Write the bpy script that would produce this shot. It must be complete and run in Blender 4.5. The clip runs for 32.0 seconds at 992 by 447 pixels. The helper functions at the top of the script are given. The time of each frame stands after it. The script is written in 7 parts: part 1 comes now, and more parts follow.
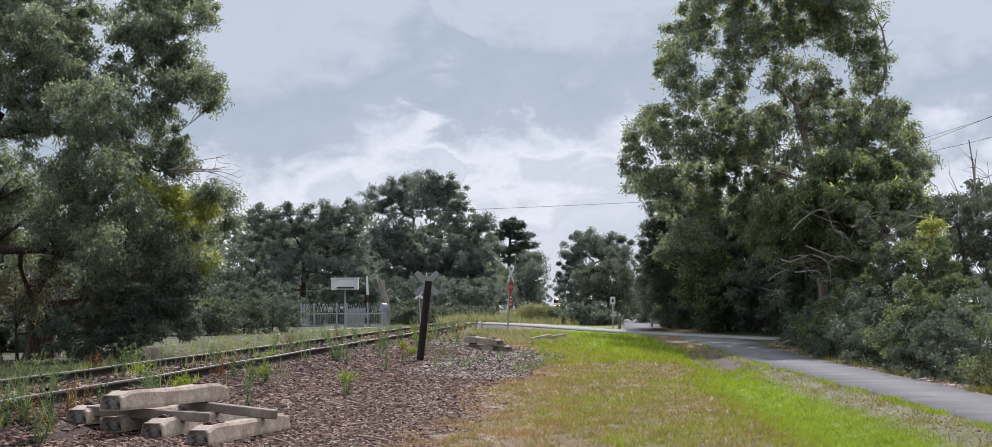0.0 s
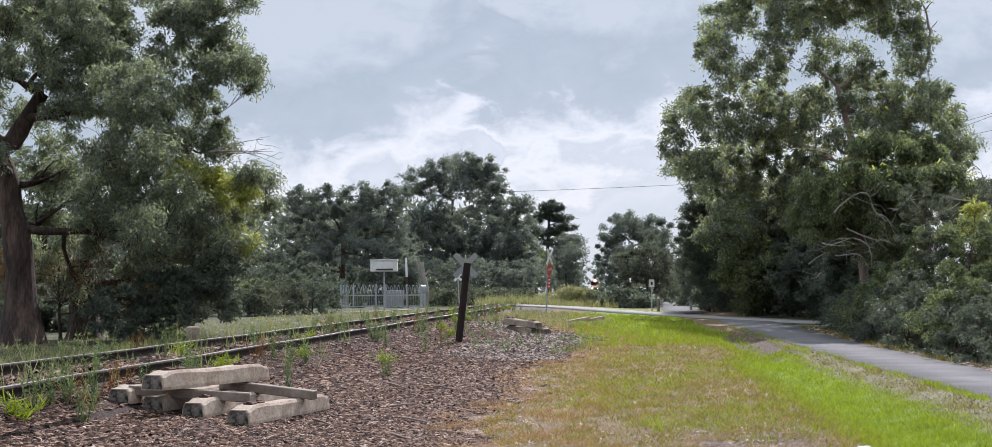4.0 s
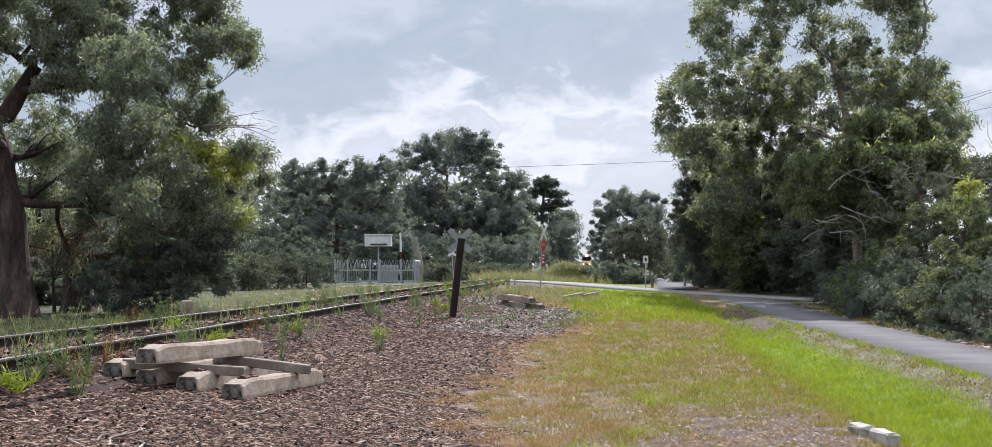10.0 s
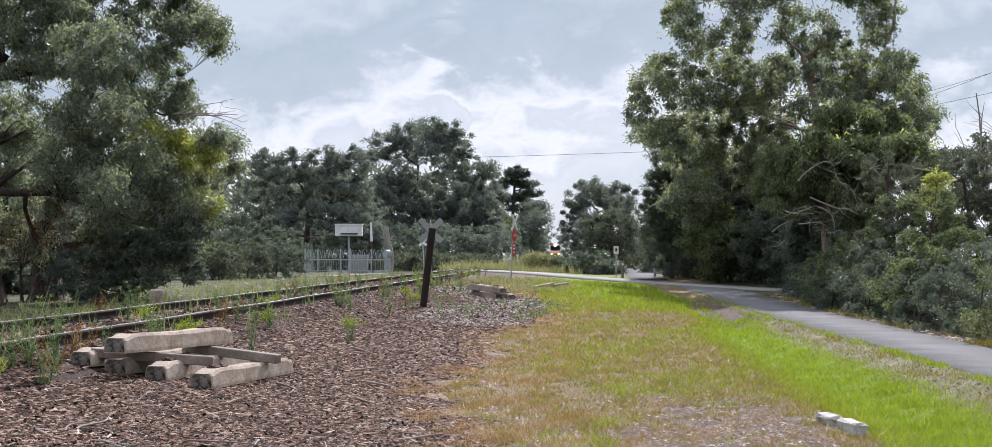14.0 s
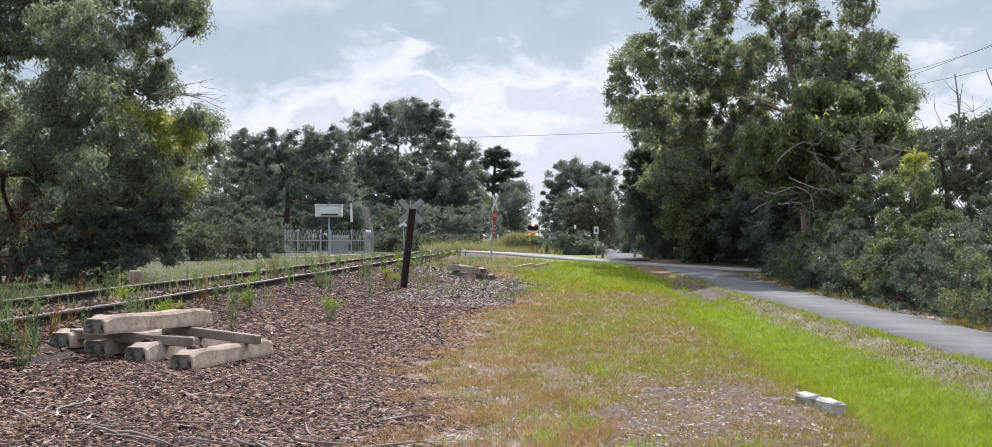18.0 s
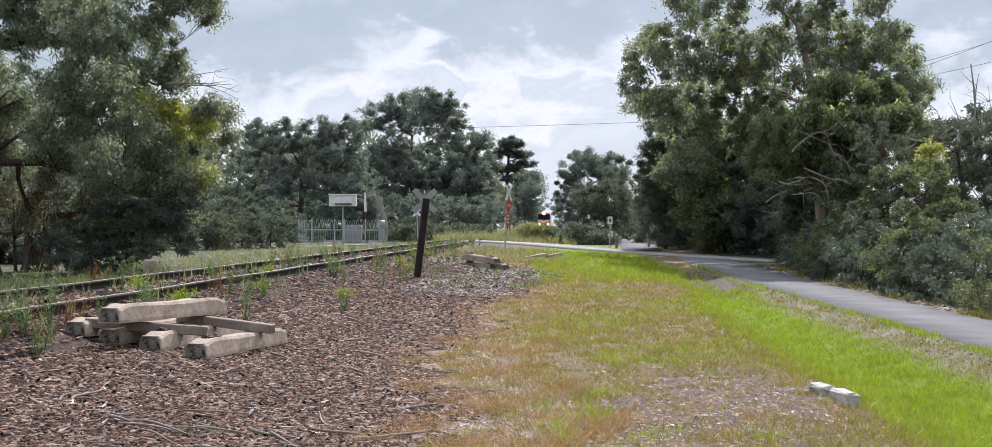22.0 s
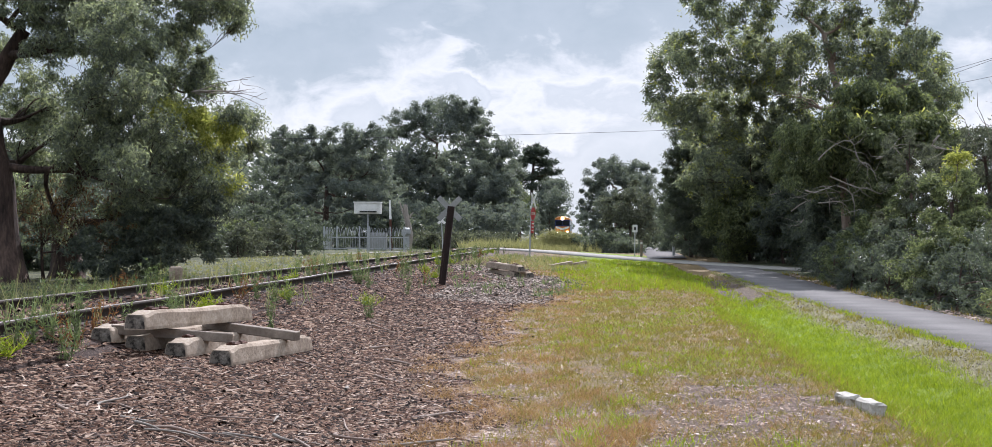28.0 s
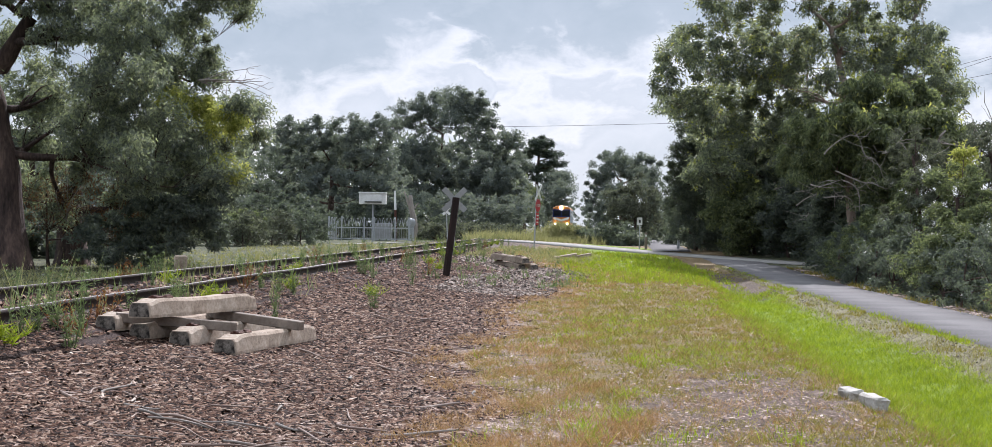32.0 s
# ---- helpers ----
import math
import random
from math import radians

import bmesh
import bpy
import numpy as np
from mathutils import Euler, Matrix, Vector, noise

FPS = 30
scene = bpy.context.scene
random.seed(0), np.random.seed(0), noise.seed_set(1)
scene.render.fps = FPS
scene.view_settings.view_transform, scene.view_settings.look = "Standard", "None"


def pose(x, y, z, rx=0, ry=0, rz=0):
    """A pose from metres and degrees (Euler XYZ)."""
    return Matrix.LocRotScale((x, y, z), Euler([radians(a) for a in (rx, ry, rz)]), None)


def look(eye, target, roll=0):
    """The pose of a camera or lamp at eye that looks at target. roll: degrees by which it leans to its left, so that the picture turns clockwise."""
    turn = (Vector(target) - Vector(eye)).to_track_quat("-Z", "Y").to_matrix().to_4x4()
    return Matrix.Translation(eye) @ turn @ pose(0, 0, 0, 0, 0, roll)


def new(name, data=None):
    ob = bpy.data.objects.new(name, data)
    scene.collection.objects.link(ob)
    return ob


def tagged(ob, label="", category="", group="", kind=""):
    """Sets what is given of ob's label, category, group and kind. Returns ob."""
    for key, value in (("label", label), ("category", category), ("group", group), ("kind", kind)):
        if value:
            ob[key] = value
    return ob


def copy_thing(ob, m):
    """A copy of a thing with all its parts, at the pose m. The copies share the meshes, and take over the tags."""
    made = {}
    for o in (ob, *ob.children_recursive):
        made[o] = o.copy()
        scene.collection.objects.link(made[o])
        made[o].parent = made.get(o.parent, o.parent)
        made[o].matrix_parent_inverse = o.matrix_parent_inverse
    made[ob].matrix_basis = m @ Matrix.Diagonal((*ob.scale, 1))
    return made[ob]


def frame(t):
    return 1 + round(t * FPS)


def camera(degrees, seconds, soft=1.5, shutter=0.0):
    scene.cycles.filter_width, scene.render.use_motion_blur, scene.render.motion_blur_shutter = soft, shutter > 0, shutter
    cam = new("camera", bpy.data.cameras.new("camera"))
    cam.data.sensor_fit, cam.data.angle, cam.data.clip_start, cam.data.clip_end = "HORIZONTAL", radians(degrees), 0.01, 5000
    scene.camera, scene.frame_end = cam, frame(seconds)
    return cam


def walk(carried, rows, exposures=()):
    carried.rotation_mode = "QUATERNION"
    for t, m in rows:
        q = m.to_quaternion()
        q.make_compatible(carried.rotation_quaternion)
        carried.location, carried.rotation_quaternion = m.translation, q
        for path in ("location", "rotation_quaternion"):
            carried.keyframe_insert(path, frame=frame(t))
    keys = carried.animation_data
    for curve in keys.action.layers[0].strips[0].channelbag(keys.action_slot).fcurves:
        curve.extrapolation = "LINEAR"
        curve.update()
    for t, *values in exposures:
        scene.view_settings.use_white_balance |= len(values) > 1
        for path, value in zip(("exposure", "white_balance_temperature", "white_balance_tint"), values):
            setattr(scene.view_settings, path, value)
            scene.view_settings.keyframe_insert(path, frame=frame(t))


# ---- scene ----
EYE = 1.65
cam = camera(40, 32.0, soft=0.75)
# seconds, heading to the left, tilt up, lean, in degrees
PATH = [
    (0, 0.584, 3.501, -0.550), (0.5, 0.940, 3.616, -0.461), (1, 1.269, 3.490, -0.286), (1.5, 1.816, 3.213, -0.299), (2, 2.071, 2.769, -0.365),
    (2.5, 2.190, 2.649, -0.480), (3, 2.191, 2.719, -0.503), (3.5, 2.165, 2.753, -0.365), (5.5, 2.401, 2.789, -0.296), 
    (6, 2.525, 2.693, -0.320), (6.5, 2.646, 2.597, -0.276), (7, 2.739, 2.526, -0.294), (7.5, 2.683, 2.451, -0.174), (8, 2.574, 2.280, -0.131),
    (8.5, 2.413, 2.149, -0.079), (9, 2.275, 2.000, 0.027), (9.5, 2.143, 1.868, 0.036), (10, 1.992, 1.734, -0.037), (10.5, 1.794, 1.645, -0.104),
    (11, 1.600, 1.608, -0.163), (11.5, 1.468, 1.483, -0.076), (12, 1.384, 1.452, -0.084), (12.5, 1.260, 1.379, 0.012), (13, 1.105, 1.310, 0.105),
    (13.5, 0.944, 1.301, 0.145), (14, 0.767, 1.314, 0.141), (14.5, 0.568, 1.229, 0.112), (16.5, 0.080, 0.950, 0.107), (17, 0.014, 0.818, 0.104),
    (17.5, -0.059, 0.674, 0.130), (18, -0.064, 0.498, 0.091), (18.5, -0.030, 0.378, 0.081), (19, 0.000, 0.239, 0.000), (19.5, 0.054, 0.097, 0.086),
    (20, 0.077, -0.037, 0.200), (20.5, 0.064, -0.062, 0.255), (21, 0.110, -0.178, 0.254), (21.5, 0.312, -0.101, 0.247), (22, 0.512, 0.070, 0.187),
    (22.5, 0.624, 0.199, 0.145), (23, 0.764, 0.364, 0.157), (23.5, 0.974, 0.367, 0.145), (24, 1.220, 0.411, 0.130), (24.5, 1.346, 0.374, 0.140),
    (25, 1.425, 0.314, 0.164), (25.5, 1.519, 0.273, 0.172), (27.5, 1.613, 0.242, 0.299), (28, 1.550, 0.397, 0.330), (28.5, 1.539, 0.470, 0.358),
    (29, 1.545, 0.450, 0.403), (29.5, 1.522, 0.367, 0.450), (30, 1.511, 0.319, 0.626), (30.5, 1.517, 0.274, 0.714), (31, 1.541, 0.168, 0.816),
    (31.5, 1.579, 0.040, 0.832), (32, 1.748, 0.038, 0.847),
]

walk(cam, [(t, pose(0, 0, EYE, 90 + up, 0, turn) @ pose(0, 0, 0, 0, 0, lean)) for t, turn, up, lean in PATH],
     [(0, 0.0, 6100, 17), (1.5, 0.1, 6100, 17), (6, 0.14, 6100, 17), (10, 0.17, 6100, 17), (14, 0.20, 6100, 17), (18, 0.22, 6100, 17), (32, 0.22, 6100, 17)])

# ---- world and sun ----
SUN_FROM = Vector((0.21, 0.92, 0.78)).normalized()


def make_world():
    w = bpy.data.worlds.new("cloudy_sky")
    scene.world = w
    w.use_nodes = True
    nt = w.node_tree
    nd, ln = nt.nodes, nt.links
    nd.clear()
    out = nd.new("ShaderNodeOutputWorld")
    bg = nd.new("ShaderNodeBackground")
    sky = nd.new("ShaderNodeTexSky")
    sky.sky_type, sky.sun_disc = "NISHITA", False
    sky.sun_elevation = math.asin(SUN_FROM.z)
    sky.sun_rotation = math.atan2(SUN_FROM.x, SUN_FROM.y)
    tc = nd.new("ShaderNodeTexCoord")
    sep = nd.new("ShaderNodeSeparateXYZ")
    ln.new(tc.outputs["Generated"], sep.inputs[0])

    def m(op, a, b=None, clamp=False):
        k = nd.new("ShaderNodeMath")
        k.operation, k.use_clamp = op, clamp
        if op == "MULTIPLY_ADD":
            k.inputs[2].default_value = 0.5
        for i, v in enumerate((a, b)):
            if v is None:
                continue
            if isinstance(v, (int, float)):
                k.inputs[i].default_value = v
            else:
                ln.new(v, k.inputs[i])
        return k.outputs[0]

    up = m("MAXIMUM", sep.outputs[2], 0.0)

    def fbm(scale, detail, rough, off, dist=0.0):
        mp = nd.new("ShaderNodeMapping")
        mp.inputs["Location"].default_value = off
        mp.inputs["Scale"].default_value = (1.0, 1.0, 1.7)
        ln.new(tc.outputs["Generated"], mp.inputs[0])
        n = nd.new("ShaderNodeTexNoise")
        n.inputs["Scale"].default_value, n.inputs["Detail"].default_value = scale, detail
        n.inputs["Roughness"].default_value, n.inputs["Distortion"].default_value = rough, dist
        ln.new(mp.outputs[0], n.inputs["Vector"])
        return m("SUBTRACT", n.outputs["Fac"], 0.5)

    def curve(fac, stops):
        r = nd.new("ShaderNodeValToRGB")
        ln.new(fac, r.inputs[0])
        e = r.color_ramp.elements
        e[0].position, e[0].color = stops[0][0], (*stops[0][1], 1)
        e[1].position, e[1].color = stops[-1][0], (*stops[-1][1], 1)
        for p, c in stops[1:-1]:
            k = e.new(p)
            k.color = (*c, 1)
        return r.outputs[0]

    big, mid, fine = fbm(2.6, 3.0, 0.5, (3.1, 1.3, 0)), fbm(9.0, 6.0, 0.55, (0.4, 7.7, 0), 0.4), fbm(26.0, 6.0, 0.6, (5.0, 2.0, 1.0), 0.3)
    # a grey deck whose base lies lower to the right, bright cumulus beneath its rim
    rim = curve(m("MULTIPLY_ADD", m("ADD", sep.outputs[0], m("MULTIPLY", mid, 0.22)), 1.6), [(p, (v, v, v)) for p, v in ((0.0, 0.20), (0.20, 0.24), (0.34, 0.33), (0.42, 0.50), (0.45, 0.36), (0.60, 0.35), (0.72, 0.52), (0.85, 0.30))])
    s = m("SUBTRACT", up, m("MULTIPLY", rim, 0.30))
    s = m("ADD", s, m("ADD", m("MULTIPLY", big, 0.10), m("ADD", m("MULTIPLY", mid, 0.17), m("MULTIPLY", fine, 0.11))))
    tone = curve(m("MULTIPLY_ADD", s, 5.0), ((0.02, (0.64, 0.70, 0.745)), (0.20, (0.72, 0.77, 0.81)), (0.30, (0.66, 0.715, 0.76)), (0.40, (0.87, 0.895, 0.91)), (0.47, (0.78, 0.82, 0.85)), (0.60, (0.50, 0.575, 0.63)), (0.78, (0.45, 0.53, 0.585)), (0.97, (0.60, 0.665, 0.705))))
    # an overcast sky grows brighter overhead
    sc0 = nd.new("ShaderNodeVectorMath")
    sc0.operation = "SCALE"
    ln.new(tone, sc0.inputs[0])
    ln.new(m("ADD", 1.0, m("MULTIPLY", m("MAXIMUM", m("SUBTRACT", up, 0.22), 0.0), 1.5)), sc0.inputs["Scale"])
    sc = nd.new("ShaderNodeVectorMath")
    sc.operation = "SCALE"
    sc.inputs["Scale"].default_value = 0.1
    ln.new(sky.outputs[0], sc.inputs[0])
    mix = nd.new("ShaderNodeMix")
    mix.data_type = "RGBA"
    mix.inputs["Factor"].default_value = 0.93
    ln.new(sc.outputs[0], mix.inputs["A"])
    ln.new(sc0.outputs[0], mix.inputs["B"])
    ln.new(mix.outputs["Result"], bg.inputs[0])
    bg.inputs[1].default_value = 0.93
    ln.new(bg.outputs[0], out.inputs[0])


make_world()
sun = new("sun", bpy.data.lights.new("sun", "SUN"))
sun.data.energy, sun.data.angle, sun.data.color = 6.0, radians(0.6), (1.0, 0.97, 0.94)
sun.matrix_basis = look(SUN_FROM * 80, (0, 0, 0))


# ---- materials ----
def material(name, ramp, scale=8.0, rough=0.8, metal=0.0, bump=0.3, detail=6.0, stretch=(1, 1, 1), island=0.0, per_object=0.0,
             grain=0.35, grain_scale=6.0, translucent=0.0, spec=0.4, bump_dist=0.02):
    """A surface whose colour runs along a ramp by noise at two scales."""
    mt = bpy.data.materials.new(name)
    mt.use_nodes = True
    nt = mt.node_tree
    nd, ln = nt.nodes, nt.links
    bs = nd["Principled BSDF"]
    tc, mp = nd.new("ShaderNodeTexCoord"), nd.new("ShaderNodeMapping")
    mp.inputs["Scale"].default_value = stretch
    ln.new(tc.outputs["Object"], mp.inputs[0])
    n1, n2 = nd.new("ShaderNodeTexNoise"), nd.new("ShaderNodeTexNoise")
    for n, s in ((n1, scale), (n2, scale * grain_scale)):
        n.inputs["Scale"].default_value, n.inputs["Detail"].default_value = s, detail
        n.inputs["Roughness"].default_value = 0.6
        ln.new(mp.outputs[0], n.inputs["Vector"])

    def mth(op, a, b):
        k = nd.new("ShaderNodeMath")
        k.operation = op
        for i, v in enumerate((a, b)):
            if isinstance(v, (int, float)):
                k.inputs[i].default_value = v
            else:
                ln.new(v, k.inputs[i])
        return k.outputs[0]

    fac = mth("ADD", mth("MULTIPLY", n1.outputs["Fac"], 1 - grain), mth("MULTIPLY", n2.outputs["Fac"], grain))
    if island:
        g = nd.new("ShaderNodeNewGeometry")
        fac = mth("ADD", mth("MULTIPLY", fac, 1 - island), mth("MULTIPLY", g.outputs["Random Per Island"], island))
    if per_object:
        oi = nd.new("ShaderNodeObjectInfo")
        fac = mth("ADD", fac, mth("MULTIPLY", mth("SUBTRACT", oi.outputs["Random"], 0.5), per_object))
    rp = nd.new("ShaderNodeValToRGB")
    ln.new(fac, rp.inputs[0])
    e = rp.color_ramp.elements
    e[0].position, e[0].color = ramp[0][0], (*ramp[0][1], 1)
    e[1].position, e[1].color = ramp[-1][0], (*ramp[-1][1], 1)
    for p, c in ramp[1:-1]:
        k = e.new(p)
        k.color = (*c, 1)
    ln.new(rp.outputs[0], bs.inputs["Base Color"])
    bs.inputs["Roughness"].default_value, bs.inputs["Metallic"].default_value = rough, metal
    bs.inputs["Specular IOR Level"].default_value = spec
    if bump:
        bp = nd.new("ShaderNodeBump")
        bp.inputs["Strength"].default_value, bp.inputs["Distance"].default_value = bump, bump_dist
        ln.new(n2.outputs["Fac"], bp.inputs["Height"])
        ln.new(bp.outputs[0], bs.inputs["Normal"])
    if translucent:
        tr, ad = nd.new("ShaderNodeBsdfTranslucent"), nd.new("ShaderNodeMixShader")
        br = nd.new("ShaderNodeMix")
        br.data_type, br.blend_type = "RGBA", "MULTIPLY"
        br.inputs["Factor"].default_value = 1.0
        br.inputs["B"].default_value = (1.46, 1.54, 1.02, 1)
        ln.new(rp.outputs[0], br.inputs["A"])
        ln.new(br.outputs["Result"], tr.inputs[0])
        ad.inputs[0].default_value = translucent
        ln.new(bs.outputs[0], ad.inputs[1])
        ln.new(tr.outputs[0], ad.inputs[2])
        ln.new(ad.outputs[0], nd["Material Output"].inputs[0])
    return mt


def leaf_mat(name, dark, mid, light, tr=0.3, rough=0.5, scale=0.5, island=0.68):
    return material(name, ((0.15, dark), (0.5, mid), (0.85, light)), scale, rough, bump=0, island=island, translucent=tr, spec=0.18)


GUM_LEAF = leaf_mat("gum_leaf", (0.098, 0.113, 0.110), (0.168, 0.187, 0.158), (0.335, 0.357, 0.225), 0.5, 0.42, island=0.6)
# leaves caught by the sun: the light is put into this yellower, paler colour
GUM_SUNLIT = leaf_mat("gum_leaf_sunlit", (0.15, 0.165, 0.045), (0.28, 0.29, 0.08), (0.44, 0.43, 0.14), 0.5)
# distant gum leaves, with haze painted in as bluish, lifted darks
HAZED_LEAF = leaf_mat("hazed_gum_leaf", (0.092, 0.107, 0.122), (0.130, 0.147, 0.146), (0.215, 0.233, 0.180), 0.40, 0.6, island=0.4)
DARK_LEAF = leaf_mat("dark_shrub_leaf", (0.060, 0.072, 0.070), (0.094, 0.110, 0.094), (0.175, 0.197, 0.138), 0.32, 0.6, island=0.5)
BUSH_LEAF = leaf_mat("bush_leaf", (0.062, 0.076, 0.052), (0.115, 0.134, 0.074), (0.235, 0.262, 0.125), 0.36, 0.65)
GREY_LEAF = leaf_mat("grey_shrub_leaf", (0.055, 0.062, 0.054), (0.096, 0.104, 0.082), (0.170, 0.178, 0.128), 0.28, 0.75)
PINE_LEAF = leaf_mat("pine_needle", (0.040, 0.052, 0.046), (0.066, 0.082, 0.070), (0.095, 0.115, 0.092), 0.25)
DEAD_LEAF = leaf_mat("dead_leaf", (0.085, 0.042, 0.022), (0.16, 0.085, 0.045), (0.25, 0.15, 0.085), 0.2, 0.95)
BARK = material("bark", ((0.36, (0.012, 0.007, 0.006)), (0.5, (0.058, 0.037, 0.030)), (0.66, (0.155, 0.102, 0.080))), 3.0, 0.9, bump=0.9, stretch=(1, 1, 0.22), bump_dist=0.05)
PALE_BARK = material("pale_bark", ((0.3, (0.11, 0.075, 0.06)), (0.5, (0.25, 0.18, 0.145)), (0.7, (0.42, 0.35, 0.30))), 1.6, 0.75, bump=0.3, stretch=(1, 1, 0.3))
DEAD_WOOD = material("dead_wood", ((0.3, (0.14, 0.12, 0.105)), (0.7, (0.36, 0.32, 0.28))), 5.0, 0.85, bump=0.3, stretch=(1, 1, 0.3))
CONCRETE = material("weathered_concrete", ((0.3, (0.15, 0.110, 0.08)), (0.5, (0.34, 0.272, 0.212)), (0.72, (0.53, 0.450, 0.370))), 5.0, 0.95, spec=0.15, bump=0.35, per_object=0.12, grain=0.4)
AGGREGATE = material("broken_concrete_end", ((0.40, (0.03, 0.026, 0.022)), (0.50, (0.15, 0.13, 0.11)), (0.68, (0.27, 0.24, 0.205))), 14.0, 0.95, bump=0.8, grain_scale=3)
RUST = material("rusty_steel", ((0.3, (0.035, 0.016, 0.012)), (0.5, (0.085, 0.036, 0.024)), (0.7, (0.15, 0.065, 0.04))), 6.0, 0.85, 0.2, bump=0.4)
POST_MAT = material("dark_rusty_post", ((0.3, (0.014, 0.009, 0.008)), (0.55, (0.034, 0.02, 0.017)), (0.75, (0.075, 0.042, 0.03))), 5.0, 0.8, 0.2, bump=0.4, stretch=(1, 1, 0.3))
RAIL_SIDE = material("brown_rail_web", ((0.3, (0.014, 0.010, 0.008)), (0.6, (0.04, 0.027, 0.021)), (0.8, (0.08, 0.055, 0.043))), 6.0, 0.85, 0.2, bump=0.3)
RAIL_TOP = material("worn_rail_head", ((0.3, (0.11, 0.092, 0.08)), (0.7, (0.27, 0.245, 0.225))), 4.0, 0.45, 0.6, bump=0.1, stretch=(1, 0.05, 1))
TIMBER = material("grey_timber", ((0.3, (0.13, 0.10, 0.08)), (0.6, (0.26, 0.215, 0.175)), (0.8, (0.38, 0.33, 0.28))), 4.0, 0.9, bump=0.4, stretch=(1, 0.2, 1), per_object=0.15)
BALLAST = material("ballast_stone", ((0.24, (0.009, 0.005, 0.004)), (0.48, (0.062, 0.031, 0.020)), (0.72, (0.142, 0.080, 0.054)), (0.94, (0.36, 0.265, 0.20))), 4.0, 0.95, spec=0.15, bump=0.3, island=0.8)
GREY_STONE = material("grey_gravel_stone", ((0.16, (0.018, 0.013, 0.010)), (0.5, (0.088, 0.068, 0.056)), (0.86, (0.36, 0.30, 0.26))), 4.0, 0.95, spec=0.12, bump=0.3, island=0.65)
TAN_STONE = material("tan_grit", ((0.14, (0.07, 0.06, 0.04)), (0.5, (0.16, 0.14, 0.095)), (0.85, (0.30, 0.27, 0.20))), 4.0, 0.95, spec=0.1, bump=0.3, island=0.65)
LITTER = material("bark_litter", ((0.16, (0.045, 0.024, 0.017)), (0.50, (0.17, 0.105, 0.076)), (0.78, (0.36, 0.265, 0.205)), (0.92, (0.62, 0.53, 0.46))), 3.0, 0.85, bump=0.2, island=0.7)
ASPHALT = material("pale_worn_asphalt", ((0.3, (0.105, 0.099, 0.098)), (0.55, (0.155, 0.147, 0.146)), (0.75, (0.215, 0.205, 0.202))), 0.8, 0.95, spec=0.12, bump=0.5, grain=0.5, grain_scale=60, bump_dist=0.006)
ROAD_MAT = material("pale_dusty_road", ((0.3, (0.21, 0.200, 0.185)), (0.7, (0.34, 0.325, 0.30))), 0.5, 0.95, spec=0.1, bump=0.4, grain=0.4, grain_scale=40, bump_dist=0.006)
GALV = material("galvanised_steel", ((0.3, (0.30, 0.32, 0.33)), (0.7, (0.48, 0.50, 0.52))), 6.0, 0.5, 0.55, bump=0.05)
WHITE_PAINT = material("white_paint", ((0.25, (0.55, 0.55, 0.53)), (0.6, (0.76, 0.76, 0.74))), 3.0, 0.5, bump=0.05)
SIGN_BACK = material("dull_aluminium", ((0.3, (0.22, 0.225, 0.22)), (0.7, (0.34, 0.345, 0.34))), 3.0, 0.55, 0.3, bump=0.05)
RED_PAINT = material("red_sign_paint", ((0.3, (0.34, 0.018, 0.022)), (0.7, (0.50, 0.03, 0.035))), 3.0, 0.45, bump=0.03)
BLACK_PAINT = material("black_paint", ((0.3, (0.012, 0.012, 0.013)), (0.7, (0.03, 0.03, 0.03))), 3.0, 0.5, bump=0.03)
CABLE = material("black_cable", ((0.3, (0.02, 0.02, 0.022)), (0.7, (0.045, 0.045, 0.05))), 3.0, 0.6, bump=0)
WEED_LEAF = leaf_mat("weed_leaf", (0.07, 0.10, 0.045), (0.13, 0.17, 0.075), (0.20, 0.24, 0.12), 0.3)
RED_WEED = leaf_mat("rusty_weed", (0.11, 0.045, 0.022), (0.20, 0.09, 0.042), (0.28, 0.15, 0.07), 0.3, 0.95)
LIME_GRASS = leaf_mat("bright_grass", (0.062, 0.100, 0.010), (0.205, 0.262, 0.016), (0.41, 0.45, 0.045), 0.35, scale=2.4, island=0.42)
OLIVE_GRASS = leaf_mat("olive_grass", (0.075, 0.068, 0.018), (0.20, 0.168, 0.034), (0.38, 0.30, 0.085), 0.3, scale=2.4, island=0.42)
DRY_GRASS = leaf_mat("dry_grass", (0.12, 0.060, 0.028), (0.30, 0.168, 0.078), (0.54, 0.37, 0.21), 0.3, scale=2.4, island=0.42)
STRAW = leaf_mat("straw_grass", (0.14, 0.14, 0.07), (0.25, 0.24, 0.12), (0.40, 0.37, 0.22), 0.3, scale=2.4, island=0.42)


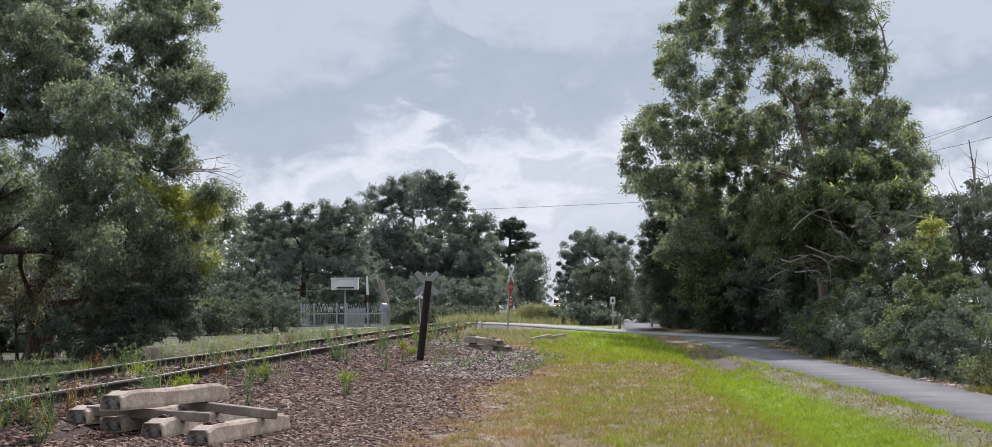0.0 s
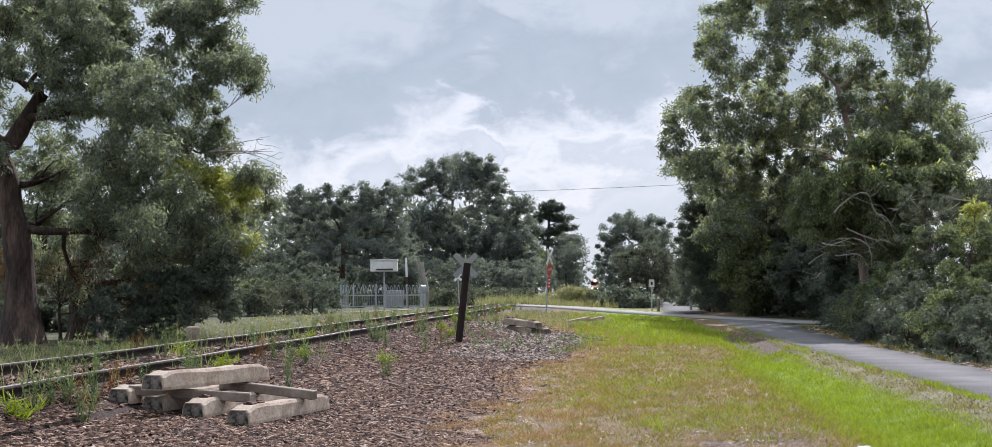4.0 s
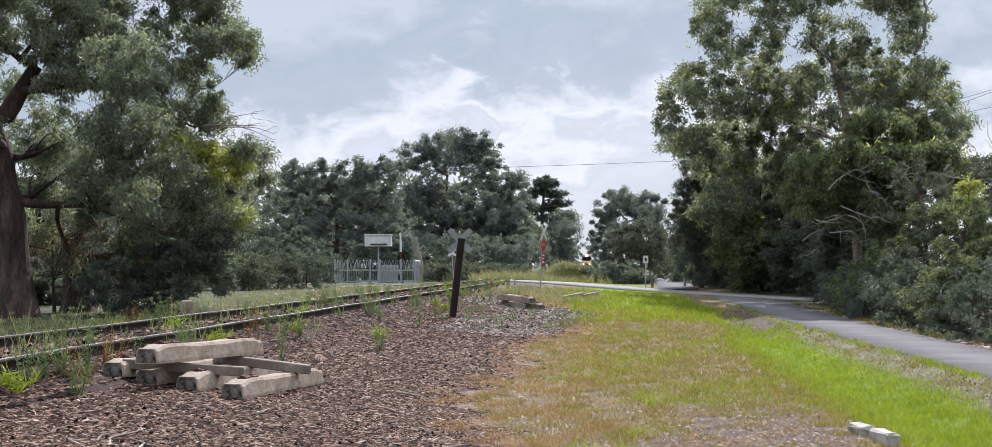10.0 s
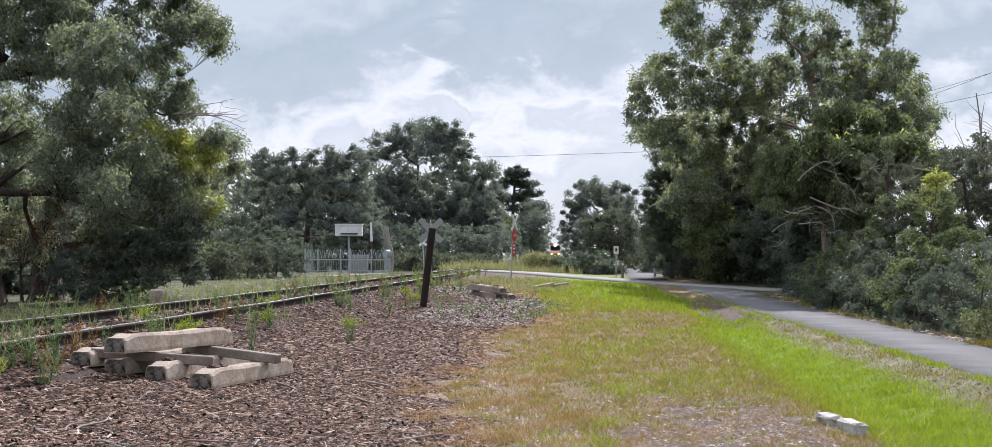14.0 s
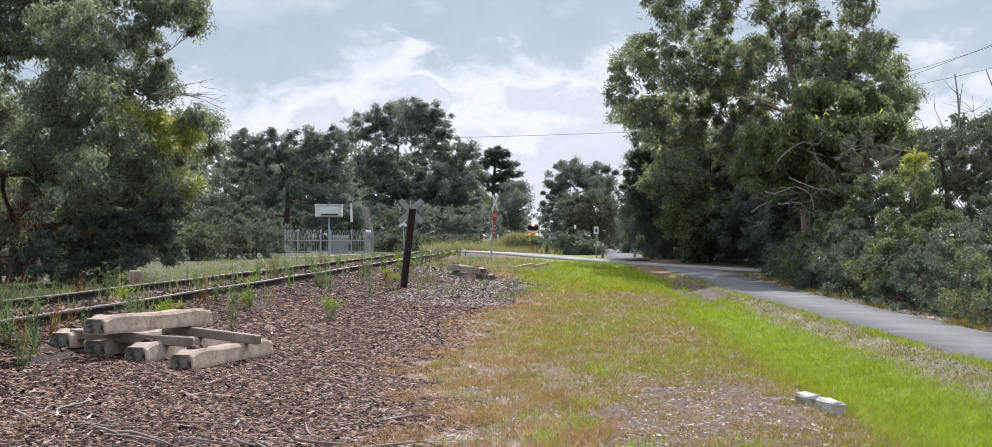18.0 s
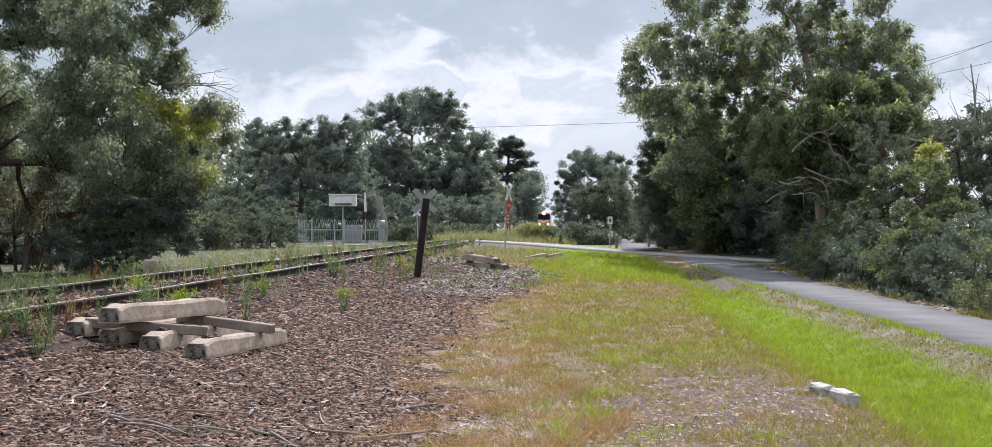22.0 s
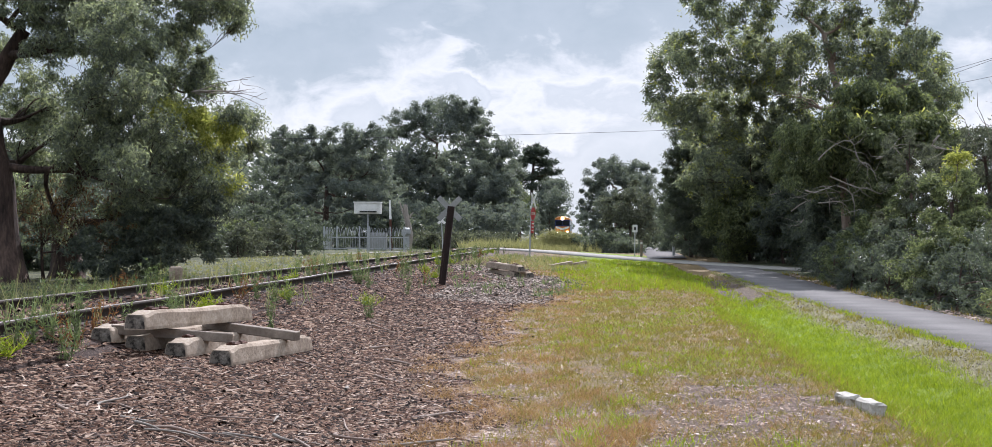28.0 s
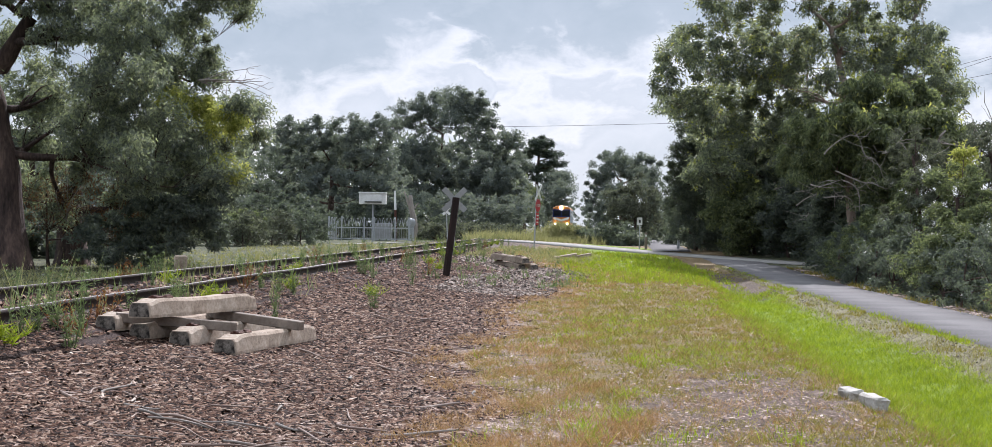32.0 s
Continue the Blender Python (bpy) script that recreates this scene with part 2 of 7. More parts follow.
def ground_material():
    """Soil, ballast, turf and verge, told apart by masks kept on the sheet's points."""
    mt = bpy.data.materials.new("ground_cover")
    mt.use_nodes = True
    nt = mt.node_tree
    nd, ln = nt.nodes, nt.links
    bs = nd["Principled BSDF"]
    tc = nd.new("ShaderNodeTexCoord")

    def noise_of(scale, detail=6.0, rough=0.6):
        n = nd.new("ShaderNodeTexNoise")
        n.inputs["Scale"].default_value, n.inputs["Detail"].default_value, n.inputs["Roughness"].default_value = scale, detail, rough
        ln.new(tc.outputs["Object"], n.inputs["Vector"])
        return n.outputs["Fac"]

    def ramp(fac, stops):
        r = nd.new("ShaderNodeValToRGB")
        ln.new(fac, r.inputs[0])
        e = r.color_ramp.elements
        e[0].position, e[0].color = stops[0][0], (*stops[0][1], 1)
        e[1].position, e[1].color = stops[-1][0], (*stops[-1][1], 1)
        for p, c in stops[1:-1]:
            k = e.new(p)
            k.color = (*c, 1)
        return r.outputs[0]

    def mix(fac, a, b):
        k = nd.new("ShaderNodeMix")
        k.data_type = "RGBA"
        ln.new(fac, k.inputs["Factor"])
        ln.new(a, k.inputs["A"])
        ln.new(b, k.inputs["B"])
        return k.outputs["Result"]

    def mask(name, edge=0.35):
        a = nd.new("ShaderNodeAttribute")
        a.attribute_name = name
        s = nd.new("ShaderNodeMath")
        s.operation = "ADD"
        ln.new(a.outputs["Fac"], s.inputs[0])
        w = nd.new("ShaderNodeMath")
        w.operation = "MULTIPLY_ADD"
        ln.new(wob, w.inputs[0])
        w.inputs[1].default_value, w.inputs[2].default_value = edge * 2, -edge
        ln.new(w.outputs[0], s.inputs[1])
        r = nd.new("ShaderNodeMapRange")
        r.inputs["From Min"].default_value, r.inputs["From Max"].default_value = 0.4, 0.6
        ln.new(s.outputs[0], r.inputs["Value"])
        return r.outputs[0]

    wob, fine, mid = noise_of(1.1), noise_of(38.0, 8.0, 0.7), noise_of(0.45)
    patch = noise_of(1.5, 10.0, 0.72)
    # brown earth, darkened further to paint in the shade on the ditch bank
    soil = ramp(fine, ((0.34, (0.028, 0.020, 0.015)), (0.5, (0.095, 0.069, 0.052)), (0.66, (0.21, 0.165, 0.13))))
    ballast = ramp(fine, ((0.32, (0.012, 0.008, 0.007)), (0.5, (0.050, 0.032, 0.027)), (0.7, (0.13, 0.09, 0.075))))
    speck = noise_of(11.0, 9.0, 0.75)
    olive = mix(fine, ramp(speck, ((0.36, (0.030, 0.026, 0.012)), (0.5, (0.065, 0.050, 0.024)), (0.64, (0.105, 0.078, 0.048)))), ramp(speck, ((0.36, (0.14, 0.115, 0.04)), (0.46, (0.23, 0.165, 0.075)), (0.55, (0.30, 0.205, 0.11)), (0.66, (0.44, 0.34, 0.25)))))
    bare = mix(fine, ramp(speck, ((0.36, (0.022, 0.015, 0.011)), (0.64, (0.105, 0.075, 0.058)))), ramp(speck, ((0.38, (0.09, 0.060, 0.040)), (0.52, (0.175, 0.120, 0.085)), (0.64, (0.32, 0.25, 0.20)))))
    lime = ramp(patch, ((0.3, (0.10, 0.15, 0.016)), (0.7, (0.19, 0.25, 0.03))))
    dry = mix(fine, ramp(patch, ((0.35, (0.035, 0.022, 0.015)), (0.68, (0.10, 0.07, 0.05)))), ramp(patch, ((0.35, (0.24, 0.16, 0.10)), (0.5, (0.34, 0.23, 0.15)), (0.68, (0.46, 0.36, 0.27)))))
    verge = ramp(fine, ((0.3, (0.095, 0.088, 0.046)), (0.5, (0.19, 0.172, 0.10)), (0.7, (0.32, 0.285, 0.19))))
    col = mix(mask("turf"), soil, olive)
    col = mix(mask("bare", 0.5), col, bare)
    col = mix(mask("dry"), col, dry)
    col = mix(mask("lime", 0.25), col, lime)
    col = mix(mask("verge", 0.3), col, verge)
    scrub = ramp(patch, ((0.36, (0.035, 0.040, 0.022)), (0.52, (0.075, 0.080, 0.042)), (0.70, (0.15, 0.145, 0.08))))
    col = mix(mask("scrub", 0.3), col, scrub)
    col = mix(mask("ballast", 0.3), col, ballast)
    ln.new(col, bs.inputs["Base Color"])
    bs.inputs["Roughness"].default_value = 0.95
    bs.inputs["Specular IOR Level"].default_value = 0.2
    bp = nd.new("ShaderNodeBump")
    bp.inputs["Strength"].default_value, bp.inputs["Distance"].default_value = 0.8, 0.04
    ln.new(fine, bp.inputs["Height"])
    ln.new(bp.outputs[0], bs.inputs["Normal"])
    return mt


# ---- shapes ----
def mesh_np(name, v, f, mats, smooth=False):
    """A mesh from arrays of points and of faces with equally many corners."""
    me = bpy.data.meshes.new(name)
    v, f = np.asarray(v, np.float32), np.asarray(f, np.int32)
    n, k = f.shape
    me.vertices.add(len(v))
    me.vertices.foreach_set("co", v.ravel())
    me.loops.add(n * k)
    me.loops.foreach_set("vertex_index", f.ravel())
    me.polygons.add(n)
    me.polygons.foreach_set("loop_start", np.arange(0, n * k, k, dtype=np.int32))
    if smooth:
        me.polygons.foreach_set("use_smooth", np.ones(n, bool))
    me.update(calc_edges=True)
    for m in mats if isinstance(mats, (list, tuple)) else (mats,):
        me.materials.append(m)
    return me


def mesh_bm(name, bm, mats, smooth=False):
    me = bpy.data.meshes.new(name)
    bmesh.ops.recalc_face_normals(bm, faces=bm.faces)
    bm.to_mesh(me)
    bm.free()
    if smooth:
        for p in me.polygons:
            p.use_smooth = True
    for m in mats if isinstance(mats, (list, tuple)) else (mats,):
        me.materials.append(m)
    return me


def part(name, data, parent, label="", m=None):
    """Links a mesh as one part under a thing or under a part."""
    ob = new(name, data)
    ob.parent = parent
    if m is not None:
        ob.matrix_basis = m
    return tagged(ob, label)


def thing(name, at, label, category, group="", kind=""):
    e = new(name)
    e.matrix_basis = at if isinstance(at, Matrix) else Matrix.Translation(at)
    e.empty_display_size = 0.2
    return tagged(e, label, category, group, kind)


def box(bm, size, at=(0, 0, 0), bevel=0.0, turn=(0, 0, 0), mat=0):
    r = bmesh.ops.create_cube(bm, size=1.0)
    vs = r["verts"]
    bmesh.ops.scale(bm, vec=size, verts=vs)
    fs = {f for v in vs for f in v.link_faces}
    if bevel:
        es = list({e for v in vs for e in v.link_edges})
        r2 = bmesh.ops.bevel(bm, geom=es, offset=bevel, segments=1, affect="EDGES")
        vs = list({v for f in r2["faces"] for v in f.verts} | {v for v in vs if v.is_valid})
        fs = {f for v in vs for f in v.link_faces}
    for f in fs:
        f.material_index = mat
    bmesh.ops.transform(bm, matrix=pose(*at, *turn), verts=vs)
    return vs


def cyl(bm, r0, r1, length, at=(0, 0, 0), turn=(0, 0, 0), seg=12, mat=0):
    r = bmesh.ops.create_cone(bm, cap_ends=True, segments=seg, radius1=r0, radius2=r1, depth=length)
    bmesh.ops.transform(bm, matrix=pose(*at, *turn) @ Matrix.Translation((0, 0, length / 2)), verts=r["verts"])
    for f in {f for v in r["verts"] for f in v.link_faces}:
        f.material_index = mat


def box_mesh(name, size, mat, bevel=0.0):
    bm = bmesh.new()
    box(bm, size, bevel=bevel)
    return mesh_bm(name, bm, mat)


def tube(pts, radii, seg=7):
    """Points and quads of a tapering tube along a line."""
    pts = np.asarray(pts, float)
    n = len(pts)
    tan = np.gradient(pts, axis=0)
    tan /= np.linalg.norm(tan, axis=1)[:, None] + 1e-9
    ref = np.where(np.abs(tan[:, 2:3]) > 0.9, np.array([[1.0, 0, 0]]), np.array([[0, 0, 1.0]]))
    a = np.cross(tan, ref)
    a /= np.linalg.norm(a, axis=1)[:, None] + 1e-9
    b = np.cross(tan, a)
    th = np.linspace(0, 2 * np.pi, seg, endpoint=False)
    ring = a[:, None] * np.cos(th)[None, :, None] + b[:, None] * np.sin(th)[None, :, None]
    v = (pts[:, None] + ring * np.asarray(radii, float)[:, None, None]).reshape(-1, 3)
    i, j = np.meshgrid(np.arange(n - 1), np.arange(seg), indexing="ij")
    k = (j + 1) % seg
    f = np.stack([i * seg + j, i * seg + k, (i + 1) * seg + k, (i + 1) * seg + j], -1).reshape(-1, 4)
    return v, f


def gather(pieces):
    """Several (points, faces) pairs as one."""
    vs, fs, o = [], [], 0
    for v, f in pieces:
        vs.append(v)
        fs.append(f + o)
        o += len(v)
    return np.concatenate(vs), np.concatenate(fs)


def bent(a, b, rng, sag=0.0, wob=0.1, n=8):
    """A bent line from a to b."""
    a, b = np.asarray(a, float), np.asarray(b, float)
    t = np.linspace(0, 1, n)[:, None]
    d = np.linalg.norm(b - a)
    off = rng.normal(0, wob * d, (2, 3))
    p = a + (b - a) * t + off[0] * np.sin(np.pi * t) * 0.7 + off[1] * np.sin(2 * np.pi * t) * 0.35
    p[:, 2] += sag * d * np.sin(np.pi * t[:, 0])
    return p


def spray_tips(lobes, rng, fill=1.0, hollow=0.3):
    """For each lobe (x, y, z, r, rz) the twig ends about its outside, more of them above."""
    out = []
    for x, y, z, r, rz, *_ in lobes:
        n = max(int(34 * fill), 9)
        d = rng.normal(size=(n, 3))
        d[:, 2] += 0.15
        d /= np.linalg.norm(d, axis=1)[:, None]
        d *= hollow + (1.38 - hollow) * rng.random((n, 1)) ** 0.6
        out.append(d * (r, r, rz) + (x, y, z))
    return out


def leaf_cloud(lobes, count, length, width, droop, clump, rng, flat=0.0, hollow=0.3, fill=1.0, tips=None):
    """Hanging sprays of narrow leaves, each a triangle, about the twig ends of rounded lobes."""
    tips = tips or spray_tips(lobes, rng, fill, hollow)
    area = np.array([l[3] * l[4] for l in lobes])
    per = np.maximum((0.95 * count * area / area.sum()).astype(int), 50)
    out = []
    for tp, n in zip(tips, per):
        weight = rng.random(len(tp)) + 0.35
        pick = rng.choice(len(tp), n, p=weight / weight.sum())
        size = clump * (0.4 + 0.8 * rng.random(len(tp)))
        u = rng.normal(size=(n, 3))
        u /= np.linalg.norm(u, axis=1)[:, None]
        u *= rng.random((n, 1)) ** 0.5
        p = tp[pick] + u * size[pick, None] * (1.0, 1.0, 0.62 + 0.4 * droop)
        p[:, 2] -= 0.35 * droop * size[pick] * (u[:, 0] ** 2 + u[:, 1] ** 2)
        a = rng.normal(size=(n, 3))
        a[:, 2] = a[:, 2] * (1 - 0.6 * droop) - 1.6 * droop
        a[:, 2] *= 1 - flat
        a /= np.linalg.norm(a, axis=1)[:, None]
        w = np.cross(a, rng.normal(size=(n, 3)))
        w /= np.linalg.norm(w, axis=1)[:, None]
        ln = length * (0.6 + 0.8 * rng.random(n))[:, None]
        wd = width * (0.7 + 0.85 * rng.random(n))[:, None]
        out.append(np.stack([p - w * wd * 0.8, p + a * ln * 0.3 + w * wd, p + a * ln], 1).reshape(-1, 3))
    v = np.concatenate(out)
    return v, np.arange(len(v)).reshape(-1, 3)


def deep(lobes, spread, rng):
    """The lobes moved nearer and farther along the lines on which the eye sees them, grown or shrunk to suit."""
    out = []
    for x, y, z, r, rz, *_ in lobes:
        k = 1 + rng.uniform(-spread, spread) / max(y, 1)
        out.append((x * k, y * k, EYE + (z - EYE) * k, r * k, rz * k))
    return out


def tree(name, base, top, trunk_r, lobes, leaves, label, seed, leaf=GUM_LEAF, bark=BARK, length=0.14, width=0.022, droop=0.8, clump=0.35,
         flat=0.0, hollow=0.3, young=0.0, twigs=5, limb_r=0.4, category="tree", group="", hub=0.5, sunlit_mat=GUM_SUNLIT, fill=1.0, sunlit_lobes=None, depth=0.0, via=()):
    """A tree: trunk, a limb into each lobe that forks off the nearest wood below it, twigs, and sprays of leaves at the
    twigs' ends.
    base, top: the trunk's ends; via: points that it bends through; hub: how far up the first limbs leave it; young: the
    share of leaves in a painted sunlit colour."""
    rng = np.random.default_rng(seed)
    base, top = np.array(base, float), np.array(top, float)
    t = thing(name, tuple(base), label, category, group)
    if depth:
        lobes = deep(lobes, depth, rng)
    stops = [base - (0, 0, 0.25), *[np.array(p, float) for p in via], top]
    legs = [bent(p, q, rng, 0, 0.03, 1 + 15 // (len(stops) - 1)) for p, q in zip(stops[:-1], stops[1:])]
    line = np.concatenate([leg[(1 if i else 0):] for i, leg in enumerate(legs)])
    nn = len(line)
    k = np.linspace(0, 1, nn)
    rad = trunk_r * (1 - 0.62 * k) + trunk_r * 0.55 * np.exp(-k * 16)
    v, f = tube(line - base, rad * (1 + 0.06 * rng.normal(size=nn)), 12)
    part("trunk", mesh_np("trunk", v, f, bark, True), t)
    first = max(int(nn * hub * 0.8), 2)
    wood, thick = [p for p in line[first:]], [r for r in rad[first:]]
    tips = spray_tips(lobes, rng, fill, hollow)
    order = sorted(range(len(lobes)), key=lambda i: np.linalg.norm(np.array(lobes[i][:3]) - line[first]))
    for i in order:
        x, y, z, r, rz, *_ = lobes[i]
        c = np.array((x, y, z - 0.25 * rz), float)
        w = np.array(wood)
        cost = np.linalg.norm(w - c, axis=1) + 1.2 * np.maximum(w[:, 2] - c[2] + 0.3 * r, 0)
        j = int(np.argmin(cost))
        p = bent(w[j], c, rng, -0.05, 0.07, 9)
        q = np.linspace(0, 1, 9)
        r0 = min(thick[j] * 0.72, max(rad[first] * limb_r, 0.02))
        radii = r0 * (1 - 0.62 * q) + 0.004
        pieces = [tube(p - base, radii, 7)]
        wood += list(p[3:])
        thick += list(radii[3:])
        many = tips[i][:max(twigs, 3)]
        for e in many:
            s = rng.integers(4, 9)
            tw = bent(p[s], e, rng, 0.05, 0.10, 5)
            pieces.append(tube(tw - base, radii[s] * 0.45 * np.linspace(1, 0.15, 5) + 0.003, 4))
        part("limb", mesh_np("limb", *gather(pieces), bark, True), t)
    v, f = leaf_cloud(lobes, int(leaves * (1 - young)), length, width, droop, clump, rng, flat, hollow, fill, tips)
    part("crown", mesh_np("crown", v - base, f, leaf), t)
    # a share of the leaves painted as if sunlit
    if young:
        v, f = leaf_cloud(sunlit_lobes or lobes, int(leaves * young), length, width, droop, clump * 0.8, rng, flat, 0.85 if sunlit_lobes is None else 0.3, fill)
        part("young_foliage", mesh_np("young_foliage", v - base, f, sunlit_mat), t, "yellow-green leaves in a painted sunlit colour")
    return t


# ---- the lie of the land ----
def sstep(a, b, x):
    k = np.clip((x - a) / (b - a), 0, 1)
    return k * k * (3 - 2 * k)


def track_x(y):
    return -6.4 + 0.046 * y


RAIL_TOP_Z = 0.79
ROAD_LINE = np.array([(60, 30, 0.1), (24, 45, 0.16), (11.5, 55, 0.22), (5.0, 66, 0.46), (0.5, 74.5, 0.70), (-2.8, 80, 0.775), (-8, 81.5, 0.50), (-14, 80, 0.26), (-24, 76, 0.2), (-60, 60, 0.2)], float)


def road_near(x, y):
    """Distance to the road's middle, and its height there."""
    best = np.full(np.shape(x), 1e9)
    hz = np.zeros(np.shape(x))
    for a, b in zip(ROAD_LINE[:-1], ROAD_LINE[1:]):
        d = b - a
        k = np.clip(((x - a[0]) * d[0] + (y - a[1]) * d[1]) / (d[0] ** 2 + d[1] ** 2), 0, 1)
        r = np.hypot(x - a[0] - k * d[0], y - a[1] - k * d[1])
        hz = np.where(r < best, a[2] + k * d[2], hz)
        best = np.minimum(best, r)
    return best, hz


def path_edges(y):
    return 5.52 + 0.029 * y, 7.02 + 0.039 * y


def verge_width(y):
    return 0.3 + 0.85 * (1 - sstep(27, 36, y))


def ground_z(x, y):
    x, y = np.asarray(x, float), np.asarray(y, float)
    z = 0.09 + 0.36 * sstep(14, 60, y) * (1 - sstep(3.0, 7.0, x) * (1 - sstep(50, 62, y))) * (1 - sstep(85, 120, y) * 0.6)
    lo, hi = path_edges(y)
    z = z - 0.16 * np.exp(-((x - lo + verge_width(y) + 0.8) / 0.8) ** 2) * (1 - sstep(30, 46, y))
    z = z - 0.22 * np.exp(-((x - lo + 1.25) / 0.55) ** 2) * sstep(27, 33, y) * (1 - sstep(38, 44, y))
    z = np.where((x > lo - 0.45) & (y < 52), z * 0 + 0.085 + 0.18 * sstep(35, 58, y), z)
    d = x - track_x(y)
    prof = np.interp(d, (0.9, 1.1, 1.38, 1.68, 2.1, 2.64, 3.5, 4.6), (1, 0.96, 0.71, 0.59, 0.47, 0.38, 0.15, 0)) * (1 - sstep(1.0, 3.4, -d))
    z = z + (0.64 - z) * prof
    r, hz = road_near(x, y)
    k = np.exp(-(np.maximum(r - 1.9, 0) / 2.2) ** 2)
    onbank = np.abs(d) < 1.5
    z = np.where(onbank, np.maximum(z * (1 - k) + (hz - 0.05) * k, 0.5 * (1 - k)), z * (1 - k) + (hz - 0.05) * k)
    return z


def ground_at(x, y):
    return float(ground_z(np.array([x]), np.array([y]))[0])


def spaced(lo, hi, step, far):
    a = list(np.arange(lo, hi + 1e-6, step))
    s = step
    while a[-1] < far:
        s *= 1.28
        a.append(a[-1] + s)
    s = step
    while a[0] > -far:
        s *= 1.28
        a.insert(0, a[0] - s)
    return np.array(a)


def make_ground():
    xs, ys = spaced(-14, 13, 0.22, 2500), spaced(6, 95, 0.3, 2500)
    gx, gy = np.meshgrid(xs, ys, indexing="ij")
    gz = ground_z(gx, gy)
    rng = np.random.default_rng(5)
    near = (np.abs(gx) < 16) & (gy > 4) & (gy < 100)
    gz = gz + near * rng.normal(0, 0.008, gz.shape)
    v = np.stack([gx, gy, gz], -1).reshape(-1, 3)
    nx, ny = len(xs), len(ys)
    i, j = np.meshgrid(np.arange(nx - 1), np.arange(ny - 1), indexing="ij")
    f = np.stack([i * ny + j, (i + 1) * ny + j, (i + 1) * ny + j + 1, i * ny + j + 1], -1).reshape(-1, 4)
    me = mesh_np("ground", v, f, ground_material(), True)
    x, y = v[:, 0], v[:, 1]
    d = x - track_x(y)
    lo, hi = path_edges(y)
    masks = {
        "ballast": 1 - sstep(-0.5, 0.5, x - ballast_edge(y)),
        # turf cut away at y 32 to 47 shows the shade-darkened bank soil
        "turf": sstep(-1.4, 1.6, x) * (1 - sstep(lo - 1.5, lo - 1.0, x) * sstep(32, 34, y) * (1 - sstep(43, 47, y))) * (1 - sstep(-0.3, 0.3, x - hi) * (y < 58)) + (d < -2.6) * 0.45,
        "bare": 0.70 * np.exp(-((x - 1.5) / 1.35) ** 2 - ((y - 11.5) / 3.6) ** 2) + 0.35 * (np.abs(x - 2.4) < 0.9) * (y > 9) * (y < 20),
        "dry": np.exp(-((x - ballast_edge(y) - 0.7) / 1.0) ** 2) * 0.9 * (y < 60),
        "lime": np.exp(-((x - lo + verge_width(y) + 0.6) / 0.85) ** 2) * (1 - sstep(32, 36, y)) + 0.62 * sstep(30, 42, y) * sstep(0.5, 2.5, x) * (1 - sstep(lo - 1.5, lo - 1.0, x) * (y < 46)) * (1 - sstep(5.6, 6.4, x)) * (y < 75),
        "verge": sstep(-0.2, 0.2, x - lo + verge_width(y)) * (y < 50) * (x < hi + 0.3) * 0.9,
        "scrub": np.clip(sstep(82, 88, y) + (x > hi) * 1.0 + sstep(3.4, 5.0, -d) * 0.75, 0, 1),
    }
    masks["ballast"] = masks["ballast"] * (d > -3.0) * (y < 400)
    for name, val in masks.items():
        at = me.attributes.new(name, "FLOAT", "POINT")
        at.data.foreach_set("value", np.asarray(val, np.float32))
    return tagged(new("ground", me), "open railway verge of ballast, dry grass and green turf", "ground", kind="structure")


def ballast_edge(y):
    """How far to the right the loose stones reach."""
    return -0.75 - 0.4 * (1 - sstep(9, 12, y)) + 0.25 * np.sin(y * 0.7) + 0.3 * np.sin(y * 0.23 + 1) + 1.75 * np.exp(-((y - 38) / 6.5) ** 2) - 1.85 * sstep(48, 60, y)


GROUND = make_ground()


def ribbon(name, left, right, lift, mat, label, category, deep=0.12):
    """A paved strip with thickness between two edges, given as arrays of x, y, z."""
    n = len(left)
    v = np.concatenate([left + (0, 0, lift), right + (0, 0, lift), left - (0, 0, deep), right - (0, 0, deep)])
    i = np.arange(n - 1)
    f = np.concatenate([np.stack([i, i + 1, n + i + 1, n + i], 1), np.stack([i, 2 * n + i, 2 * n + i + 1, i + 1], 1),
                        np.stack([n + i, n + i + 1, 3 * n + i + 1, 3 * n + i], 1)])
    return tagged(new(name, mesh_np(name, v, f, mat)), label, category, kind="structure")


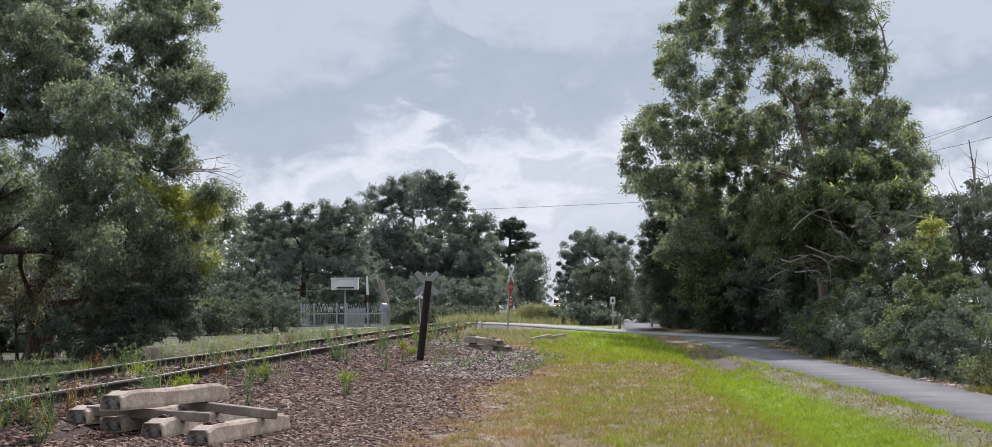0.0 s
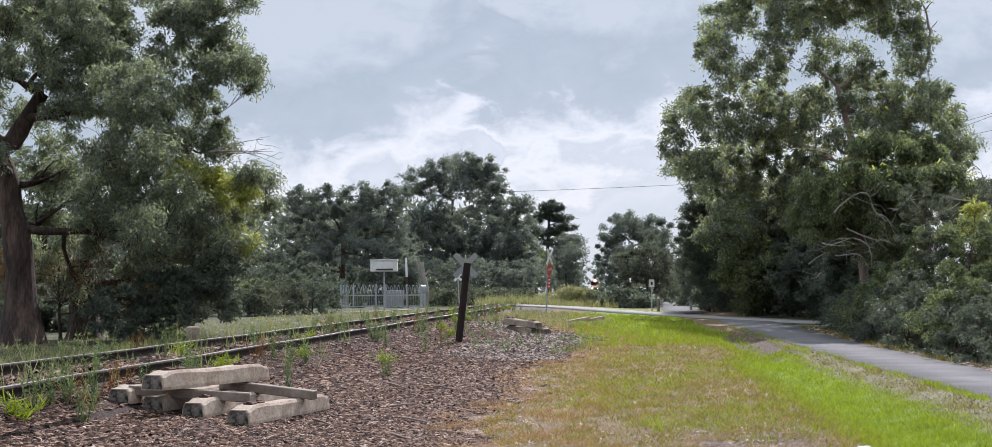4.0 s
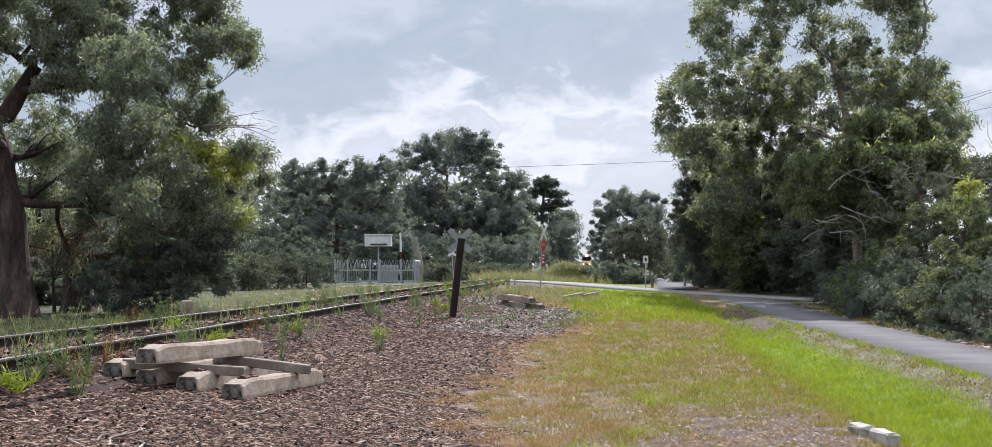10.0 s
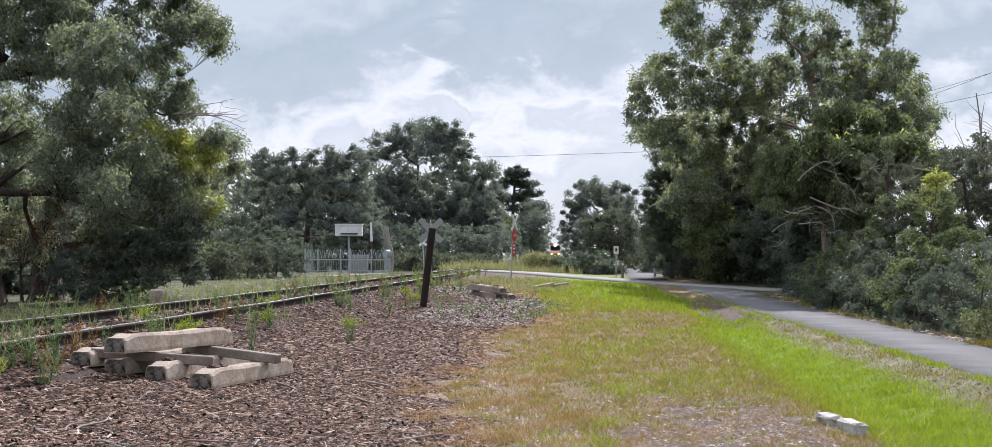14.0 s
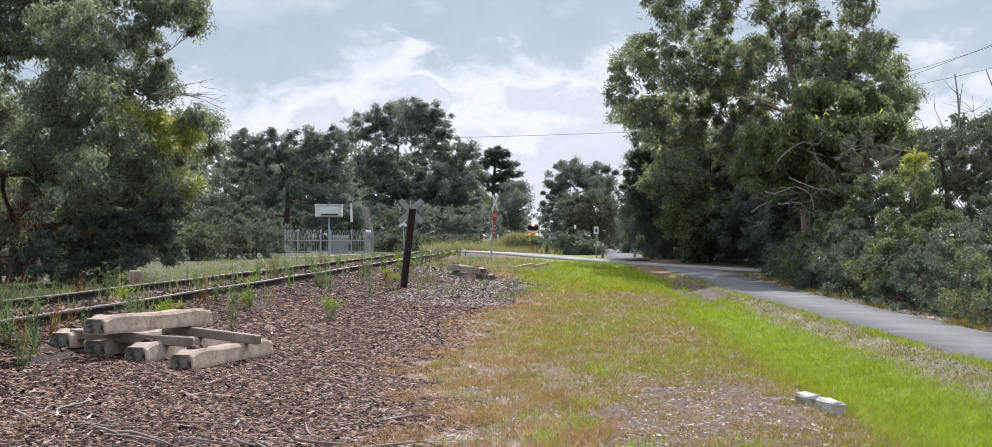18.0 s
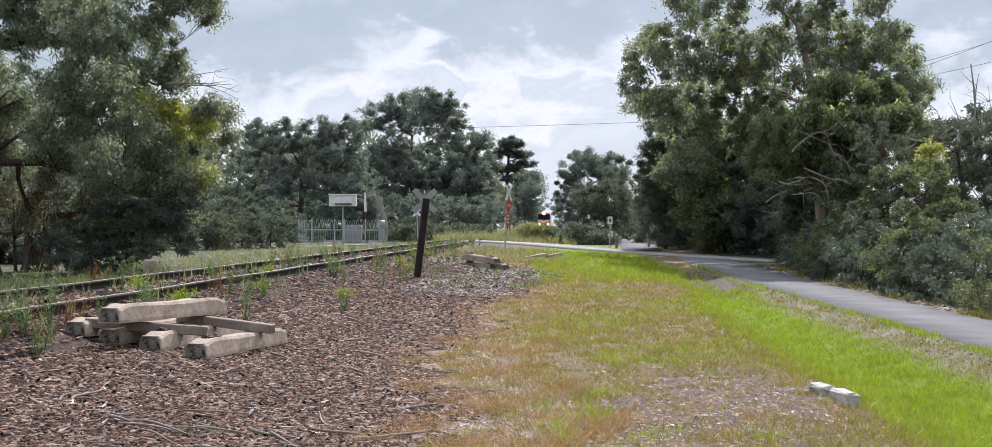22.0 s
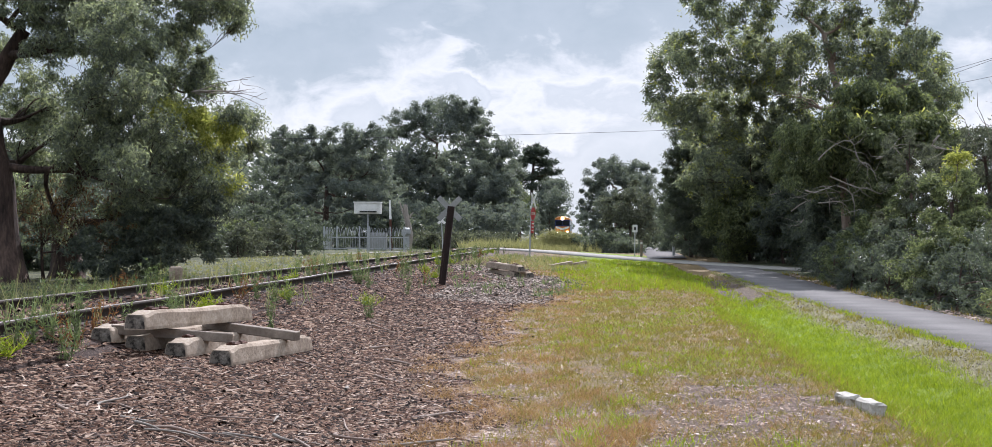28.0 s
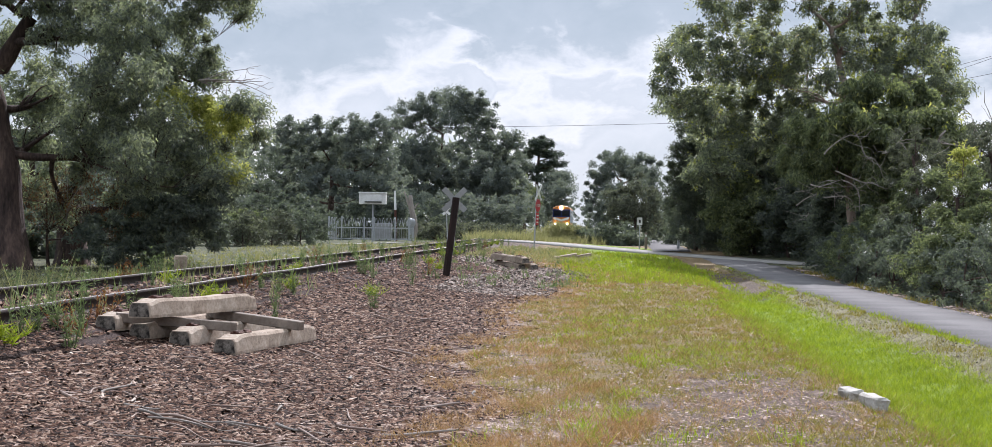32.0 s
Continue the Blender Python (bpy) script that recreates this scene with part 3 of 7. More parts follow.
def make_paving():
    rng = np.random.default_rng(8)
    y = np.arange(-6, 61.2, 0.35)
    lo, hi = path_edges(y)
    z = ground_z(lo + 0.7, y)
    jit = rng.normal(0, 0.035, len(y))
    ribbon("path", np.stack([lo + jit, y, z], 1), np.stack([hi - jit * 0.6, y, z], 1), 0.035, ASPHALT, "narrow grey worn asphalt path beside a hedge", "path")
    t = np.linspace(0, 1, 60)
    mid = np.stack([6.6 + 4.8 * t, 67 + 70 * t], 1)
    z = np.maximum(ground_z(mid[:, 0], mid[:, 1]), 0.25)
    ribbon("path_far", np.stack([mid[:, 0] - 0.95, mid[:, 1], z], 1), np.stack([mid[:, 0] + 0.95, mid[:, 1], z], 1), 0.05, ASPHALT, "asphalt path going on under the trees beyond the road", "path")
    pts = []
    for a, b in zip(ROAD_LINE[:-1], ROAD_LINE[1:]):
        pts += [a + (b - a) * k for k in np.linspace(0, 1, 12, endpoint=False)]
    pts = np.array(pts)
    for _ in range(6):
        pts[1:-1] = (pts[:-2] + 2 * pts[1:-1] + pts[2:]) / 4
    tn = np.gradient(pts[:, :2], axis=0)
    tn /= np.linalg.norm(tn, axis=1)[:, None]
    nr = np.stack([-tn[:, 1], tn[:, 0], np.zeros(len(tn))], 1)
    ribbon("road", pts + nr * 1.05, pts - nr * 1.05, 0.0, ROAD_MAT, "pale dusty sealed road over the level crossing", "road", 0.04)


make_paving()


# ---- railway ----
RAIL_SHAPE = ((-0.065, 0), (0.065, 0), (0.065, 0.012), (0.012, 0.03), (0.012, 0.115), (0.034, 0.128), (0.034, 0.158), (0.026, 0.165), (-0.026, 0.165), (-0.034, 0.158), (-0.034, 0.128), (-0.012, 0.115), (-0.012, 0.03), (-0.065, 0.012))


def make_track():
    track = thing("railway_track", (track_x(0), 0, 0), "straight single broad-gauge railway track on stone ballast", "railway track", kind="structure")
    ys = np.concatenate([np.arange(-20, 120, 2.0), np.arange(120, 700, 20.0)])
    k = len(RAIL_SHAPE)
    for side in (-0.835, 0.835):
        v = np.array([(0.046 * y + side + px + 0.006 * math.sin(y * 0.6), y, RAIL_TOP_Z - 0.165 + pz + 0.006 * math.sin(y * 0.9 + side)) for y in ys for px, pz in RAIL_SHAPE])
        f, mi = [], []
        for i in range(len(ys) - 1):
            for j in range(k):
                f.append((i * k + j, i * k + (j + 1) % k, (i + 1) * k + (j + 1) % k, (i + 1) * k + j))
                mi.append(1 if j == 7 else 0)
        me = mesh_np("rail", v, np.array(f), [RAIL_SIDE, RAIL_TOP])
        me.polygons.foreach_set("material_index", np.array(mi, np.int32))
        part("rail", me, track, "rusty brown steel rail with a worn pale head")
    sl = box_mesh("sleeper", (2.28, 0.24, 0.2), TIMBER, 0.015)
    clip = box_mesh("rail_clip", (0.26, 0.17, 0.03), RUST, 0.006)
    rng = random.Random(4)
    for i in range(150):
        y = 8 + i * 0.69
        if 77.5 < y < 82.5:
            continue
        s = part("sleeper", sl, track, m=pose(0.046 * y, y, RAIL_TOP_Z - 0.165 - 0.12 + rng.uniform(-0.008, 0.008), 0, 0, -2.6 + rng.uniform(-1, 1)))
        if y < 45:
            for sx in (-0.835, 0.835):
                part("rail_clip", clip, s, m=pose(sx, 0, 0.105, 0, 0, 0))


make_track()


def make_train():
    t = thing("diesel_railcar", (track_x(300), 300, RAIL_TOP_Z), "orange and white diesel railcar with a blue cab front, lights on", "train")
    orange = material("orange_train_paint", ((0.3, (0.42, 0.14, 0.025)), (0.7, (0.54, 0.21, 0.035))), 2.0, 0.35, bump=0.02)
    white = material("white_train_paint", ((0.3, (0.62, 0.62, 0.60)), (0.7, (0.75, 0.75, 0.73))), 2.0, 0.35, bump=0.02)
    blue = material("dark_blue_front", ((0.3, (0.012, 0.018, 0.07)), (0.7, (0.02, 0.03, 0.11))), 2.0, 0.2, bump=0.02)
    glass = material("dark_cab_glass", ((0.3, (0.006, 0.008, 0.012)), (0.7, (0.012, 0.014, 0.02))), 2.0, 0.08, bump=0)
    glow = bpy.data.materials.new("lit_headlight")
    glow.use_nodes = True
    g = glow.node_tree.nodes["Principled BSDF"]
    g.inputs["Emission Color"].default_value = (1.0, 0.86, 0.62, 1)
    g.inputs["Emission Strength"].default_value = 30.0
    under = BLACK_PAINT
    side = material("blue_grey_train_side", ((0.3, (0.10, 0.13, 0.17)), (0.7, (0.16, 0.19, 0.24))), 2.0, 0.35, bump=0.02)
    # the front looks to -y
    bm = bmesh.new()
    box(bm, (2.9, 23.0, 2.55), (0, 11.6, 2.25), 0.1)
    part("body", mesh_bm("body", bm, side), t, "blue-grey body side")
    bm = bmesh.new()
    sec = [(1.45 * math.cos(math.pi * k / 10), 0.62 * math.sin(math.pi * k / 10)) for k in range(11)]
    rows = []
    for y, s in ((0.0, 0.86), (0.35, 1.0), (23.0, 1.0)):
        rows.append([bm.verts.new((x * (0.97 if s < 1 else 1), y, 3.5 + z * s)) for x, z in sec])
    for r0, r1 in zip(rows[:-1], rows[1:]):
        for a, b, c, d in zip(r0[:-1], r0[1:], r1[1:], r1[:-1]):
            bm.faces.new((a, b, c, d))
    bm.faces.new(rows[0])
    bm.faces.new(rows[-1])
    part("roof", mesh_bm("roof", bm, orange, False), t, "orange rounded roof")
    bm = bmesh.new()
    box(bm, (2.84, 0.12, 1.15), (0, 0.05, 1.6), 0.05)
    part("cab_front", mesh_bm("cab_front", bm, orange), t, "orange lower cab front")
    bm = bmesh.new()
    box(bm, (2.78, 0.1, 1.28), (0, 0.05, 2.84), 0.05)
    part("cab_surround", mesh_bm("cab_surround", bm, blue), t, "dark blue windscreen surround")
    for sx in (-0.66, 0.66):
        bm = bmesh.new()
        box(bm, (1.2, 0.06, 0.9), (sx, 0.0, 2.86), 0.02)
        part("windscreen", mesh_bm("windscreen", bm, glass), t)
    for s in (-1, 1):
        bm = bmesh.new()
        box(bm, (1.35, 0.05, 0.36), (0, 0, 0), 0.02)
        part("nose_stripe", mesh_bm("nose_stripe", bm, white), t, "white slanting stripe of a broad v", pose(0.62 * s, -0.03 - 0.004 * s, 1.86, 0, -18 * s, 0))
    bm = bmesh.new()
    box(bm, (2.6, 0.3, 0.5), (0, 0.1, 0.93), 0.06)
    part("bumper", mesh_bm("bumper", bm, under), t, "dark bumper beam")
    bm = bmesh.new()
    cyl(bm, 0.12, 0.12, 0.5, (0, -0.05, 0.9), (90, 0, 0))
    part("coupler", mesh_bm("coupler", bm, under), t)
    for sx, z, r in ((0, 3.72, 0.27), (-1.0, 1.12, 0.15), (1.0, 1.12, 0.15)):
        bm = bmesh.new()
        cyl(bm, r, r, 0.16, (sx, 0.06 if z > 3 else -0.02, z), (90, 0, 0), 16)
        part("headlight", mesh_bm("headlight", bm, glow), t, "lit headlight")
    bm = bmesh.new()
    box(bm, (2.93, 19.0, 0.9), (0, 12.0, 2.75), 0.02)
    part("side_windows", mesh_bm("side_windows", bm, glass), t, "band of dark side windows")
    bm = bmesh.new()
    box(bm, (2.92, 22.6, 0.3), (0, 11.7, 1.1), 0.02)
    part("side_stripe", mesh_bm("side_stripe", bm, orange), t, "orange stripe")
    for y in (3.0, 20.0):
        bm = bmesh.new()
        box(bm, (2.2, 3.4, 0.35), (0, y, 0.62), 0.05)
        bogie = part("bogie", mesh_bm("bogie", bm, under), t)
        for dy in (-1.2, 1.2):
            for sx in (-0.83, 0.83):
                bm = bmesh.new()
                cyl(bm, 0.42, 0.42, 0.12, (sx - 0.06, y + dy, 0.42), (0, 90, 0), 20)
                part("wheel", mesh_bm("wheel", bm, RUST), bogie)
    return t


TRAIN = make_train()


# ---- spare concrete sleepers ----
def sleeper_meshes(length=2.45):
    """A prestressed sleeper along x: raised rail seats, a slimmer waist, chamfered top edges."""
    def section(x):
        u = abs(x) / (length / 2)
        waist = 1 - sstep(0.20, 0.48, u)
        seat = math.exp(-((u - 0.66) / 0.12) ** 2)
        wb = 0.128 - 0.012 * waist
        wt = 0.100 - 0.008 * waist
        h = 0.186 - 0.010 * waist + 0.006 * seat - 0.03 * sstep(0.84, 0.9, u)
        return [(-wb, 0), (wb, 0), (wb, 0.03), (wt + 0.012, h - 0.03), (wt - 0.012, h), (-wt + 0.012, h), (-wt - 0.012, h - 0.03), (-wb, 0.03)]
    us = [-1, -0.985, -0.93, -0.84, -0.76, -0.70, -0.62, -0.55, -0.46, -0.36, -0.25, -0.12, 0, 0.12, 0.25, 0.36, 0.46, 0.55, 0.62, 0.70, 0.76, 0.84, 0.93, 0.985, 1]
    bm = bmesh.new()
    rings = []
    for u in us:
        x = u * length / 2
        sh = 0.94 if abs(u) == 1 else 1.0
        rings.append([bm.verts.new((x, y * sh, 0.004 + z * (0.5 * sh + 0.5))) for y, z in section(x)])
    for a, b in zip(rings[:-1], rings[1:]):
        for j in range(8):
            bm.faces.new((a[j], a[(j + 1) % 8], b[(j + 1) % 8], b[j]))
    bm.faces.new(rings[0])
    bm.faces.new(rings[-1])
    body = mesh_bm("body", bm, CONCRETE)
    ends = []
    for s in (-1, 1):
        bm = bmesh.new()
        pts = section(s * length / 2)
        r0 = [bm.verts.new((s * (length / 2 + 0.003), y * 0.86, 0.016 + z * 0.86)) for y, z in pts]
        r1 = [bm.verts.new((s * (length / 2 - 0.01), y * 0.86, 0.016 + z * 0.86)) for y, z in pts]
        bm.faces.new(r0)
        for j in range(8):
            bm.faces.new((r0[j], r0[(j + 1) % 8], r1[(j + 1) % 8], r1[j]))
        ends.append(mesh_bm("end_face", bm, AGGREGATE))
    bm = bmesh.new()
    box(bm, (0.15, 0.10, 0.03), (0, 0, 0.012), 0.008)
    box(bm, (0.10, 0.035, 0.02), (0.03, 0, 0.03), 0.006)
    return body, ends, mesh_bm("fastening", bm, RUST)


S_BODY, S_ENDS, S_FAST = sleeper_meshes()


def sleeper(m, label):
    s = thing("concrete_sleeper", m, label, "railway sleeper", "spare concrete sleepers")
    part("body", S_BODY, s)
    for e in S_ENDS:
        part("end_face", e, s, "dark broken aggregate end")
    for x in (-0.80 - 0.10, -0.80 + 0.10, 0.80 - 0.10, 0.80 + 0.10):
        part("fastening", S_FAST, s, "rusty rail fastening", pose(x, 0, 0.186, 0, 0, 0 if abs(x) < 0.8 else 180))
    return s


def laid(ax, ay, az, bx, by, bz):
    """The pose of a sleeper whose near end lies at a and which runs towards b."""
    a, b = Vector((ax, ay, az)), Vector((bx, by, bz))
    d = (b - a).normalized()
    side = Vector((0, 0, 1)).cross(d).normalized()
    m = Matrix((d, side, d.cross(side))).transposed().to_4x4()
    return Matrix.Translation(a + d * 1.225) @ m


def plank(a, b, w, h, name, label, mat=TIMBER, category="timber"):
    a, b = Vector(a), Vector(b)
    d = (b - a)
    n = d.length
    d.normalize()
    side = Vector((0, 0, 1)).cross(d).normalized()
    m = Matrix((d, side, d.cross(side))).transposed().to_4x4()
    bm = bmesh.new()
    box(bm, (n, w, h), (0, 0, h / 2), 0.008)
    ob = new(name, mesh_bm(name, bm, mat))
    ob.matrix_basis = Matrix.Translation((a + b * 1.0) / 2) @ m
    return tagged(ob, label, category)


for x, y in ((-4.40, 13.80), (-4.08, 13.92), (-3.66, 13.90), (-3.13, 13.62)):
    fx, fy = x + 0.42, y + 2.41
    sleeper(laid(x, y, ground_at(x, y) + 0.0, fx, fy, ground_at(fx, fy) + 0.0), "weathered concrete sleeper lying in the bottom row of a stack")
plank((-4.35, 13.95, 0.585), (-3.22, 14.50, 0.46), 0.13, 0.10, "timber_bearer", "grey timber bearer laid across the lower sleepers")
plank((-3.75, 15.5, 0.54), (-2.62, 15.15, 0.435), 0.13, 0.10, "timber_bearer", "grey timber bearer laid across the lower sleepers")
sleeper(laid(-3.98, 13.55, 0.655, -3.40, 15.92, 0.61), "weathered concrete sleeper laid on timber bearers on a stack")

# second, lower stack
B2 = ground_at(-0.9, 41.0) + 0.02
for k, (x, y) in enumerate(((-1.30, 42.6), (-0.92, 42.5))):
    sleeper(laid(x, y, B2 - 0.05, x + 0.85, y - 2.3, B2 - 0.06), "weathered concrete sleeper in a low stack on gravel")
sleeper(laid(-1.35, 42.4, B2 + 0.20, -0.35, 40.2, B2 + 0.13), "weathered concrete sleeper leaning on a low stack")
for a, b in (((0.65, 50.00, 0.47), (1.44, 51.00, 0.73)), ((1.33, 51.00, 0.47), (2.01, 51.50, 0.53))):
    g = ground_at(a[0], a[1])
    plank((a[0], a[1], g - 0.02), (b[0], b[1], g + 0.10), 0.16, 0.11, "concrete_block", "pale concrete post lying in the grass", CONCRETE, "concrete block")

# pale broken block in the turf
PALE_CONCRETE = material("pale_broken_concrete", ((0.34, (0.22, 0.20, 0.17)), (0.55, (0.42, 0.395, 0.35)), (0.75, (0.55, 0.525, 0.48))), 9.0, 0.9, bump=0.4)


def make_white_block():
    x, y = 3.02, 12.62
    z = ground_at(x, y)
    t = thing("broken_concrete_kerb", pose(x, y, z - 0.03, 0, 0, -85), "two pale broken concrete pieces lying in the grass", "concrete block")
    for i, (ox, ln, rz) in enumerate(((-0.36, 0.27, 10), (0.16, 0.56, -5))):
        bm = bmesh.new()
        box(bm, (ln, 0.15, 0.15), (0, 0, 0.06), 0.022)
        bmesh.ops.subdivide_edges(bm, edges=[e for e in bm.edges if e.calc_length() > 0.08], cuts=1, use_grid_fill=True)
        rng = random.Random(i)
        for v in bm.verts:
            v.co += Vector((rng.uniform(-0.012, 0.012), rng.uniform(-0.008, 0.008), rng.uniform(-0.008, 0.008)))
        part("piece", mesh_bm("piece", bm, PALE_CONCRETE), t, m=pose(ox, 0.03 * i, 0, 8 - 14 * i, 3 - 5 * i, rz))


make_white_block()


# ---- posts and signs ----
def make_posts():
    a, b = Vector((-2.20, 33.00, 0.32)), Vector((-1.97, 33.00, 2.29))
    a.z = ground_at(a.x, a.y) - 0.1
    ob = thing("leaning_post", look(a, b), "dark rusty steel post leaning in the ballast", "post")
    bm = bmesh.new()
    n = (b - a).length
    box(bm, (0.13, 0.03, n), (0, -0.06, 0), 0.004)
    box(bm, (0.03, 0.12, n), (0, 0, 0), 0.004)
    box(bm, (0.07, 0.05, n), (0, 0.07, 0), 0.006)
    bmesh.ops.translate(bm, vec=(0, 0, -n / 2), verts=bm.verts)
    part("rail_web", mesh_bm("rail_web", bm, POST_MAT), ob)
    # kilometre stone
    x, y, _ = (-7.11, 27.00, 0.67)
    z = ground_at(x, y)
    bm = bmesh.new()
    box(bm, (0.25, 0.14, 0.5), (0, 0, 0.22), 0.03)
    tagged(new("marker_stone", mesh_bm("marker_stone", bm, CONCRETE)), "small grey concrete trackside marker in the weeds", "marker").matrix_basis = pose(x, y, z, 2, 0, 20)


make_posts()


def cross_boards(t, z, arm, w, face):
    for s in (-45, 45):
        bm = bmesh.new()
        box(bm, (arm, 0.02, w), (0, 0, 0), 0.004)
        part("cross_board", mesh_bm("cross_board", bm, face), t, m=pose(0, -0.05 - (0.022 if s > 0 else 0), z, 0, s, 0))


def octagon(bm, r, depth, at):
    vs0 = [bm.verts.new((at[0] + r * math.cos(math.pi / 8 + k * math.pi / 4), at[1], at[2] + r * math.sin(math.pi / 8 + k * math.pi / 4))) for k in range(8)]
    vs1 = [bm.verts.new((v.co.x, v.co.y + depth, v.co.z)) for v in vs0]
    bm.faces.new(vs0)
    bm.faces.new(vs1)
    for k in range(8):
        bm.faces.new((vs0[k], vs0[(k + 1) % 8], vs1[(k + 1) % 8], vs1[k]))


def words(text, size, mat, parent, m):
    cu = bpy.data.curves.new("lettering", "FONT")
    cu.body, cu.size, cu.align_x, cu.align_y, cu.extrude = text, size, "CENTER", "CENTER", 0.002
    tmp = bpy.data.objects.new("lettering_text", cu)
    scene.collection.objects.link(tmp)
    me = bpy.data.meshes.new_from_object(tmp.evaluated_get(bpy.context.evaluated_depsgraph_get()))
    bpy.data.objects.remove(tmp)
    me.materials.clear()
    me.materials.append(mat)
    return part("lettering", me, parent, "white letters", m)


def make_signs():
    # stop sign with crossing boards, facing the near side
    x, y, _ = (-0.13, 68.00, 0.51)
    g = ground_at(x, y)
    t = thing("crossing_stop_sign", pose(x, y, g, 0, 2.2, 0) @ pose(0, 0, 0, 0, 0, 68), "red octagonal stop sign with crossed white boards on a steel pole", "road sign")
    bm = bmesh.new()
    cyl(bm, 0.04, 0.04, 3.15, (0, 0.03, -0.2))
    part("pole", mesh_bm("pole", bm, GALV), t)
    cross_boards(t, 2.75, 1.05, 0.14, WHITE_PAINT)
    bm = bmesh.new()
    octagon(bm, 0.33, 0.015, (0, -0.07, 2.12))
    st = part("stop_board", mesh_bm("stop_board", bm, RED_PAINT), t, "red octagonal board")
    words("STOP", 0.2, WHITE_PAINT, st, pose(0, -0.076, 2.12, 90, 0, 0))
    bm = bmesh.new()
    box(bm, (0.36, 0.015, 0.62), (0, -0.06, 1.45), 0.01)
    pl = part("lower_plate", mesh_bm("lower_plate", bm, RED_PAINT), t, "red plate with pale bars of small writing")
    for k in range(3):
        bm = bmesh.new()
        box(bm, (0.24, 0.006, 0.06), (0, -0.07, 1.28 + 0.17 * k))
        part("writing_bar", mesh_bm("writing_bar", bm, WHITE_PAINT), pl)
    # the back of the other crossing sign, beyond the leaning post
    x, y, _ = (-3.68, 60.00, 0.81)
    g = ground_at(x, y)
    t = thing("crossing_sign_back", pose(x, y, g, 0, 0, 6), "crossed boards of a level crossing sign seen from behind", "road sign")
    bm = bmesh.new()
    cyl(bm, 0.04, 0.04, 2.3, (0, -0.12, -0.2))
    part("pole", mesh_bm("pole", bm, GALV), t)
    cross_boards(t, (-3.68, 60.00, 2.71)[2] - g, 1.38, 0.24, SIGN_BACK)
    # small white cross beside the line
    x, y, _ = (-5.54, 84.00, 0.48)
    g = ground_at(x, y)
    t = thing("whistle_board", pose(x, y, g, 0, -3, 0), "small white cross board on a thin post by the line", "railway sign")
    bm = bmesh.new()
    cyl(bm, 0.035, 0.035, 2.6, (0, 0.02, -0.2))
    part("post", mesh_bm("post", bm, GALV), t)
    cross_boards(t, (-5.62, 84.00, 2.43)[2] - g, 0.62, 0.15, WHITE_PAINT)
    # path sign
    x, y, _ = (5.23, 70.00, 0.68)
    g = ground_at(x, y)
    t = thing("path_sign", (x, y, g), "white rectangular sign on a pole beside the path", "sign")
    bm = bmesh.new()
    cyl(bm, 0.03, 0.03, 1.75, (0, 0.02, -0.15))
    part("pole", mesh_bm("pole", bm, GALV), t)
    bm = bmesh.new()
    box(bm, (0.26, 0.015, 0.40), (0, -0.02, 1.42), 0.02)
    b = part("board", mesh_bm("board", bm, WHITE_PAINT), t)
    bm = bmesh.new()
    box(bm, (0.09, 0.006, 0.15), (0, -0.032, 1.42))
    part("symbol_bar", mesh_bm("symbol_bar", bm, BLACK_PAINT), b, "dark symbol")
    for name, px, mat, h, lab in (("bollard", (5.56, 70.00, 0.48), TIMBER, 0.85, "dark timber bollard beside the path"), ("bollard", (7.42, 72.00, 0.45), GALV, 0.8, "pale steel bollard beside the path")):
        g = ground_at(px[0], px[1])
        t = thing(name, (px[0], px[1], g), lab, "bollard")
        bm = bmesh.new()
        box(bm, (0.13, 0.13, h + 0.1), (0, 0, h / 2 - 0.05), 0.02)
        part("post", mesh_bm("post", bm, mat), t)
        bm = bmesh.new()
        box(bm, (0.10, 0.012, 0.12), (0, -0.072, h - 0.16), 0.004)
        part("reflector", mesh_bm("reflector", bm, WHITE_PAINT), t)


make_signs()


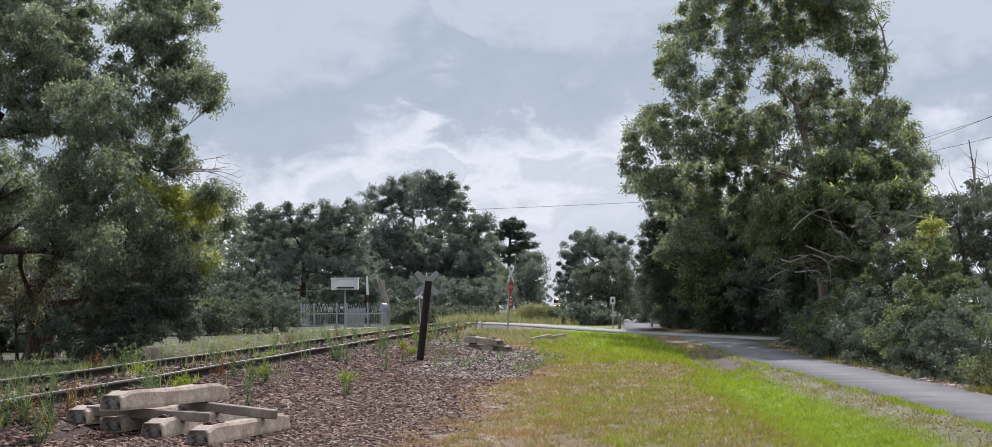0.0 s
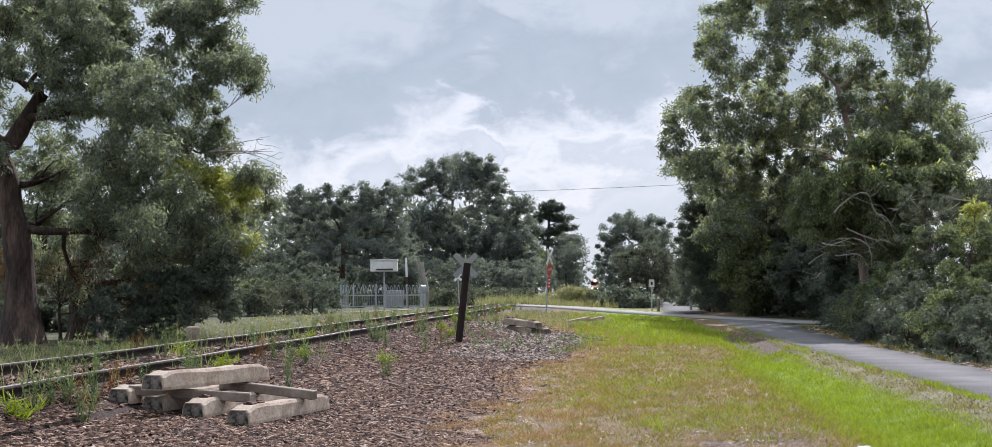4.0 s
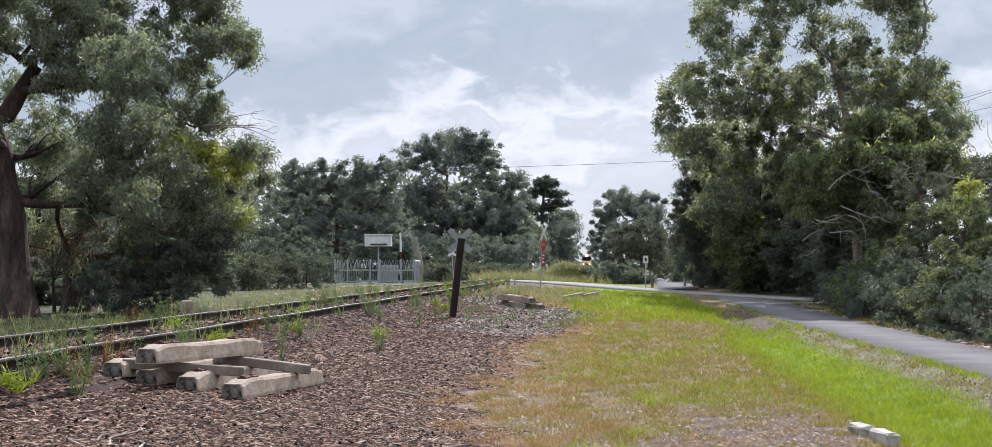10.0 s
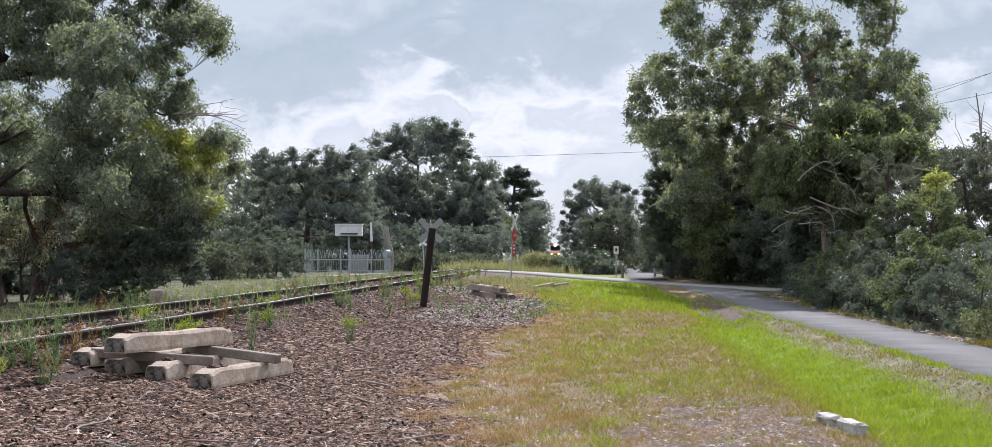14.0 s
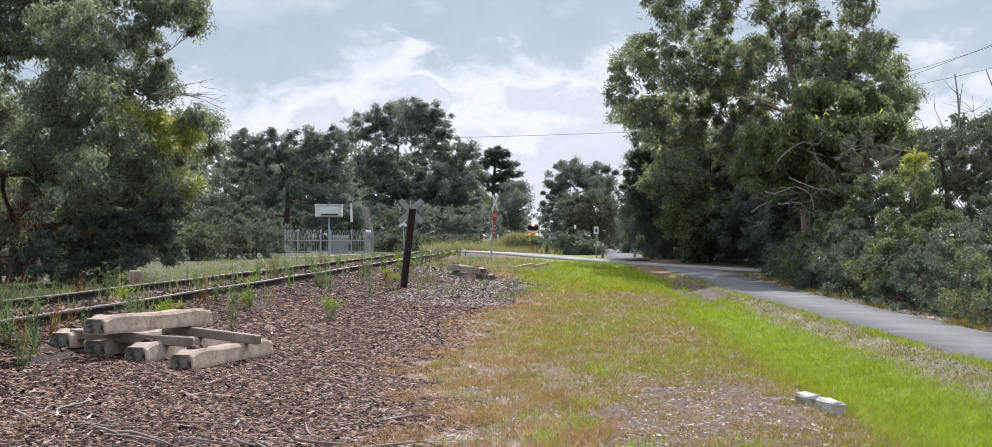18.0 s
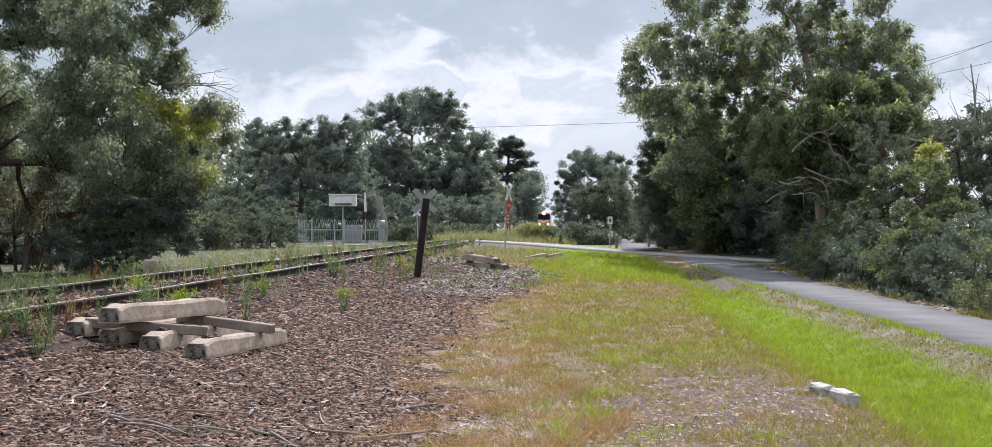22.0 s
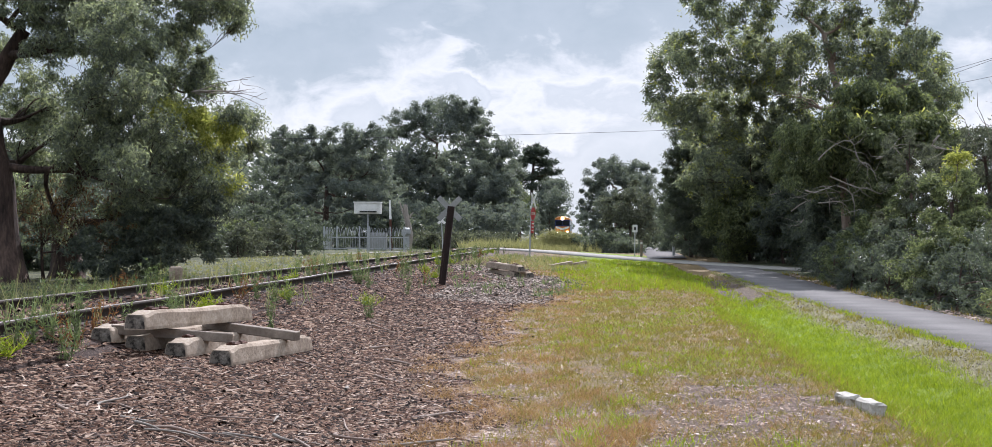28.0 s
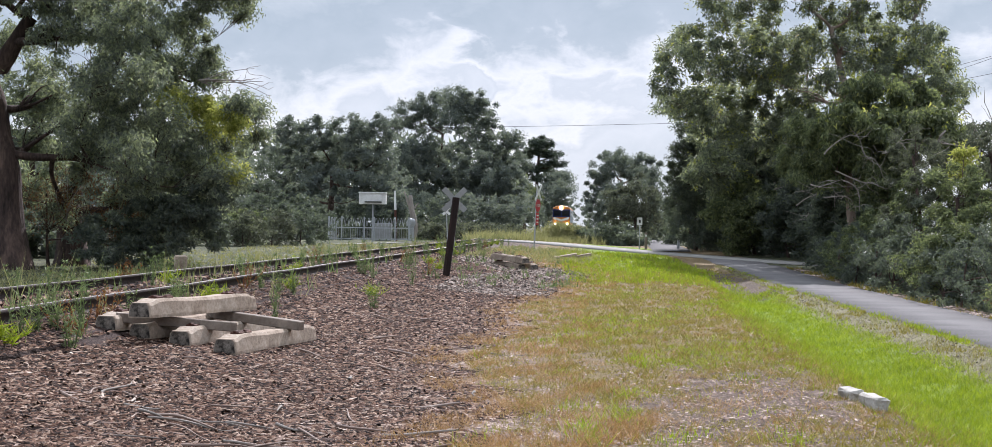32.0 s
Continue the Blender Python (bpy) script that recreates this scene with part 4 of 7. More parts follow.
def make_enclosure():
    x0, y0, _ = (-13.83, 90.00, 0.15)
    x1, y1, _ = (-8.52, 90.00, 0.27)
    z = ground_at(x0, y0)
    w = x1 - x0
    top = (-13.83, 90.00, 1.98)[2] - z
    t = thing("palisade_enclosure", (x0, y0, z), "galvanised steel palisade enclosure with barbed wire coils", "fence")
    for px, r in ((0, 0.06), (0.85, 0.05), (2.35, 0.05), (3.0, 0.05), (4.4, 0.05), (w, 0.06)):
        bm = bmesh.new()
        cyl(bm, r, r, top + 0.25, (px, 0, -0.2))
        part("post", mesh_bm("post", bm, GALV), t)
    for py in (1.2, 2.4, 3.4):
        for px in (0, w):
            bm = bmesh.new()
            cyl(bm, 0.05, 0.05, top + 0.2, (px, py, -0.2))
            part("post", mesh_bm("post", bm, GALV), t)
    for z in (top - 0.68, 0.12):
        for py in (0, 3.4):
            bm = bmesh.new()
            box(bm, (w, 0.05, 0.06), (w / 2, py, z))
            part("rail", mesh_bm("rail", bm, GALV), t)
        for px in (0, w):
            bm = bmesh.new()
            box(bm, (0.05, 3.4, 0.06), (px, 1.7, z))
            part("rail", mesh_bm("rail", bm, GALV), t)
    # mesh of thin upright wires
    pieces = []
    for a, b in (((0, 0), (w, 0)), ((0, 0), (0, 3.4)), ((w, 0), (w, 3.4)), ((0, 3.4), (w, 3.4))):
        n = int(math.hypot(b[0] - a[0], b[1] - a[1]) / 0.16)
        for k in range(1, n):
            px, py = a[0] + (b[0] - a[0]) * k / n, a[1] + (b[1] - a[1]) * k / n
            pieces.append(tube([(px, py, 0.1), (px, py, top - 0.65)], (0.007, 0.007), 4))
    tagged(part("wire_mesh", mesh_np("wire_mesh", *gather(pieces), GALV), t), kind="stuff")
    s = np.linspace(0, 1, 400)
    coil = np.stack([s * w, 0.14 * np.sin(s * 2 * np.pi * 22), top - 0.3 + 0.26 * np.cos(s * 2 * np.pi * 22)], 1)
    part("wire_coil", mesh_np("wire_coil", *tube(coil, np.full(400, 0.016), 4), GALV), t, "coil of barbed wire")
    coil = np.stack([w + 0.14 * np.sin(s * 2 * np.pi * 14), s * 3.4, top - 0.3 + 0.26 * np.cos(s * 2 * np.pi * 14)], 1)
    part("wire_coil", mesh_np("wire_coil", *tube(coil, np.full(400, 0.016), 4), GALV), t, "coil of barbed wire")
    # cabinet inside
    bm = bmesh.new()
    box(bm, (1.1, 0.6, 1.2), (0, 0, 0.6), 0.03)
    tagged(new("equipment_cabinet", mesh_bm("equipment_cabinet", bm, SIGN_BACK)), "low grey equipment cabinet inside the enclosure", "cabinet").matrix_basis = pose(x0 + 3.4, y0 + 2.0, ground_at(x0 + 3.4, y0 + 2))
    # box on a pole
    x, y, _ = (-9.24, 76.00, 0.20)
    g = ground_at(x, y)
    t = thing("box_on_pole", (x, y, g), "white equipment box on a thin steel pole", "equipment box")
    zt = (-9.24, 76.00, 3.34)[2] - g
    bm = bmesh.new()
    cyl(bm, 0.045, 0.045, zt - 0.3, (0, 0.1, -0.2))
    part("pole", mesh_bm("pole", bm, GALV), t)
    bm = bmesh.new()
    box(bm, (1.5, 0.5, 0.62), (0, 0.1, zt - 0.35), 0.02)
    b = part("case", mesh_bm("case", bm, WHITE_PAINT), t, "white box")
    bm = bmesh.new()
    box(bm, (1.56, 0.62, 0.06), (0, 0.1, zt - 0.02), 0.01)
    part("lid", mesh_bm("lid", bm, WHITE_PAINT), b)
    bm = bmesh.new()
    box(bm, (0.95, 0.05, 0.36), (0.05, -0.17, zt - 0.33), 0.01)
    part("door", mesh_bm("door", bm, WHITE_PAINT), b)
    bm = bmesh.new()
    box(bm, (0.95, 0.08, 0.06), (0.05, -0.20, zt - 0.54), 0.01)
    part("ledge", mesh_bm("ledge", bm, BLACK_PAINT), b, "dark ledge")


make_enclosure()


def make_marker_pole():
    x, y, _ = (-9.67, 93.00, 0.87)
    g = ground_at(x, y)
    top = (-9.80, 93.00, 3.85)[2] - g
    t = thing("marker_pole", pose(x, y, g, 0, -2, 0), "rusty pole with a white tip behind the enclosure", "pole")
    bm = bmesh.new()
    cyl(bm, 0.10, 0.08, top * 0.62 + 0.2, (0, 0, -0.2))
    part("lower_pole", mesh_bm("lower_pole", bm, RUST), t, "rusty lower part")
    bm = bmesh.new()
    cyl(bm, 0.085, 0.06, top * 0.38, (0, 0, top * 0.62))
    part("tip", mesh_bm("tip", bm, WHITE_PAINT), t, "white tip")
    rng = np.random.default_rng(44)
    base = np.array((*(-8.73, 94.00, 0.43)[:2], ground_at(*(-8.73, 94.00, 0.43)[:2])))
    t = thing("dead_stump", tuple(base), "pale dead tree stump beside the enclosure", "tree stump")
    p = bent(base - (0, 0, 0.1), (-8.82, 94.00, 3.57), rng, 0, 0.06, 9)
    part("trunk", mesh_np("trunk", *tube(p - base, 0.26 * np.linspace(1.1, 0.5, 9), 8), DEAD_WOOD, True), t)
    for e in ((-9.25, 94.00, 3.83), (-8.25, 94.00, 3.05)):
        q = bent(p[5], e, rng, 0, 0.1, 6)
        part("limb", mesh_np("limb", *tube(q - base, 0.12 * np.linspace(1, 0.3, 6), 6), DEAD_WOOD, True), t)


make_marker_pole()


def cable(pts, r=0.012, sag=0.4):
    a, b = np.array(pts[0]), np.array(pts[1])
    k = np.linspace(0, 1, 24)[:, None]
    p = a + (b - a) * k
    p[:, 2] -= sag * 4 * (k * (1 - k))[:, 0]
    tagged(new("overhead_cable", mesh_np("overhead_cable", *tube(p, np.full(24, r), 5), CABLE)), "thin dark overhead power cable", "cable", "overhead cables")


cable(((-23.59, 105.00, 8.82), (12.17, 95.00, 8.97)), 0.013, 0.15)
for a, b in (((19.37, 70.00, 9.58), (23.84, 60.00, 10.68)), ((19.69, 70.00, 9.32), (23.84, 60.00, 10.90)), ((19.37, 70.00, 8.99), (23.84, 60.00, 9.56))):
    cable((a, b), 0.011, 0.1)

# ---- trees ----
GX = ground_at
A_UP = ((-14.61, 36.1, 8.84, 0.74, 0.63), (-14.62, 38.3, 9.58, 0.88, 0.75), (-12.11, 34.1, 8.43, 0.78, 0.67), (-12.58, 38.3, 9.45, 0.78, 0.66), (-13.06, 35.0, 7.79, 0.80, 0.68), (-12.34, 35.6, 7.87, 0.82, 0.69), (-12.07, 37.7, 8.43, 0.87, 0.74), (-14.39, 35.5, 7.70, 0.54, 0.46), (-12.37, 36.3, 7.13, 0.74, 0.63), (-10.56, 33.5, 6.89, 0.68, 0.58), (-10.96, 37.3, 7.86, 0.67, 0.57), (-10.44, 36.2, 6.91, 0.55, 0.47), (-12.62, 35.1, 6.42, 0.45, 0.38), (-12.49, 37.5, 6.43, 0.77, 0.65), (-10.72, 35.0, 6.19, 0.62, 0.53), (-10.12, 35.8, 6.19, 0.55, 0.47))
A_LOW = ((-15.00, 34.8, 7.77, 0.71, 0.60), (-15.26, 35.0, 6.42, 0.71, 0.61), (-15.73, 37.6, 7.18, 0.38, 0.33), (-14.23, 33.9, 5.21, 0.39, 0.33), (-15.62, 36.5, 4.53, 0.56, 0.48), (-13.65, 37.2, 4.95, 0.47, 0.40), (-11.26, 34.4, 5.14, 0.70, 0.60), (-10.06, 33.7, 5.23, 0.47, 0.40), (-12.04, 34.8, 4.01, 0.53, 0.45), (-11.76, 36.8, 4.14, 0.75, 0.64), (-11.98, 36.3, 3.26, 0.65, 0.55), (-10.46, 34.2, 3.25, 0.52, 0.44), (-13.13, 35.6, 9.87, 1.00, 0.85), (-12.02, 36.9, 10.22, 1.03, 0.88), (-14.63, 35.6, 10.07, 1.00, 0.85))
B_UP = ((-10.37, 38.0, 9.25, 0.58, 0.49), (-9.91, 38.5, 9.56, 0.59, 0.50), (-11.08, 40.6, 10.73, 0.83, 0.70), (-9.81, 39.8, 10.43, 0.66, 0.56), (-8.58, 38.0, 9.98, 0.34, 0.29), (-10.29, 39.3, 8.78, 0.55, 0.47), (-9.51, 39.4, 8.90, 0.50, 0.43), (-8.63, 38.3, 8.08, 0.44, 0.37), (-8.88, 40.3, 7.95, 0.36, 0.31), (-9.59, 38.1, 7.87, 0.53, 0.45), (-10.25, 39.1, 7.32, 0.50, 0.42), (-9.95, 39.6, 6.56, 0.48, 0.41), (-9.66, 39.2, 5.90, 0.42, 0.36), (-10.53, 39.8, 5.97, 0.61, 0.52), (-9.63, 40.4, 11.08, 0.62, 0.52))
B_LOW = ((-11.19, 41.1, 5.26, 0.63, 0.53), (-9.94, 39.5, 4.71, 0.55, 0.47), (-9.71, 41.2, 4.72, 0.53, 0.45), (-8.36, 38.0, 4.87, 0.39, 0.33), (-8.36, 39.9, 4.82, 0.41, 0.35), (-8.08, 39.1, 4.15, 0.28, 0.24), (-9.35, 40.6, 3.94, 0.52, 0.44), (-9.53, 38.3, 3.62, 0.59, 0.50), (-11.11, 40.8, 3.97, 0.73, 0.62), (-10.37, 39.7, 2.87, 0.71, 0.60), (-9.75, 41.0, 2.70, 0.57, 0.49), (-11.34, 39.4, 2.87, 0.70, 0.60), (-11.80, 39.2, 2.26, 0.60, 0.51), (-11.02, 40.5, 1.96, 0.62, 0.53), (-10.25, 41.2, 1.86, 0.53, 0.45), (-8.79, 39.0, 3.05, 0.40, 0.34))
# clumps that get the painted sunlit leaf colour
B_SUNLIT = ((-10.03, 38.3, 4.91, 0.39, 0.33), (-9.53, 38.3, 4.71, 0.44, 0.37), (-8.96, 38.0, 4.44, 0.44, 0.37), (-8.41, 37.8, 4.32, 0.29, 0.25), (-8.45, 37.5, 3.04, 0.34, 0.28), (-9.02, 37.9, 3.30, 0.29, 0.25), (-10.32, 37.9, 5.08, 0.29, 0.25))
A_SKIRT = ((-11.50, 37.5, 4.73, 0.56, 0.47), (-11.99, 36.9, 5.20, 0.48, 0.41), (-11.02, 37.7, 5.62, 0.49, 0.42), (-12.85, 37.4, 4.47, 0.49, 0.41), (-9.98, 36.2, 4.35, 0.47, 0.40), (-13.58, 38.0, 5.23, 0.35, 0.30), (-11.83, 37.5, 3.76, 0.52, 0.44), (-10.09, 37.6, 3.49, 0.52, 0.44), (-10.58, 36.3, 2.84, 0.50, 0.43), (-8.87, 36.9, 2.84, 0.51, 0.44))
A_LEFT = ((-14.88, 38.0, 6.70, 0.53, 0.45), (-14.38, 38.6, 5.89, 0.50, 0.43), (-14.95, 38.5, 5.14, 0.46, 0.39), (-14.05, 38.5, 4.79, 0.50, 0.43), (-14.33, 38.1, 3.86, 0.46, 0.39), (-14.01, 39.0, 3.46, 0.47, 0.40), (-15.39, 39.0, 2.99, 0.43, 0.37), (-14.43, 38.9, 2.45, 0.47, 0.40), (-13.26, 37.7, 1.90, 0.42, 0.36))
tree("eucalyptus_tree", (-14.05, 36.0, GX(-14.05, 36.0)), (-13.60, 36.0, 7.0), 0.46, A_UP + A_LOW + A_SKIRT + A_LEFT, 168000,
     "large old eucalyptus with a thick furrowed bent trunk and hanging leaves", 11, length=0.13, width=0.021, droop=0.6, clump=0.36, twigs=12, limb_r=0.36, hub=0.42, fill=0.8,
     via=((-14.32, 36.0, 3.4), (-14.70, 36.0, 5.3)))
tree("eucalyptus_tree", (-13.45, 39.0, GX(-13.45, 39.0)), (-11.3, 39.3, 5.6), 0.42, B_UP + B_LOW, 120000,
     "spreading eucalyptus with a twisted trunk, drooping leaves and clumps coloured as sunlit", 12, length=0.13, width=0.022, droop=0.6, clump=0.34, young=0.055, fill=0.8, twigs=11, limb_r=0.36, hub=0.35,
     sunlit_lobes=B_SUNLIT, via=((-13.55, 39.0, 2.2), (-12.9, 39.0, 3.5)))
tree("eucalyptus_tree", (-22.95, 60.00, 0.03), (-22.40, 60.00, 6.16), 0.25,
     ((-23.51, 60.00, 1.43, 2.23, 1.39), (-20.72, 60.00, 1.01, 2.23, 1.00), (-25.74, 60.00, 1.71, 2.23, 1.67), (-18.82, 62.00, 1.13, 2.01, 1.30), (-19.40, 62.00, 2.57, 1.73, 1.15), (-17.65, 64.00, 2.60, 1.78, 1.78), (-24.35, 60.00, 3.38, 1.95, 1.95), (-23.00, 58.00, 5.74, 1.88, 1.88), (-22.12, 60.00, 4.21, 1.67, 1.67), (-25.46, 60.00, 4.77, 1.95, 2.51)),
     40000, "dark eucalyptus scrub behind the trees by the line", 13, DARK_LEAF, BARK, 0.26, 0.05, 0.4, 0.6)
MASS = ((-21.74, 118.4, 9.22, 1.44, 1.22), (-19.03, 116.4, 9.08, 1.42, 1.20), (-16.46, 116.7, 9.34, 1.42, 1.21), (-13.46, 116.7, 9.57, 1.24, 1.05), (-23.40, 122.9, 7.60, 1.36, 1.15), (-20.58, 119.3, 6.88, 2.11, 1.79), (-17.69, 119.7, 6.87, 2.25, 1.91), (-14.32, 116.3, 6.96, 1.80, 1.53), (-21.73, 119.8, 4.50, 2.12, 1.80), (-17.65, 114.2, 4.09, 2.15, 1.82), (-14.49, 113.5, 4.31, 2.01, 1.71), (-13.34, 121.5, 5.84, 1.34, 1.14), (-12.42, 113.1, 3.29, 1.50, 1.28))
CENTRE_UP = ((-14.90, 151.2, 13.85, 1.40, 1.19), (-16.20, 154.0, 12.60, 0.95, 0.81), (-11.64, 152.8, 14.96, 1.69, 1.44), (-8.92, 147.2, 14.86, 1.46, 1.25), (-6.50, 148.0, 14.57, 1.37, 1.17), (-5.91, 153.7, 13.63, 1.02, 0.87), (-9.77, 145.1, 12.89, 1.28, 1.09), (-12.70, 153.2, 13.20, 1.52, 1.30), (-7.08, 153.0, 11.78, 1.86, 1.58), (-4.27, 149.7, 10.71, 1.49, 1.27), (-2.59, 148.0, 10.92, 0.92, 0.78), (-12.26, 147.8, 9.83, 1.63, 1.39), (-7.96, 147.6, 13.72, 1.30, 1.11))
CENTRE_LOW = ((-13.74, 145.9, 8.61, 1.61, 1.37), (-10.72, 153.8, 8.62, 2.21, 1.88), (-6.92, 145.8, 8.55, 1.93, 1.64), (-4.51, 151.5, 8.46, 2.01, 1.71), (-2.51, 152.4, 8.83, 1.35, 1.15), (-12.19, 146.7, 6.35, 2.27, 1.93), (-8.97, 147.2, 5.37, 2.60, 2.21), (-5.67, 146.5, 5.65, 2.59, 2.20), (-3.01, 143.3, 6.18, 1.90, 1.62), (-10.65, 147.8, 3.10, 2.29, 1.94), (-6.59, 144.9, 3.05, 2.24, 1.91), (-3.38, 145.1, 3.36, 1.92, 1.64))
GREY_GUM = ((4.37, 396.3, 14.54, 3.68, 3.13), (6.74, 384.1, 10.30, 3.23, 2.75), (2.98, 390.6, 9.63, 3.46, 2.94), (7.39, 394.4, 14.90, 2.10, 1.78), (4.70, 393.1, 5.33, 3.91, 3.32))
YELLOW = ((-3.26, 268.3, 8.35, 2.37, 2.02), (-1.47, 261.1, 5.84, 2.19, 1.87), (-4.75, 267.2, 5.97, 2.06, 1.76))
PINE = ((0.41, 308.5, 20.10, 2.73, 1.04), (-1.32, 310.5, 17.97, 2.40, 0.92), (2.79, 311.0, 17.62, 2.07, 0.80), (3.43, 307.9, 15.55, 1.90, 0.73), (-2.36, 308.6, 14.26, 2.05, 0.78), (1.05, 312.8, 14.61, 1.93, 0.74), (-4.41, 308.2, 13.44, 0.96, 0.36), (-0.34, 308.5, 12.06, 1.63, 0.62))
DISTANT = ((5.12, 415.0, 6.43, 2.57, 2.18), (2.57, 428.9, 5.19, 2.28, 1.93), (7.81, 413.8, 4.57, 2.01, 1.71))
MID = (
    ((-18.4, 118.0), (-18.0, 118.0, 6.5), MASS, 108000, HAZED_LEAF, "broad dense dark eucalyptus in the wood behind the crossing"),
    ((-11.7, 150.0), (-10.6, 150.0, 11.5), CENTRE_UP + CENTRE_LOW, 145000, HAZED_LEAF, "tall eucalyptus with rounded leaf clumps and bare forks behind the crossing"),
    ((4.6, 390.0), (4.6, 390.0, 11.0), GREY_GUM, 16000, HAZED_LEAF, "grey-green eucalyptus beside the line beyond the crossing"),
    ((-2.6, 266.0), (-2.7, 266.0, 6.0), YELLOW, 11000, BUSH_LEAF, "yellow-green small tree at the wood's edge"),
    ((5.1, 420.0), (5.1, 420.0, 4.5), DISTANT, 4000, HAZED_LEAF, "hazy tree far along the line"),
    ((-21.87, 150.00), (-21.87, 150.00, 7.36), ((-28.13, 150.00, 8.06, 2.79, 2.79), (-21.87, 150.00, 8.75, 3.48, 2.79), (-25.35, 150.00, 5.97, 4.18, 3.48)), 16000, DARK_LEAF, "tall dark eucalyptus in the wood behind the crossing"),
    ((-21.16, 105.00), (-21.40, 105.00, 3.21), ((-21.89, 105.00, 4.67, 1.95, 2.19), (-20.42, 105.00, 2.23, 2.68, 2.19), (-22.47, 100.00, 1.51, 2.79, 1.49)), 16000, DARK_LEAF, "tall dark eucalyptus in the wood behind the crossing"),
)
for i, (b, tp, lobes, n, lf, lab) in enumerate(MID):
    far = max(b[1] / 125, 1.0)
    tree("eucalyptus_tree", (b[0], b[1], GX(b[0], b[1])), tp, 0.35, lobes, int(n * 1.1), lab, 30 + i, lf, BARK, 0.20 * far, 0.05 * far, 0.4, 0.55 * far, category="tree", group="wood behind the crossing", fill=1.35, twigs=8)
tree("pine_tree", (0.0, 310.5, 0.3), (0.47, 310.5, 20.3), 0.55, PINE, 9000, "dark flat-topped pine with open layered branches", 41, PINE_LEAF, BARK, 0.9, 0.12, 0.0, 0.75, flat=0.5, category="pine tree", hollow=0.2, fill=0.8, hub=0.7)
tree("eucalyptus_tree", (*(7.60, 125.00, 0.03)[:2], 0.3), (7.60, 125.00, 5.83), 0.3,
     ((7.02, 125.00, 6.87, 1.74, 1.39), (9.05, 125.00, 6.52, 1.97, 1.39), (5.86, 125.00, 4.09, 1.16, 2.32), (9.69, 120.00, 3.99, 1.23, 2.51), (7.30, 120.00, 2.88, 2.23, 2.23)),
     60000, "rounded eucalyptus beside the path beyond the road", 42, HAZED_LEAF, PALE_BARK, 0.25, 0.038, 0.5, 0.5, fill=1.6)
tree("wattle_tree", (*(6.88, 95.00, 0.33)[:2], 0.3), (6.66, 95.00, 3.06), 0.12,
     ((6.66, 95.00, 3.86, 1.50, 1.15), (5.78, 95.00, 2.62, 1.23, 1.06), (7.67, 95.00, 2.62, 1.06, 1.15)),
     9000, "open olive-green wattle with bare lower twigs", 43, GREY_LEAF, BARK, 0.24, 0.045, 0.3, 0.5, twigs=14)
TALL_UP = ((9.43, 64.5, 15.63, 1.10, 0.92), (11.11, 64.5, 15.74, 1.18, 1.00), (12.60, 64.2, 15.38, 1.08, 0.92), (13.52, 60.8, 14.74, 1.02, 0.88), (14.81, 59.5, 14.47, 1.08, 0.92), (17.32, 65.0, 15.94, 0.76, 0.65), (8.28, 63.0, 14.31, 0.82, 0.71), (7.43, 59.0, 12.50, 0.85, 0.72), (7.78, 64.8, 12.70, 0.76, 0.65), (9.44, 65.3, 14.50, 0.65, 0.55), (10.74, 60.9, 13.59, 1.12, 0.94), (12.58, 64.2, 13.96, 0.84, 0.72), (9.97, 59.5, 12.50, 0.71, 0.60), (13.33, 61.9, 13.90, 0.52, 0.44), (15.40, 64.2, 14.35, 0.74, 0.65), (15.71, 61.6, 13.97, 0.80, 0.68), (16.35, 62.3, 13.28, 0.80, 0.68), (16.12, 59.8, 12.07, 0.66, 0.55))
TALL_LEFT = ((8.63, 64.3, 11.47, 0.70, 0.60), (8.97, 61.4, 11.54, 0.48, 0.40), (7.38, 63.4, 10.10, 0.96, 0.82), (6.37, 64.5, 9.69, 0.77, 0.66), (5.87, 63.1, 8.48, 0.68, 0.59), (7.66, 62.5, 8.87, 0.88, 0.74), (9.24, 63.9, 10.14, 0.62, 0.52), (10.43, 63.6, 9.95, 0.83, 0.71), (11.26, 62.0, 9.86, 0.81, 0.68), (10.81, 62.7, 8.58, 1.02, 0.87), (12.40, 63.8, 9.53, 0.62, 0.52), (12.31, 59.4, 8.20, 0.65, 0.55), (16.59, 63.2, 11.82, 0.62, 0.52), (14.40, 63.7, 12.72, 0.39, 0.33), (12.02, 61.6, 11.69, 0.40, 0.34), (10.38, 62.2, 11.14, 0.40, 0.34))
TALL_RIGHT = ((15.64, 63.3, 10.54, 1.02, 0.88), (14.86, 64.0, 11.08, 0.70, 0.59), (16.06, 61.2, 9.71, 1.13, 0.96), (16.70, 59.5, 9.86, 0.71, 0.61), (18.03, 62.6, 9.59, 0.61, 0.52), (16.37, 60.1, 8.51, 1.11, 0.94), (18.53, 63.4, 8.87, 0.76, 0.65), (18.40, 61.4, 7.88, 0.67, 0.56), (15.26, 62.0, 8.73, 1.01, 0.85), (15.03, 65.0, 9.51, 0.56, 0.48))
TALL_CROWN = ((10.14, 62.7, 16.59, 1.30, 1.10), (12.03, 61.7, 16.51, 1.27, 1.08), (13.57, 59.7, 15.84, 1.23, 1.05), (15.95, 61.2, 16.12, 0.82, 0.69), (11.33, 63.0, 18.07, 1.38, 1.18), (12.72, 59.2, 17.18, 1.37, 1.16), (15.86, 64.7, 18.29, 1.25, 1.06), (13.60, 64.4, 20.01, 1.32, 1.13), (8.69, 59.3, 15.29, 0.64, 0.55))
